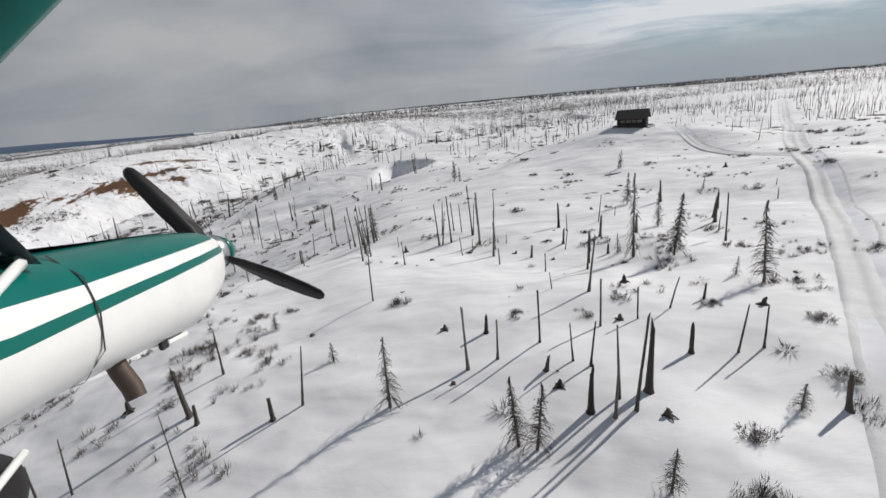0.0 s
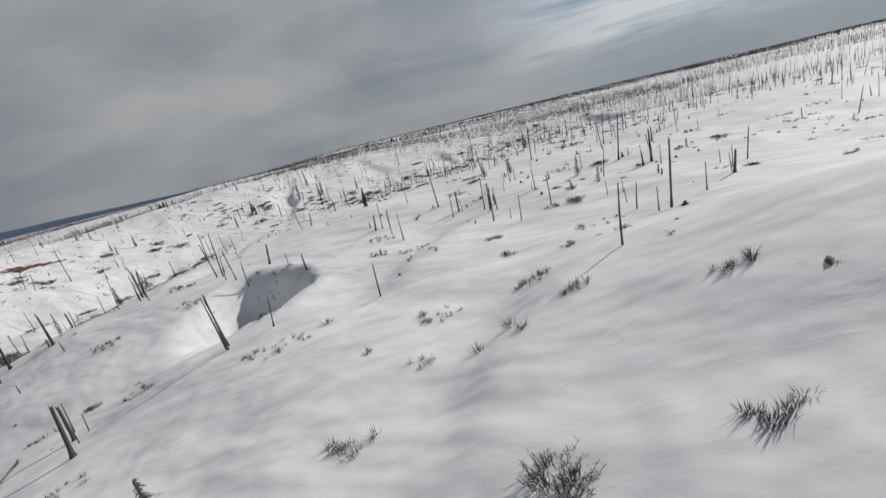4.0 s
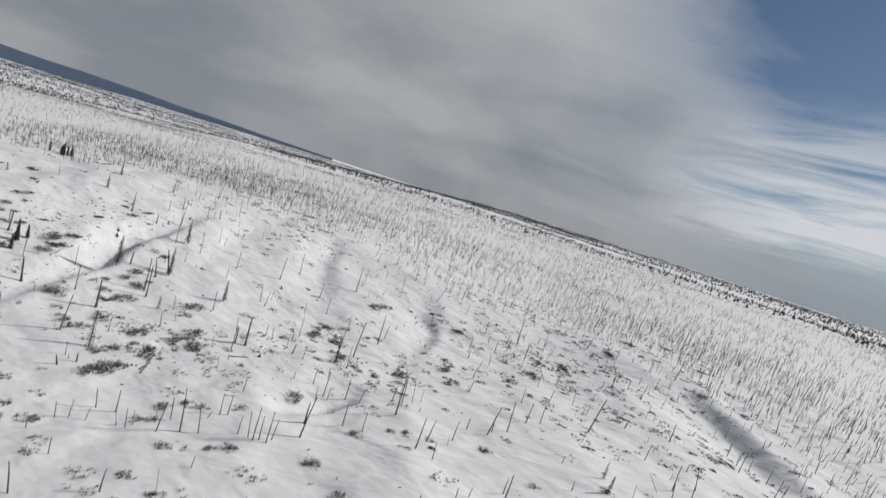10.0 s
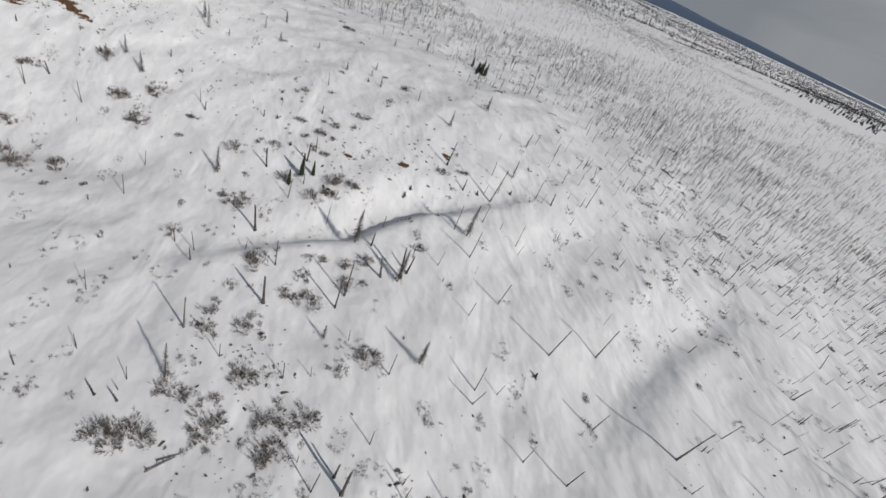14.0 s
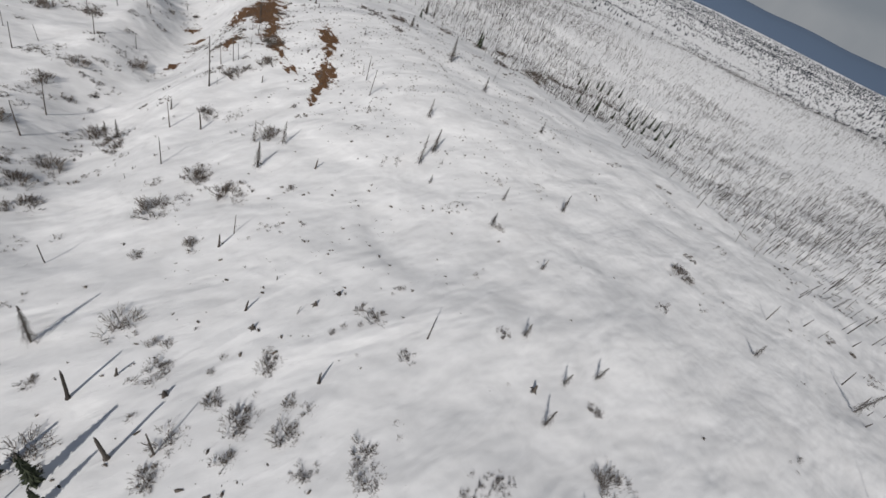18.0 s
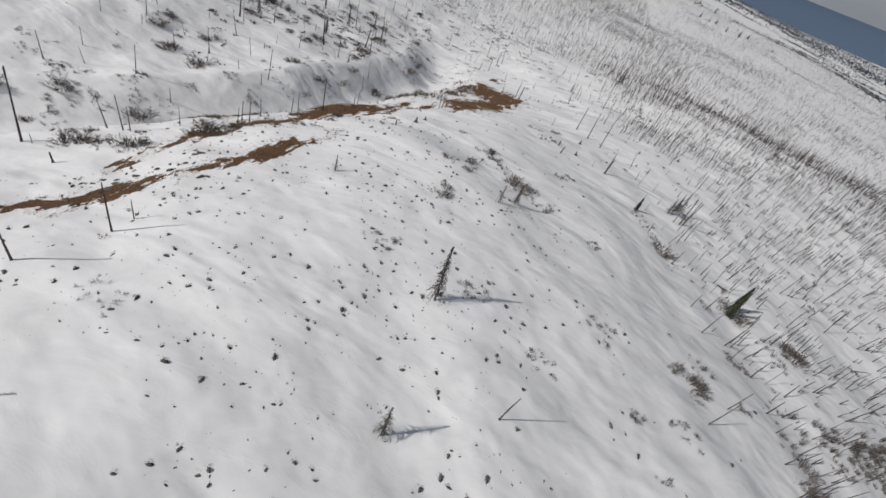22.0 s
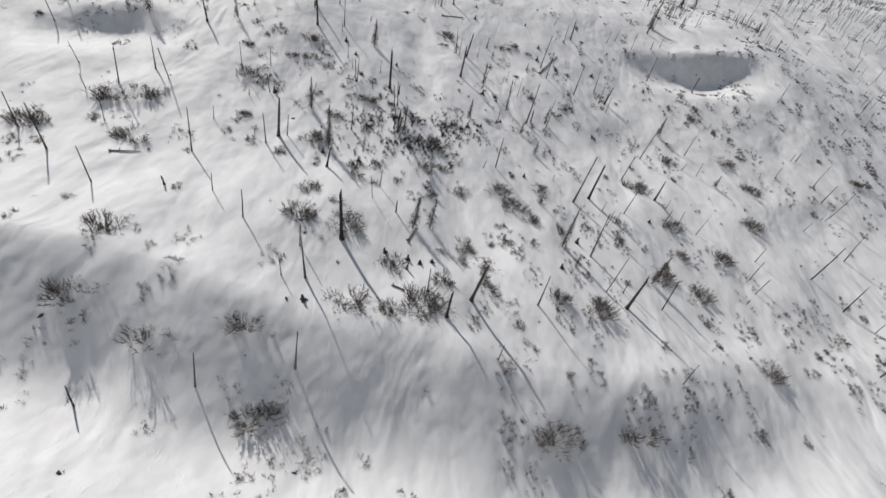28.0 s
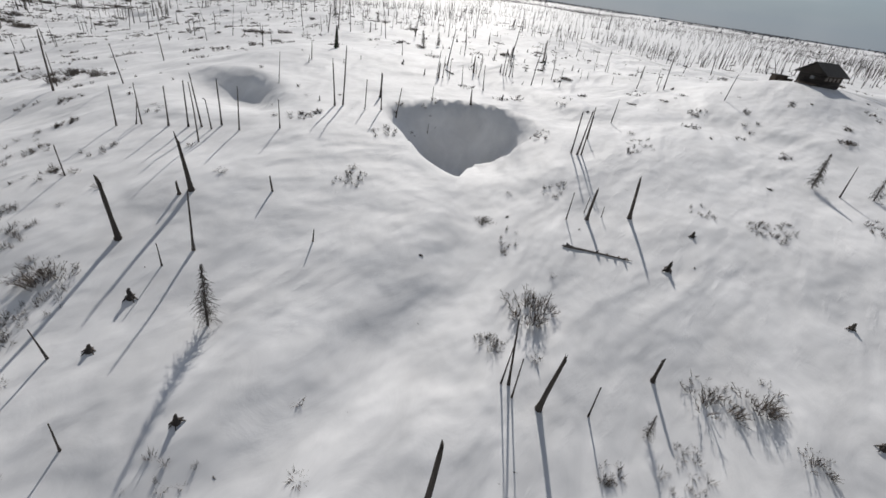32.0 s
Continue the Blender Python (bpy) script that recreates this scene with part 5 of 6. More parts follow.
for x, y, h in BUSHES:
    put(x, y, 0.17 + h * 0.36, 0.38 + h * 0.85, pick, bush_kinds[pick.integers(6)], "low leafless grey-brown shrub poking out of snow", "shrub", "bare shrubs", 0.05)

# a clump of living spruces below the west slope
for k in range(12):
    a, d = pick.uniform(0, 6.28), 5 * math.sqrt(pick.uniform(0, 1))
    put(-176 + d * math.cos(a) * 1.5, 373 + d * math.sin(a), pick.uniform(2.5, 5.5), pick.uniform(3.0, 4.4), pick, spruce_kinds[pick.integers(4)], "dark green living spruce in a small clump on snow", "spruce", "spruce clump", 0.02)
for k, (x, y) in enumerate([(-262, 232), (-268, 238), (-275, 243), (-281, 249), (-285, 254), (-287, 260), (-279, 252), (-272, 236), (-224, 203), (-290, 266), (-284, 246)]):
    put(x, y, pick.uniform(3.0, 6.0), pick.uniform(3.4, 4.8), pick, spruce_kinds[k % 4], "dark green living spruce at the foot of a snow slope", "spruce", "slope-foot spruces", 0.02)

# ---- the countless rest of the burned forest ----


def joined(name, V, F, mat):
    me = bpy.data.meshes.new(name)
    me.vertices.add(len(V))
    me.vertices.foreach_set("co", np.asarray(V, np.float32).ravel())
    n = F.shape[1]
    me.loops.add(F.size)
    me.loops.foreach_set("vertex_index", F.ravel())
    me.polygons.add(len(F))
    me.polygons.foreach_set("loop_start", np.arange(0, F.size, n))
    me.update(calc_edges=True)
    me.materials.append(mat)
    return new(name, me)


def poles(name, X, Y, Hh, Rr, r, mat, k=4, top=0.5):
    """Many tapered leaning trunks in one mesh."""
    Z = height(X, Y) - 0.25
    n = len(X)
    lean = r.normal(0, 0.06, (n, 2)) + (r.uniform(0, 1, (n, 1)) < 0.06) * r.normal(0, 0.35, (n, 2))
    bow = r.normal(0, 0.03, (n, 2))
    ang = np.arange(k) * 2 * np.pi / k
    V = []
    for frac, rad in ((0, 1.25), (0.12, 0.95), (0.6, 0.75), (1, top)):
        cx, cy = X + (lean[:, 0] * frac + bow[:, 0] * frac * frac) * Hh, Y + (lean[:, 1] * frac + bow[:, 1] * frac * frac) * Hh
        V.append(np.stack([cx[:, None] + Rr[:, None] * rad * np.cos(ang), cy[:, None] + Rr[:, None] * rad * np.sin(ang), np.repeat((Z + Hh * frac)[:, None], k, 1)], -1))
    V = np.concatenate(V, 1).reshape(-1, 3)
    F = [[q * k + i, q * k + (i + 1) % k, (q + 1) * k + (i + 1) % k, (q + 1) * k + i] for q in range(3) for i in range(k)]
    if k == 4:
        F.append([12, 13, 14, 15])
    F = (np.arange(n)[:, None, None] * 4 * k + np.array(F)[None]).reshape(-1, 4)
    return joined(name, V, F, mat)


def sticks(name, X, Y, Hh, Rr, r, mat):
    """Many far trunks, three-sided, in one mesh."""
    Z, n = height(X, Y) - 0.25, len(X)
    lean = r.normal(0, 0.07, (n, 2))
    ang = np.arange(3) * 2 * np.pi / 3
    V = [np.stack([(X + lean[:, 0] * Hh * q)[:, None] + (Rr * w)[:, None] * np.cos(ang), (Y + lean[:, 1] * Hh * q)[:, None] + (Rr * w)[:, None] * np.sin(ang), np.repeat((Z + Hh * q)[:, None], 3, 1)], -1) for q, w in ((0, 1.2), (1, 0.45))]
    F = np.array([[i, (i + 1) % 3, 3 + (i + 1) % 3, 3 + i] for i in range(3)])
    return joined(name, np.concatenate(V, 1).reshape(-1, 3), (np.arange(n)[:, None, None] * 6 + F[None]).reshape(-1, 4), mat)


def scattered(name, template, X, Y, S, Hs, r, mat, sink=0.05):
    """Many turned and scaled copies of a small template (vertices, faces) in one mesh."""
    TV, TF = template
    n, a = len(X), r.uniform(0, 6.28, len(X))
    c, s = np.cos(a)[:, None], np.sin(a)[:, None]
    Z = height(X, Y) - sink
    V = np.stack([X[:, None] + (TV[:, 0] * c - TV[:, 1] * s) * S[:, None], Y[:, None] + (TV[:, 0] * s + TV[:, 1] * c) * S[:, None], Z[:, None] + TV[:, 2] * Hs[:, None]], -1).reshape(-1, 3)
    F = (np.arange(n)[:, None, None] * len(TV) + TF[None]).reshape(-1, TF.shape[1])
    return joined(name, V, F, mat)


def blades(seed, count, reach, lo=0.4, w=0.022):
    """A template of thin bent blades out of one foot: triangles."""
    r = np.random.default_rng(seed)
    V, F = [], []
    for q in range(count):
        a, l = r.uniform(0, 6.28), reach * math.sqrt(r.uniform(0.02, 1))
        h = r.uniform(lo, 1.0)
        x0, y0 = math.cos(a) * l * 0.45, math.sin(a) * l * 0.45
        V += [(x0 - w * math.sin(a), y0 + w * math.cos(a), 0), (x0 + w * math.sin(a), y0 - w * math.cos(a), 0), (math.cos(a) * l + r.normal(0, 0.1), math.sin(a) * l + r.normal(0, 0.1), h)]
        F.append((3 * q, 3 * q + 1, 3 * q + 2))
    return np.array(V), np.array(F)


def clod(seed):
    """A template of a small rough lump: triangles."""
    r = np.random.default_rng(seed)
    n = 6
    V = [(math.cos(6.28 * i / n) * r.uniform(0.6, 1.2), math.sin(6.28 * i / n) * r.uniform(0.6, 1.2), -0.1) for i in range(n)]
    V += [(math.cos(6.28 * i / n + 0.3) * r.uniform(0.3, 0.7), math.sin(6.28 * i / n + 0.3) * r.uniform(0.3, 0.7), r.uniform(0.4, 0.9)) for i in range(n)]
    V.append((r.normal(0, 0.2), r.normal(0, 0.2), r.uniform(0.8, 1.2)))
    F = []
    for i in range(n):
        j = (i + 1) % n
        F += [(i, j, n + j), (i, n + j, n + i), (n + i, n + j, 2 * n)]
    return np.array(V) * (1.6, 0.75, 1.0), np.array(F)


def ridge_open(x, y):
    """How open the bald ridge and the smooth drifts are: 1 keeps trees away."""
    m = np.zeros(np.shape(x))
    for cx, cy, a, w, h in [(-155, 280, 85, 42, 170), (-172, 200, 60, 36, 175), (-15, 120, 34, 20, 45), (18, 92, 30, 24, 30), (-45, 132, 28, 9, 75), (-140, 120, 50, 10, 175), (28, 135, 34, 14, 60), (-125, 380, 40, 20, 150), (25, 300, 24, 14, 80), (-10, 290, 40, 12, 110)]:
        c, s = math.cos(radians(h)), math.sin(radians(h))
        u, v = (x - cx) * s + (y - cy) * c, (x - cx) * c - (y - cy) * s
        m = np.maximum(m, np.clip(2.2 - 1.8 * np.hypot(u / a, v / w), 0, 1))
    for line in (ROAD, SPUR):
        m = np.maximum(m, np.where(along(x, y, line)[0] < 4.5, 1.0, 0.0))
    return np.maximum(m, np.where(np.hypot(x - 45, y - 111) < 13, 1.0, 0.0))


def thick_woods(x, y):
    """How thickly the burned trunks stand, 0 to 1."""
    d = 0.30 + 0.25 * lumps(x, y, 60) + 0.25 * lumps(x + 40, y, 21)
    d = d + 0.30 * ease((-x - 205 - 0.10 * (y - 200)) / 60) + 0.35 * ease((y - 330) / 140) + 0.22 * ease((x - 60) / 120)
    return np.clip(d, 0.03, 1.0) * (1 - ridge_open(x, y))


def sow(count, x0, x1, y0, y1, r, weight):
    x, y = r.uniform(x0, x1, count), r.uniform(y0, y1, count)
    keep = r.uniform(0, 1, count) < weight(x, y)
    return x[keep], y[keep]


NAMED = np.array([(x, y) for x, y, h in POLES + STUBS + BRANCHED + FAR_POLES])


def clear_of(x, y, gap=2.2):
    """Leaves room round the trees that are things of their own."""
    keep = np.ones(len(x), bool)
    for nx, ny in NAMED:
        keep &= (np.abs(x - nx) > gap) | (np.abs(y - ny) > gap)
    return x[keep], y[keep]


def cleared(x, y):
    """True where a point lies in one of the clearings."""
    found = np.zeros(np.shape(x), bool)
    for corners in CLEARINGS:
        inside = np.zeros(np.shape(x), bool)
        for (ax, ay), (bx, by) in zip(corners, corners[1:] + corners[:1]):
            if ay != by:
                inside ^= ((ay > y) != (by > y)) & (x < (bx - ax) * (y - ay) / (by - ay) + ax)
        found |= inside
    return found


x, y, h = np.array(FAR_POLES).T
tagged(poles("snag_grove", x, y, h, 0.05 + 0.012 * h, rng, CHAR), "burned bare trunks standing farther off in snow", "dead trees", kind="stuff")
near_w = lambda x, y: thick_woods(x, y) * np.where((x > -210) & (x < 110) & (y < 230), 0.34, np.where((x > -210) & (y < 330), 0.6, 0.95))
x, y = clear_of(*sow(19000, -330, 190, -60, 520, rng, lambda x, y: near_w(x, y) * np.where(cleared(x, y), 0.22, 1.0)))
tagged(poles("snag_field", x, y, np.clip(rng.gamma(3.2, 1.0, len(x)), 0.7, 7.5), rng.uniform(0.05, 0.13, len(x)), rng, CHAR), "countless burned bare trunks standing in snow", "dead trees", kind="stuff")
stand_edge = lambda x, y: ease((-x - 200 - 0.10 * (y - 160)) / 26) * np.where(y > 250, ease((-x - 232 - 0.12 * (y - 250)) / 30), 1.0)
south_edge = lambda x, y: np.maximum(stand_edge(x, y), ease((30 - y) / 70) * ease((-x - 90) / 120)) * (1 - 0.50 * ease((70 - y) / 110))
x, y = sow(90000, -430, -90, -420, 420, rng, lambda x, y: np.clip(south_edge(x, y) * (0.62 + 0.5 * lumps(x, y, 38) + 0.3 * lumps(x, y, 12)), 0, 1))
tagged(sticks("slope_stand", x, y, np.clip(rng.gamma(4.0, 0.55, len(x)), 0.6, 5.0), rng.uniform(0.05, 0.10, len(x)), rng, FAR), "dense thin grey burned trunks on the flat below the ridge", "dead trees", kind="stuff")
x, y = sow(15000, -360, 130, 392, 620, rng, lambda x, y: np.clip(ease((y - 395 - 0.10 * np.abs(x)) / 40) * (0.55 + 0.5 * lumps(x, y, 34) + 0.3 * lumps(x, y, 11)), 0, 1))
tagged(sticks("north_stand", x, y, np.clip(rng.gamma(4.0, 0.55, len(x)), 0.6, 5.0), rng.uniform(0.05, 0.10, len(x)), rng, FAR), "dense thin grey burned trunks north of the hollow", "dead trees", kind="stuff")
x, y = sow(84000, -850, -200, -1150, 900, rng, lambda x, y: np.clip(ease((-x - 212 - 0.08 * (y - 200)) / 50) * (0.7 + 0.5 * lumps(x, y, 45)) * np.maximum(0.05 + 0.85 * ease((-x - 390) / 70), ease((-380 - y) / 60)), 0, 1))
tagged(sticks("west_snags", x, y, np.clip(rng.gamma(4.0, 0.62, len(x)), 0.7, 6.0), rng.uniform(0.05, 0.11, len(x)), rng, FAR), "dense stand of thin grey burned trunks below the ridge", "dead trees", kind="stuff")
x, y = sow(42000, -2300, -700, -700, 2000, rng, lambda x, y: np.clip(0.5 + 0.7 * lumps(x, y * 0.6, 110), 0, 1))
tagged(sticks("far_west_snags", x, y, np.clip(rng.gamma(5.0, 1.0, len(x)), 2.0, 9.0), rng.uniform(0.07, 0.16, len(x)), rng, FAR), "far burned forest on the western lowland", "dead trees", kind="stuff")
x, y = sow(50000, -400, 900, 440, 1500, rng, lambda x, y: np.clip(0.55 + 0.6 * lumps(x, y, 70), 0, 1))
tagged(sticks("north_snags", x, y, np.clip(rng.gamma(4.0, 0.9, len(x)), 1.0, 8.0), rng.uniform(0.07, 0.14, len(x)), rng, FAR), "far thin burned forest over snow", "dead trees", kind="stuff")
x, y = sow(34000, 110, 1100, -700, 560, rng, lambda x, y: np.clip(0.5 + 0.6 * lumps(x, y, 60), 0, 1) * (1 - ridge_open(x, y)))
tagged(sticks("east_snags", x, y, np.clip(rng.gamma(4.0, 0.95, len(x)), 1.0, 8.0), rng.uniform(0.07, 0.14, len(x)), rng, FAR), "thin burned forest on the plateau behind the cabin", "dead trees", kind="stuff")
x, y = sow(30000, -260, 140, -700, 60, rng, lambda x, y: np.clip(0.45 + 0.6 * lumps(x, y, 50), 0, 1) * ease((30 - y) / 60))
tagged(sticks("south_snags", x, y, np.clip(rng.gamma(4.0, 0.9, len(x)), 1.0, 8.0), rng.uniform(0.06, 0.12, len(x)), rng, FAR), "thin burned forest over the southern snow slopes", "dead trees", kind="stuff")

# low shrubs, tufts and clods
shrubby = lambda x, y: np.clip(0.16 + 0.5 * lumps(x, y, 26) + 0.45 * lumps(x, y, 9), 0, 1) * (1 - 0.97 * ridge_open(x, y)) + 0.75 * np.exp(-((x + 82) / 7) ** 2 - ((y - 132) / 8) ** 2) + 0.4 * np.exp(-((x + 98) / 34) ** 2 - ((y - 128) / 40) ** 2) * (lumps(x, y, 8) > 0.1)
x, y = sow(9000, -330, 150, -40, 480, rng, shrubby)
for k in range(2):
    q = np.arange(len(x)) % 2 == k
    tagged(scattered("low_shrubs", blades(200 + k, 46, 1.0, 0.4, 0.034), x[q], y[q], rng.uniform(0.3, 0.9, q.sum()), rng.uniform(0.2, 0.6, q.sum()), rng, WILLOW), "scattered low leafless brush poking through snow", "brush", kind="stuff")


def thickets(x, y, r, reach, many):
    """Spreads each clump's small bushes round its middle."""
    n = r.integers(many[0], many[1], len(x))
    size = r.uniform(reach[0], reach[1], len(x))
    cx, cy, sz = np.repeat(x, n), np.repeat(y, n), np.repeat(size, n)
    a, d = r.uniform(0, 6.28, len(cx)), np.sqrt(r.uniform(0, 1, len(cx)))
    return cx + sz * d * np.cos(a) * 1.25, cy + sz * d * np.sin(a) * 0.85


# clumps: thick on the western bench, along the gully mouth and in the northern hollow, thin elsewhere
BENCH = [(-96, 128, 36, 62, 1.0), (-136, 122, 14, 45, 0.9), (-62, 70, 42, 40, 0.9), (-85, 170, 30, 34, 0.8), (-118, 75, 24, 36, 0.9), (-96, 222, 16, 44, 0.95), (-70, 215, 30, 38, 0.6), (-128, 20, 50, 60, 0.6), (-60, 20, 60, 60, 0.5), (-80, 134, 9, 12, 2.6), (-106, 268, 14, 16, 0.55), (-78, 300, 24, 24, 0.30),
         (0, 335, 42, 34, 0.8), (-20, 308, 26, 14, 0.9), (70, 380, 60, 50, 1.3), (40, 45, 40, 40, 0.40), (82, 92, 22, 26, 0.6), (-30, 95, 30, 25, 0.25), (-40, 240, 60, 40, 0.45), (40, 260, 60, 50, 0.4), (-60, 400, 60, 40, 0.5), (-228, 228, 12, 12, 0.4), (-138, 206, 20, 22, 0.75), (-122, 240, 13, 24, 0.6), (-160, 186, 9, 12, 0.5)]


def clumpy(x, y):
    w = 0.10 + np.zeros(np.shape(x))
    for cx, cy, a, b, v in BENCH:
        w = np.maximum(w, v * np.exp(-((x - cx) / a) ** 4 - ((y - cy) / b) ** 4))
    return w * np.where(cleared(x, y), 0.62, 1.0) * np.clip(0.6 + 0.8 * lumps(x + 7, y, 13), 0.05, 1) * (1 - 0.9 * np.maximum(packed(x, y), np.where(np.hypot(x - 45, y - 111) < 10, 1.0, 0.0)))


x, y = sow(21000, -300, 150, -60, 470, rng, clumpy)
x, y = thickets(x, y, rng, (0.6, 2.3), (5, 19))
for k in range(4):
    q = np.arange(len(x)) % 4 == k
    tagged(scattered("shrub_thicket", blades(240 + k, 26, 1.25, 0.25, 0.052), x[q], y[q], rng.uniform(0.2, 0.5, q.sum()), rng.uniform(0.25, 0.68, q.sum()), rng, (WILLOW, WILLOW, WILLOW, TWIG)[k]), "clumps of leafless dwarf birch and willow in snow", "brush", kind="stuff")
x, y = sow(5200, -100, -66, 114, 152, rng, lambda x, y: np.clip(1.6 - 1.5 * np.hypot((x + 82 + 0.5 * (y - 133)) / 8.5, (y - 133) / 15), 0, 1) * np.clip(0.55 + 0.8 * lumps(x, y, 3.5), 0.1, 1))
tagged(scattered("willow_thicket", blades(246, 22, 1.1, 0.3, 0.05), x, y, rng.uniform(0.25, 0.5, len(x)), rng.uniform(0.35, 0.9, len(x)), rng, TWIG), "dense dark willow thicket below a snow drift", "brush", kind="stuff")
x, y = sow(9000, -380, 130, -60, 600, rng, lambda x, y: np.maximum(stand_edge(x, y), ease((y - 400) / 40)) * np.clip(0.3 + 0.9 * lumps(x, y, 16), 0, 1))
tagged(scattered("stand_brush", blades(245, 20, 1.2, 0.3, 0.06), x, y, rng.uniform(0.4, 1.0, len(x)), rng.uniform(0.3, 0.8, len(x)), rng, WILLOW), "low brush between the thin burned trunks", "brush", kind="stuff")
strip = [(-146, 166), (-149, 160), (-152, 154), (-155, 140), (-155, 128), (-153, 112), (-149, 100)]
x, y = sow(14000, -175, -125, 85, 185, rng, lambda x, y: np.exp(-(along(x, y, strip)[0] / 2.6) ** 2) * np.clip(0.35 + 0.9 * lumps(x, y, 7), 0, 1))
tagged(scattered("valley_brush", blades(210, 26, 0.8), x, y, rng.uniform(0.35, 0.8, len(x)), rng.uniform(0.5, 1.5, len(x)), rng, WILLOW), "strip of leafless willow brush along the snowy valley", "brush", kind="stuff")
foot = [(-228, 228), (-240, 221), (-252, 216), (-266, 213), (-280, 218), (-293, 228)]
x, y = sow(5000, -305, -215, 195, 262, rng, lambda x, y: np.exp(-(along(x, y, foot)[0] / 3.0) ** 2) * np.clip(0.5 + lumps(x, y, 6), 0, 1))
tagged(scattered("slope_brush", blades(211, 40, 0.9), x, y, rng.uniform(0.6, 1.2, len(x)), rng.uniform(0.8, 1.9, len(x)), rng, TUFT), "band of dark reddish brush at the foot of a slope", "brush", kind="stuff")
beds = [(-137.4, 222, 1.8), (-127.2, 231.1, 1.6), (-127.3, 212.6, 1.5), (-109.2, 264.2, 2.2), (-112.1, 271.9, 2.2), (-101.7, 270.3, 2.4), (-86.8, 252.4, 2.6), (-100.7, 240.6, 2.4)]
for bx, by, wide in beds:
    x, y = sow(260, bx - 2 * wide, bx + 2 * wide, by - 2 * wide, by + 2 * wide, rng, lambda x, y: np.exp(-(np.hypot((x - bx) / 1.3, y - by) / wide) ** 4) * np.clip(0.7 + lumps(x, y, 1.7), 0, 1))
    tagged(scattered("willow_bed", blades(213, 30, 0.9), x, y, rng.uniform(0.3, 0.6, len(x)), rng.uniform(0.45, 1.0, len(x)), rng, WILLOW), "dense grey-brown leafless willow bed in snow", "brush", kind="stuff")
for line, wide in (([(-175, 197), (-182, 203), (-187, 211)], 2.2), ([(-205, 188), (-209, 193), (-212, 197)], 1.8), ([(-229, 209), (-233, 216)], 2.0), ([(-217, 173), (-218, 176)], 1.4), ([(-211, 227), (-213, 226)], 1.5), ([(-224, 198), (-226, 198)], 1.4)):
    mx, my = line[0]
    x, y = sow(900, mx - 20, mx + 12, my - 10, my + 24, rng, lambda x, y: np.exp(-(along(x, y, line)[0] / wide) ** 2) * np.clip(0.6 + lumps(x, y, 3), 0, 1))
    tagged(scattered("slope_willows", blades(212, 30, 0.9), x, y, rng.uniform(0.4, 0.9, len(x)), rng.uniform(0.5, 1.3, len(x)), rng, TWIG), "grey-brown leafless willow clump on the open snow slope", "brush", kind="stuff")
CRUSTED = [(-158, 150, 14, 45, 0.35), (-168, 235, 28, 36, 1.0), (-158, 258, 18, 18, 1.6), (-152, 244, 12, 12, 1.4), (-160, 262, 20, 22, 1.0), (-186, 262, 20, 22, 0.8), (-175, 205, 24, 24, 0.25), (-148, 255, 10, 12, 1.0), (-142, 228, 12, 30, 0.9), (-90, 322, 12, 18, 0.9), (-28, 302, 12, 10, 1.0),
           (52, 384, 16, 12, 0.6), (-120, 285, 22, 20, 0.5), (-10, 328, 16, 14, 0.4), (-184, 222, 30, 40, 0.2), (62, 84, 26, 20, 0.12), (-4, 384, 14, 12, 0.4), (10, 45, 40, 30, 0.05)]


def tufty(x, y):
    w = 0.012 + np.zeros(np.shape(x))
    for cx, cy, a, b, v in CRUSTED:
        w = np.maximum(w, v * np.exp(-((x - cx) / a) ** 2 - ((y - cy) / b) ** 2))
    return w * np.clip(0.7 + 0.8 * lumps(x, y, 9) + 0.5 * lumps(x, y, 3.5), 0, 1)


x, y = sow(130000, -240, 120, 20, 420, rng, tufty)
for k in range(3):
    q = np.arange(len(x)) % 3 == k
    s = np.clip(rng.gamma(2.0, 0.056, q.sum()), 0.06, 0.26)
    tagged(scattered("dark_clods", clod(220 + k), x[q], y[q], s, s * rng.uniform(0.5, 1.2, q.sum()), rng, TUFT), "dark clods and tufts showing through thin snow", "tufts", kind="stuff")
    tagged(scattered("ridge_tufts", blades(250 + k, 34, 1.0, 0.1, 0.05), x[q] + 0.1, y[q] - 0.1, s * 1.35, s * rng.uniform(0.5, 1.25, q.sum()), rng, TUFT), "stiff dead tufts on wind-scoured snow", "tufts", kind="stuff")
x, y = rng.uniform(-185, -125, 60000), rng.uniform(90, 250, 60000)
q = bareness(x, y) + 0.45 * lumps(x, y, 2.4) > 0.42
x, y = x[q][:16000], y[q][:16000]
tagged(scattered("dead_grass", blades(230, 9, 1.0, 0.3), x, y, rng.uniform(0.25, 0.6, len(x)), rng.uniform(0.10, 0.28, len(x)), rng, STRAW, 0.02), "matted dead brown grass on bare ground", "grass", kind="stuff")

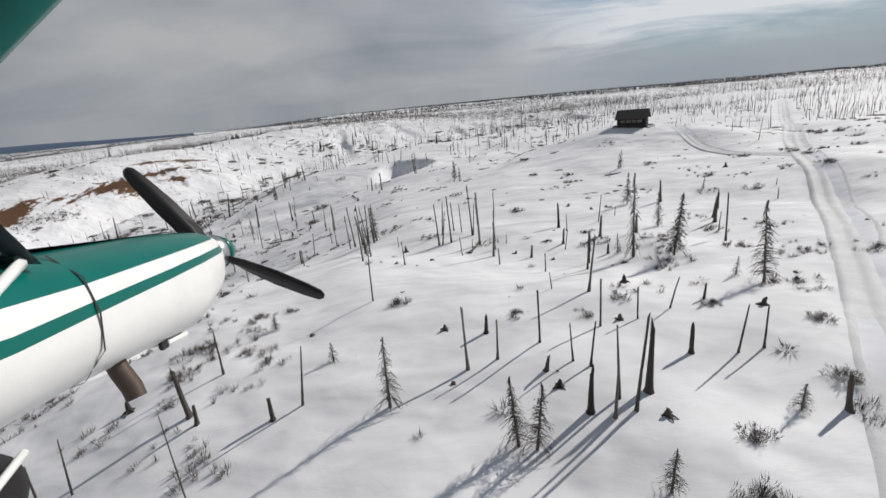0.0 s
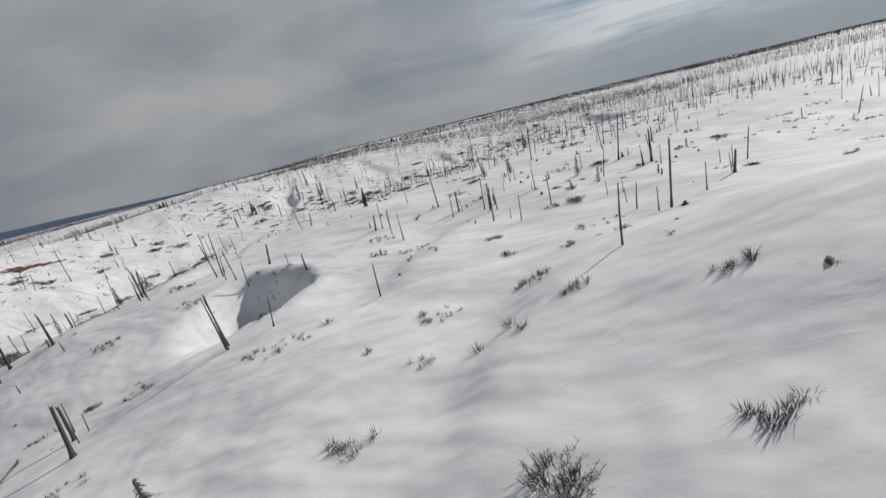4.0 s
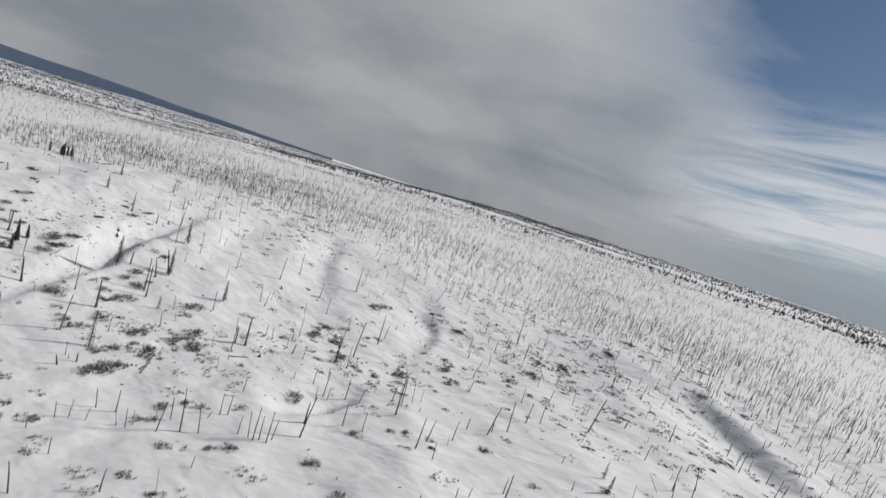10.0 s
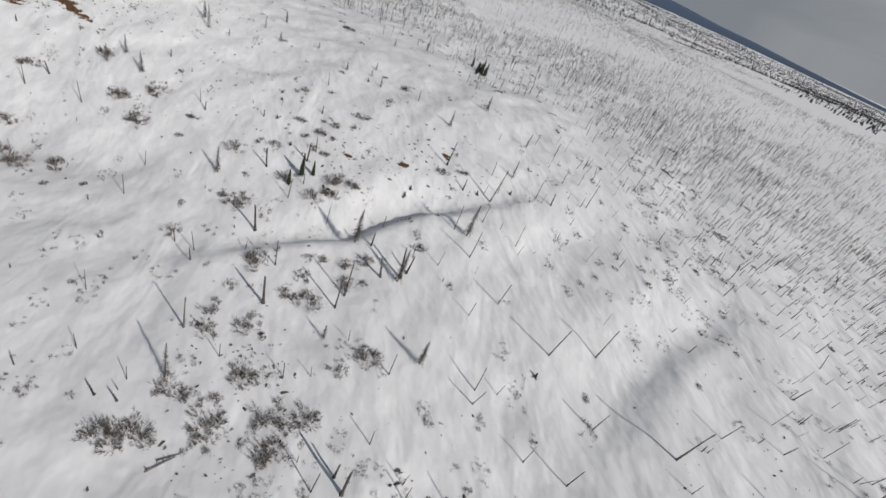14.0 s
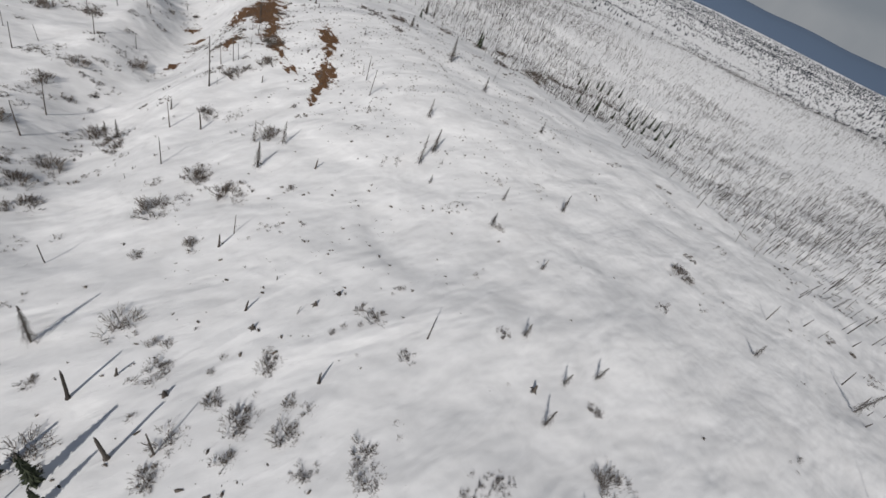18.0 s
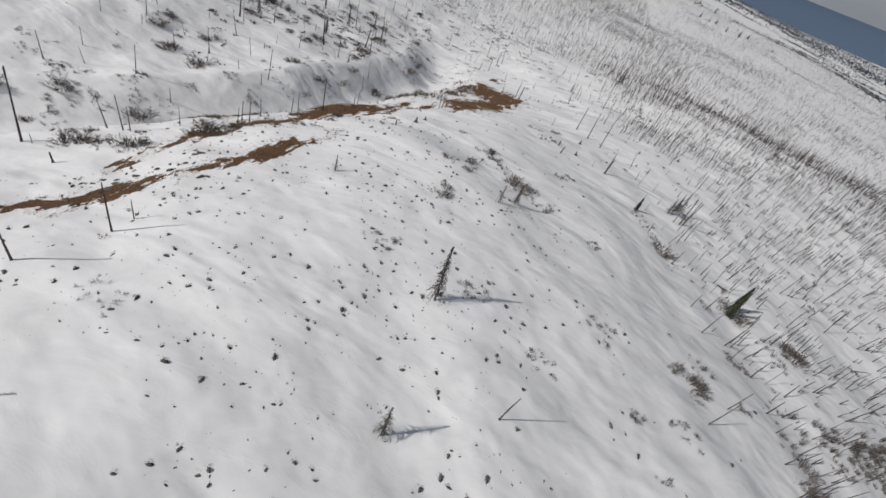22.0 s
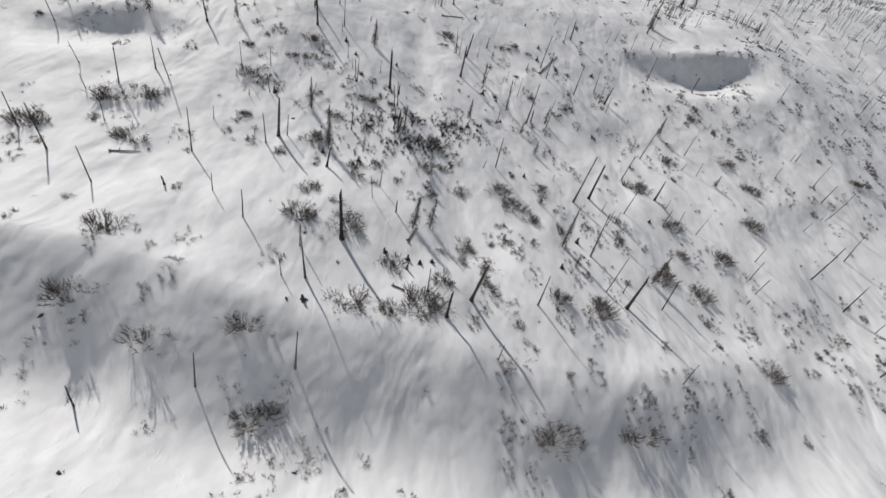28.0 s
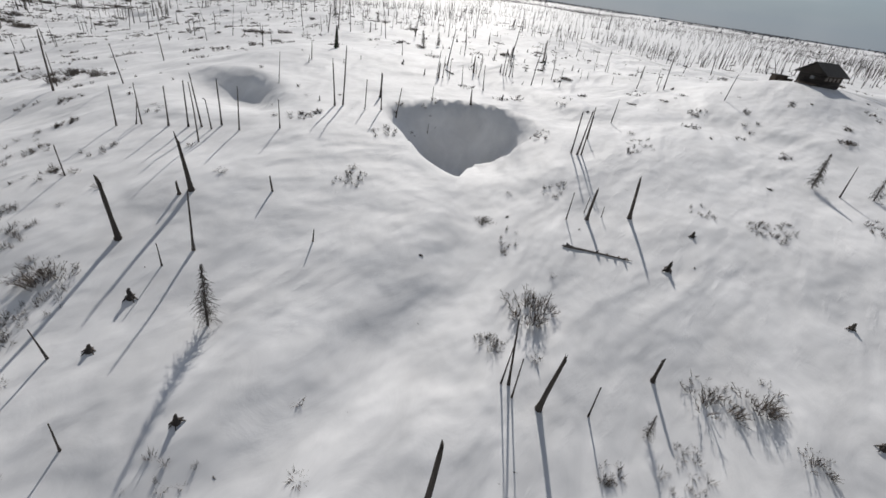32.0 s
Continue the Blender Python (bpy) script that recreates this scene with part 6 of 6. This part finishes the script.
SLABS = [(-135.3, 210.6, 5, 6), (-127.2, 231.1, 4, 5), (-141.1, 242.2, 4, 5), (-134, 216, 8, 8), (-144, 238, 5, 9), (-28, 302, 7, 7), (-88, 316, 7, 8), (-92, 333, 7, 8), (54, 385, 10, 8), (80, 412, 7, 6), (62, 389, 6, 6), (112, 452, 14, 8), (-12, 324, 7, 6)]
x, y = sow(26000, -175, 80, 170, 400, rng, lambda x, y: 0.55 * sum(np.exp(-((x - a) / c) ** 2 - ((y - b) / d) ** 2) for a, b, c, d in SLABS) * np.clip(0.4 + lumps(x, y, 4), 0, 1))
for k in range(2):
    q = np.arange(len(x)) % 2 == k
    tagged(scattered("dark_rubble", clod(226 + k), x[q], y[q], rng.uniform(0.18, 0.55, q.sum()), rng.uniform(0.12, 0.35, q.sum()), rng, TUFT), "dark clods and charred wood lying bare of snow", "rubble", kind="stuff")

# ---- distance ----


def cones(name, X, Y, Hh, Wd, mat):
    Z = height(X, Y) - 0.5
    n, k = len(X), 4
    ang = np.arange(k) * 2 * np.pi / k
    ring = np.stack([X[:, None] + Wd[:, None] * np.cos(ang), Y[:, None] + Wd[:, None] * np.sin(ang), np.repeat(Z[:, None], k, 1)], -1)
    tip = np.stack([X, Y, Z + Hh], -1)[:, None]
    V = np.concatenate([ring, tip], 1).reshape(-1, 3)
    F = (np.arange(n)[:, None, None] * 5 + np.array([[i, (i + 1) % 4, 4] for i in range(4)])[None]).reshape(-1, 3)
    return joined(name, V, F, mat)


a, d = rng.uniform(0, 2 * np.pi, 60000), 900 + 3300 * rng.uniform(0, 1, 60000) ** 0.7
x, y = d * np.sin(a), 200 + d * np.cos(a)
belt = lumps(x * 0.5, y, 260) * 0.6 + lumps(x, y, 120) * 0.35 + 0.85 * ease((d - 1400) / 1900) - 0.12 + 0.35 * ease((-x - 900) / 900) + 0.45 * ease((y - 1150) / 250)
q = belt > rng.uniform(0.1, 0.5, len(x))
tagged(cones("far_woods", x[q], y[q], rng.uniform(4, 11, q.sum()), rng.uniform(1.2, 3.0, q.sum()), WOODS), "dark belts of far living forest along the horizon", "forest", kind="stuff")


a, d = radians(180) + radians(185) * rng.uniform(0, 1, 130000), 1250 + 2900 * rng.uniform(0, 1, 130000)
x, y = d * np.sin(a), 200 + d * np.cos(a)
q = lumps(a * 700, d, 110) * 0.9 + lumps(x, y, 60) * 0.2 - 0.15 + 1.3 * ease((d - 2200) / 600) > rng.uniform(0.1, 0.6, len(x))
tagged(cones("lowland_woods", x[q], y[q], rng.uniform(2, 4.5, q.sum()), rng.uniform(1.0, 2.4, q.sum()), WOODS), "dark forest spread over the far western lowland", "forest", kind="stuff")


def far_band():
    """Lowland and hills along the western horizon, with distance haze coloured in as blue."""
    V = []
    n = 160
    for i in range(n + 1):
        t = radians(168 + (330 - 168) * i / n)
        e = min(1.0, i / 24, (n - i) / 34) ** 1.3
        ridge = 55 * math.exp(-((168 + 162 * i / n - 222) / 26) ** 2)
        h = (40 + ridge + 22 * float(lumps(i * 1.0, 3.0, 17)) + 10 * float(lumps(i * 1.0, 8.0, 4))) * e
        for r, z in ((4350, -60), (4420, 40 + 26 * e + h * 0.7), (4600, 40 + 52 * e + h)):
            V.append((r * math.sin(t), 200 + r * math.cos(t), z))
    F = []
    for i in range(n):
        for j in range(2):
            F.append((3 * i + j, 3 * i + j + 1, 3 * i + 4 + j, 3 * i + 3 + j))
    return tagged(new("backdrop", raw("backdrop", V, F, HILLS, True)), "far lowland along the horizon, haze put into its blue colour", "horizon", kind="structure")


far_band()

# ---- cabin ----


def block(lo, hi, mat, name, bevel=0.015):
    bm = bmesh.new()
    bmesh.ops.create_cube(bm, size=1)
    for v in bm.verts:
        v.co = [(lo[i] + hi[i]) / 2 + v.co[i] * (hi[i] - lo[i]) for i in range(3)]
    if bevel:
        bmesh.ops.bevel(bm, geom=bm.edges[:], offset=bevel, segments=1, affect="EDGES")
    me = bpy.data.meshes.new(name)
    bm.to_mesh(me)
    bm.free()
    me.materials.append(mat)
    return me


GLASS, gn, gb = material("window_glass", 0.08)
gb.inputs["Base Color"].default_value = (0.09, 0.10, 0.11, 1)
gb.inputs["Specular IOR Level"].default_value = 0.8


def log_wall(name, x0, x1, y, z0, z1, holes, axis_y=False):
    """A wall of stacked round logs with openings; runs along x (or along y)."""
    V, F = [], []
    n = max(1, round((z1 - z0) / 0.22))
    step = (z1 - z0) / n
    for i in range(n):
        z = z0 + (i + 0.5) * step
        cuts = [x0]
        for a, b, lo, hi in holes:
            if lo < z < hi:
                cuts += [a, b]
        cuts.append(x1)
        for a, b in zip(cuts[::2], cuts[1::2]):
            ext = 0.0
            p, q = ((a - ext, y, z), (b + ext, y, z)) if not axis_y else ((y, a - ext, z), (y, b + ext, z))
            tube(V, F, [p, q], [step * 0.56, step * 0.56], 8)
            F.append(tuple(reversed([len(V) - 16 + s for s in range(8)])))
    return raw(name, V, F, LOGS, True)


def gable(name, x, half, z0, z1, thick):
    V = [(x - thick / 2, -half, z0), (x - thick / 2, half, z0), (x - thick / 2, 0, z1), (x + thick / 2, -half, z0), (x + thick / 2, half, z0), (x + thick / 2, 0, z1)]
    return raw(name, V, [(0, 2, 1), (3, 4, 5), (0, 1, 4, 3), (1, 2, 5, 4), (2, 0, 3, 5)], LOGS)


def roof_slope(name, x0, x1, side, half, eave, ridge, thick):
    V = []
    for x in (x0, x1):
        for yy, zz in ((0.0, ridge), (side * half, eave)):
            V += [(x, yy, zz), (x, yy, zz - thick)]
    return raw(name, V, [(0, 2, 6, 4), (1, 5, 7, 3), (0, 4, 5, 1), (2, 3, 7, 6), (0, 1, 3, 2), (4, 6, 7, 5)], ROOFING)


def build_cabin():
    cabin = tagged(new("cabin"), "dark log cabin with wide eaves and shuttered windows on snow", "cabin")
    L, Wd, z0, z1 = 3.6, 2.5, 0.35, 2.45
    holes = [(-2.75 + 1.45 * k, -1.6 + 1.45 * k, 1.15, 1.85) for k in range(4)]
    part("wall", log_wall("front_wall", -L, L, -Wd, z0, z1, holes), cabin)
    part("wall", log_wall("back_wall", -L, L, Wd, z0, z1, [(0.6, 1.5, z0, 2.2)]), cabin)
    side_holes = [(-0.9, 0.1, 1.1, 1.9)]
    for x in (-L, L):
        part("wall", log_wall("side_wall", -Wd, Wd, x, z0, z1, side_holes, True), cabin)
        part("gable", gable("gable", x, Wd, z1, 4.35, 0.18), cabin)
        w = part("window", block((x - 0.05, -0.95, 1.02), (x + 0.05, 0.15, 1.08), TRIM, "window_sill"), cabin)
        part("pane", block((x - 0.02, -0.88, 1.1), (x + 0.02, 0.08, 1.88), GLASS, "pane", 0), w)
    for a, b, lo, hi in holes:
        w = part("window", block((a - 0.06, -Wd - 0.17, lo - 0.07), (b + 0.06, -Wd - 0.09, lo), TRIM, "window_sill"), cabin)
        part("frame", block((a - 0.07, -Wd - 0.17, hi), (b + 0.07, -Wd - 0.09, hi + 0.07), TRIM, "window_head"), w)
        for x in (a - 0.05, b + 0.05):
            part("frame", block((x - 0.035, -Wd - 0.16, lo), (x + 0.035, -Wd - 0.09, hi), TRIM, "window_side"), w)
        part("pane", block((a, -Wd - 0.04, lo), (b, -Wd, hi), SHUTTER, "pane", 0), w)
    part("door", block((0.6, Wd - 0.05, z0), (1.5, Wd + 0.03, 2.2), TRIM, "door"), cabin)
    for s in (-1, 1):
        part("roof", roof_slope("roof", -L - 0.62, L + 0.62, s, Wd + 1.0, 2.28, 4.55, 0.14), cabin)
        part("fascia", block((-L - 0.64, s * (Wd + 1.0) - 0.03, 2.06), (L + 0.64, s * (Wd + 1.0) + 0.03, 2.26), TRIM, "fascia"), cabin)
    part("chimney", block((1.2, 0.5, 3.6), (1.42, 0.72, 5.0), ROOFING, "chimney"), cabin)
    part("foundation", block((-L, -Wd, -0.8), (L, Wd, z0), LOGS, "foundation"), cabin)
    for s in (-1, 1):
        deck = part("deck", block((s * L if s > 0 else -L - 1.5, -1.9, 0.12), (L + 1.5 if s > 0 else -L, 1.9, 0.3), TRIM, "deck"), cabin)
        for y in (-1.8, 1.8):
            part("post", block((s * (L + 1.35) - 0.07, y - 0.07, -0.8), (s * (L + 1.35) + 0.07, y + 0.07, 0.12), TRIM, "post"), deck)
    for i in range(2):
        part("step", block((0.5, Wd + 0.05 + 0.3 * i, 0.02 - 0.1 * i), (1.6, Wd + 0.35 + 0.3 * i, 0.2 - 0.12 * i), TRIM, "step"), cabin)
    return cabin


CX, CY = 44.8, 109.6
cabin = build_cabin()
cabin.matrix_world = pose(CX, CY, float(height(CX, CY)) + 0.05, 0, 0, -31.0) @ Matrix.Scale(0.85, 4)
shed = tagged(new("shed"), "small flat-roofed grey wooden shed on snow beside the cabin", "shed")
for lo, hi in (((-1.5, -1.0, -0.4), (1.5, -0.9, 1.9)), ((-1.5, 0.9, -0.4), (1.5, 1.0, 1.9)), ((-1.5, -0.9, -0.4), (-1.4, 0.9, 1.9)), ((1.4, -0.9, -0.4), (1.5, 0.9, 1.9))):
    part("wall", block(lo, hi, TRIM, "shed_wall"), shed)
part("roof", block((-1.75, -1.25, 1.9), (1.75, 1.25, 2.04), ROOFING, "shed_roof"), shed)
shed.matrix_world = pose(48.5, 115.8, float(height(48.5, 115.8)) + 0.1, 0, 0, -52.0) @ Matrix.Scale(0.8, 4)
crate = tagged(new("storage_box"), "small dark wooden storage box on snow beside the shed", "box")
part("body", block((-0.5, -0.4, -0.2), (0.5, 0.4, 0.75), LOGS, "box_body"), crate)
part("lid", block((-0.56, -0.46, 0.754), (0.56, 0.46, 0.84), ROOFING, "box_lid"), crate)
crate.matrix_world = pose(47.7, 114.0, float(height(47.7, 114.0)) + 0.05, 0, 0, -40.0)


# ---- fallen trunks ----


def log_mesh(name, seed, knots):
    """A fallen trunk one metre long along x, with a few broken limbs."""
    r = np.random.default_rng(seed)
    V, F = [], []
    pts = [(t, r.normal(0, 0.008), r.normal(0, 0.004)) for t in (0.0, 0.03, 0.2, 0.45, 0.7, 0.9, 1.0)]
    tube(V, F, pts, [0.20, 0.15, 0.13, 0.115, 0.09, 0.06, 0.03], 7)
    for k in range(knots):
        t, a, l = r.uniform(0.3, 0.95), r.uniform(0.2, 2.9), r.uniform(0.15, 0.6)
        tube(V, F, [(t, 0, 0), (t + 0.02, math.cos(a) * l, math.sin(a) * l)], [0.03, 0.008], 3)
    for k in range(4):
        a = r.uniform(0, 6.28)
        tube(V, F, [(0.02, 0, 0), (-0.03, math.cos(a) * 0.4, math.sin(a) * 0.4)], [0.06, 0.015], 4)
    return raw(name, V, F, GREY, True)


log_kinds = [log_mesh("log", 300 + k, 3 + 3 * k) for k in range(4)]
FALLEN = [(27.5, 77.6, 30.1, 77.6), (-21.6, 292.4, -23.2, 295.2), (-28.0, 125.7, -25.7, 119.9), (-43.6, 100.8, -34.4, 94.6), (-100.3, 172.5, -99.1, 169.2), (-109.2, 132.3, -106.2, 131.0), (-117.5, 133.9, -118.1, 132.4), (-15.3, 309.2, -12.3, 312.0), (-22.8, 293.2, -23.6, 295.7), (8.5, 167.1, 9.1, 169.5), (67.3, 192.3, 66.3, 189.2), (1.6, 46.6, 3.3, 50.3)]
for k, (x0, y0, x1, y1) in enumerate(FALLEN):
    p, q = Vector((x0, y0, float(height(x0, y0)) + 0.08)), Vector((x1, y1, float(height(x1, y1)) + 0.10))
    d = q - p
    ob = new("fallen_log", log_kinds[k % 4])
    turn = Matrix((d.normalized(), Vector((0, 0, 1)).cross(d).normalized(), d.normalized().cross(Vector((0, 0, 1)).cross(d).normalized()))).transposed().to_4x4()
    ob.matrix_world = Matrix.Translation(p) @ turn @ Matrix.Diagonal((d.length, 0.85 + 0.2 * (k % 2), 0.85, 1))
    tagged(ob, "fallen grey burned tree trunk lying on snow", "log", "fallen logs")

# ---- the light aircraft over the southern slope ----
TEAL = flat("teal_paint", (0.0, 0.115, 0.095), 0.28)
WHITE = flat("white_paint", (0.72, 0.72, 0.70), 0.30)
BLACK = flat("black_rubber", (0.018, 0.017, 0.017), 0.7)
BLADE = flat("dark_blade_paint", (0.022, 0.020, 0.020), 0.45)
BROWN = flat("glare_shield_paint", (0.05, 0.042, 0.04), 0.8)
RUST = flat("heat_stained_steel", (0.10, 0.075, 0.062), 0.55, 0.6)
METAL = flat("bare_metal", (0.45, 0.45, 0.46), 0.35, 1.0)
craft = tagged(new("aircraft"), "small teal and white single-engine propeller aircraft in flight", "aircraft")
# stations behind the propeller: x, half width, belly, crown
HULL = [(-0.16, 0.10, -0.12, 0.08), (-0.24, 0.20, -0.18, 0.14), (-0.42, 0.285, -0.29, 0.175), (-0.75, 0.345, -0.42, 0.19), (-1.1, 0.375, -0.42, 0.185), (-1.64, 0.40, -0.42, 0.17),
        (-2.0, 0.43, -0.44, 0.17), (-2.6, 0.46, -0.46, 0.16), (-3.6, 0.46, -0.45, 0.15), (-5.0, 0.32, -0.34, 0.13), (-6.6, 0.14, -0.16, 0.12), (-7.4, 0.05, -0.02, 0.10)]


def band(name, mat, rows, hi, lo, sides=(-1, 1)):
    """One painted strip of the hull between two heights; None means the crown or the belly."""
    V, F, k = [], [], 7
    for side in sides:
        base = len(V)
        for x, w, zb, zt in rows:
            a = zt if hi is None else min(max(hi(x), zb), zt)
            b = zb if lo is None else max(min(lo(x), zt), zb)
            for i in range(k):
                z = a + (b - a) * (1 - math.cos(math.pi * i / (k - 1))) / 2
                u = (z - (zb + zt) / 2) / ((zt - zb) / 2)
                V.append((x, side * w * max(0.0, 1 - abs(u) ** 2.6) ** (1 / 2.6), z))
        for j in range(len(rows) - 1):
            for i in range(k - 1):
                f = (base + j * k + i, base + j * k + i + 1, base + (j + 1) * k + i + 1, base + (j + 1) * k + i)
                F.append(f if side > 0 else f[::-1])
    return raw(name, V, F, mat, True)


b1 = lambda x: 0.080 + 0.082 * (x + 0.6)
b2 = lambda x: 0.020 + 0.095 * (x + 0.6)
b3 = lambda x: -0.025 + 0.10 * (x + 0.6)
nose, cabin_rows = HULL[:6], HULL[5:]
for rows, word in ((nose, "cowling"), (cabin_rows, "fuselage")):
    f1, f2, f3 = (b1, b2, b3) if word == "cowling" else (lambda x: max(b1(x), -0.02), lambda x: max(b2(x), -0.12), lambda x: max(b3(x), -0.2))
    body = part(word, band(word, TEAL, rows, None, f1), craft, "teal painted metal")
    part("band", band("white_band", WHITE, rows, f1, f2), body, "white stripe")
    part("stripe", band("teal_stripe", TEAL, rows, f2, f3), body, "teal stripe")
    part("belly", band("belly", WHITE, rows, f3, None), body, "white painted metal")


def turned(name, rows, mat, n=20, closed=True):
    """A body turned about the x axis from pairs of x and radius."""
    V = [(x, r * math.cos(6.2832 * i / n), r * math.sin(6.2832 * i / n)) for x, r in rows for i in range(n)]
    F = [(j * n + i, j * n + (i + 1) % n, (j + 1) * n + (i + 1) % n, (j + 1) * n + i) for j in range(len(rows) - 1) for i in range(n)]
    if closed:
        F += [tuple(range(n))[::-1], tuple((len(rows) - 1) * n + i for i in range(n))]
    return raw(name, V, F, mat, True)


propeller = part("propeller", turned("hub", [(-0.17, 0.10), (-0.05, 0.135), (0.02, 0.13)], METAL), craft)
part("spinner", turned("spinner", [(0.0, 0.135), (0.08, 0.12), (0.16, 0.09), (0.23, 0.05), (0.26, 0.008)], TEAL), propeller, "teal pointed spinner")
for deg in (57, 214, 314):
    V, F = [], []
    c, s = math.cos(radians(deg)), math.sin(radians(deg))
    for r, ch, tw, th in ((0.10, 0.05, 55, 0.03), (0.25, 0.075, 42, 0.022), (0.5, 0.075, 28, 0.014), (0.75, 0.06, 20, 0.009), (0.87, 0.045, 17, 0.006), (0.90, 0.02, 16, 0.004)):
        t = radians(tw)
        for du, dv in ((-1, 0), (0, 1), (1, 0), (0, -1)):
            u, v = du * ch, dv * th
            x, y = u * math.sin(t) + v * math.cos(t), u * math.cos(t) - v * math.sin(t)
            V.append((x, r * c - y * s, r * s + y * c))
    for j in range(5):
        F += [(4 * j + i, 4 * j + (i + 1) % 4, 4 * j + 4 + (i + 1) % 4, 4 * j + 4 + i) for i in range(4)]
    F.append((20, 21, 22, 23))
    part("blade", raw("blade", V, F, BLADE, True), propeller, "dark painted blade")
V, F = [], []
tube(V, F, [(-1.385, -0.185, -0.36), (-1.385, -0.20, -0.43), (-1.37, -0.222, -0.52), (-1.375, -0.235, -0.575)], [0.042, 0.044, 0.045, 0.043], 12, False)
tube(V, F, [(-1.375, -0.235, -0.575), (-1.37, -0.222, -0.52), (-1.375, -0.21, -0.47)], [0.043, 0.036, 0.034], 12)
part("exhaust_pipe", raw("exhaust_pipe", V, F, RUST, True), craft, "brown heat-stained steel pipe")
part("cowl_flap", block((-1.02, -0.20, -0.43), (-0.84, -0.04, -0.405), WHITE, "cowl_flap", 0.005), craft)
part("flap_lever", block((-1.08, -0.20, -0.44), (-1.02, -0.18, -0.39), BLADE, "flap_lever", 0.004), craft)
part("glare_panel", raw("glare_panel", [(-0.5, -0.12, 0.185), (-0.5, 0.12, 0.185), (-1.6, 0.16, 0.180), (-1.6, -0.16, 0.180), (-0.5, 0, 0.2), (-1.6, 0, 0.19)], [(0, 4, 5, 3), (4, 1, 2, 5)], BROWN), craft, "dull anti-glare panel")
part("windshield", raw("windshield", [(-1.78, -0.38, 0.10), (-1.72, 0, 0.17), (-1.78, 0.38, 0.10), (-2.45, -0.40, 1.10), (-2.42, 0, 1.14), (-2.45, 0.40, 1.10)], [(0, 1, 4, 3), (1, 2, 5, 4)], GLASS, True), craft)
V, F = [], []
tube(V, F, [(-2.02, -0.41, 0.02), (-1.95, -0.395, 0.06), (-1.82, -0.345, 0.115), (-1.77, -0.30, 0.145), (-1.80, -0.24, 0.175), (-1.90, -0.20, 0.21)], [0.02] * 6, 6)
part("windshield_frame", raw("windshield_frame", V, F, WHITE, True), craft, "white windshield frame with screws")
part("cabin_roof", block((-3.9, -0.44, 0.12), (-2.46, 0.44, 1.18), TEAL, "cabin_roof", 0.06), craft)
V, F = [], []
for y in (-5.2, -0.42, 0.42, 5.2):
    for u, v in ((0, 0.0), (0.10, 0.085), (0.5, 0.12), (1.2, 0.075), (1.6, 0.0), (1.2, -0.03), (0.5, -0.05), (0.10, -0.04)):
        V.append((-2.12 - u, y, 1.22 + v))
for j in range(3):
    F += [(8 * j + i, 8 * j + (i + 1) % 8, 8 * j + 8 + (i + 1) % 8, 8 * j + 8 + i) for i in range(8)]
F += [tuple(range(8))[::-1], tuple(range(24, 32))]
part("wing", raw("wing", V, F, TEAL), craft, "teal painted high wing")
for side in (-1, 1):
    V, F = [], []
    tube(V, F, [(-2.53, side * 0.44, 0.11), (-2.38, side * 0.985, 0.567), (-2.16, side * 1.76, 1.21)], [0.055, 0.06, 0.06], 8)
    part("strut", raw("strut", V, F, TEAL, True), craft, "teal faired wing strut")
    V, F = [], []
    tube(V, F, [(-2.30, side * 0.38, -0.36), (-2.29, side * 0.47, -0.45)], [0.045, 0.035], 6)
    leg = part("gear_leg", raw("gear_leg", V, F, WHITE, True), craft)
    V, F = [], []
    tube(V, F, [(-2.42, side * 0.67, -0.445), (-2.24, side * 0.62, -0.395)], [0.011, 0.011], 6)
    part("brace", raw("brace", V, F, WHITE, True), leg, "white tubular brace")
    rim = [(-0.05, 0.05), (-0.07, 0.08), (-0.05, 0.115), (0.0, 0.128), (0.05, 0.115), (0.07, 0.08), (0.05, 0.05)]
    wheel = part("wheel", turned("tyre", rim, BLACK), leg, "black rubber tyre")
    wheel.matrix_local = Matrix.Translation((-2.34, side * 0.54, -0.465)) @ Matrix.Rotation(radians(90), 4, "Z")
V = [(-6.3, 0.02, 0.1), (-7.5, 0.02, 0.1), (-7.6, 0.02, 1.1), (-7.1, 0.02, 1.15), (-6.3, -0.02, 0.1), (-7.5, -0.02, 0.1), (-7.6, -0.02, 1.1), (-7.1, -0.02, 1.15)]
BOX = [(0, 1, 2, 3), (7, 6, 5, 4), (0, 4, 5, 1), (1, 5, 6, 2), (2, 6, 7, 3), (3, 7, 4, 0)]
part("tail_fin", raw("tail_fin", V, BOX, TEAL), craft)
V = [(-6.5, -1.5, 0.12), (-7.4, -1.5, 0.12), (-7.4, 1.5, 0.12), (-6.5, 1.5, 0.12), (-6.5, -1.5, 0.08), (-7.4, -1.5, 0.08), (-7.4, 1.5, 0.08), (-6.5, 1.5, 0.08)]
part("tailplane", raw("tailplane", V, BOX, WHITE), craft)
craft.matrix_world = pose(-1.835, 3.202, 99.069, -7.34, 11.85, 89.8)
seam = [(-1.63, 0.410, -0.43, 0.18), (-1.642, 0.412, -0.432, 0.18)]
part("seam", band("seam", BLADE, seam, None, None), craft, "dark panel joint")
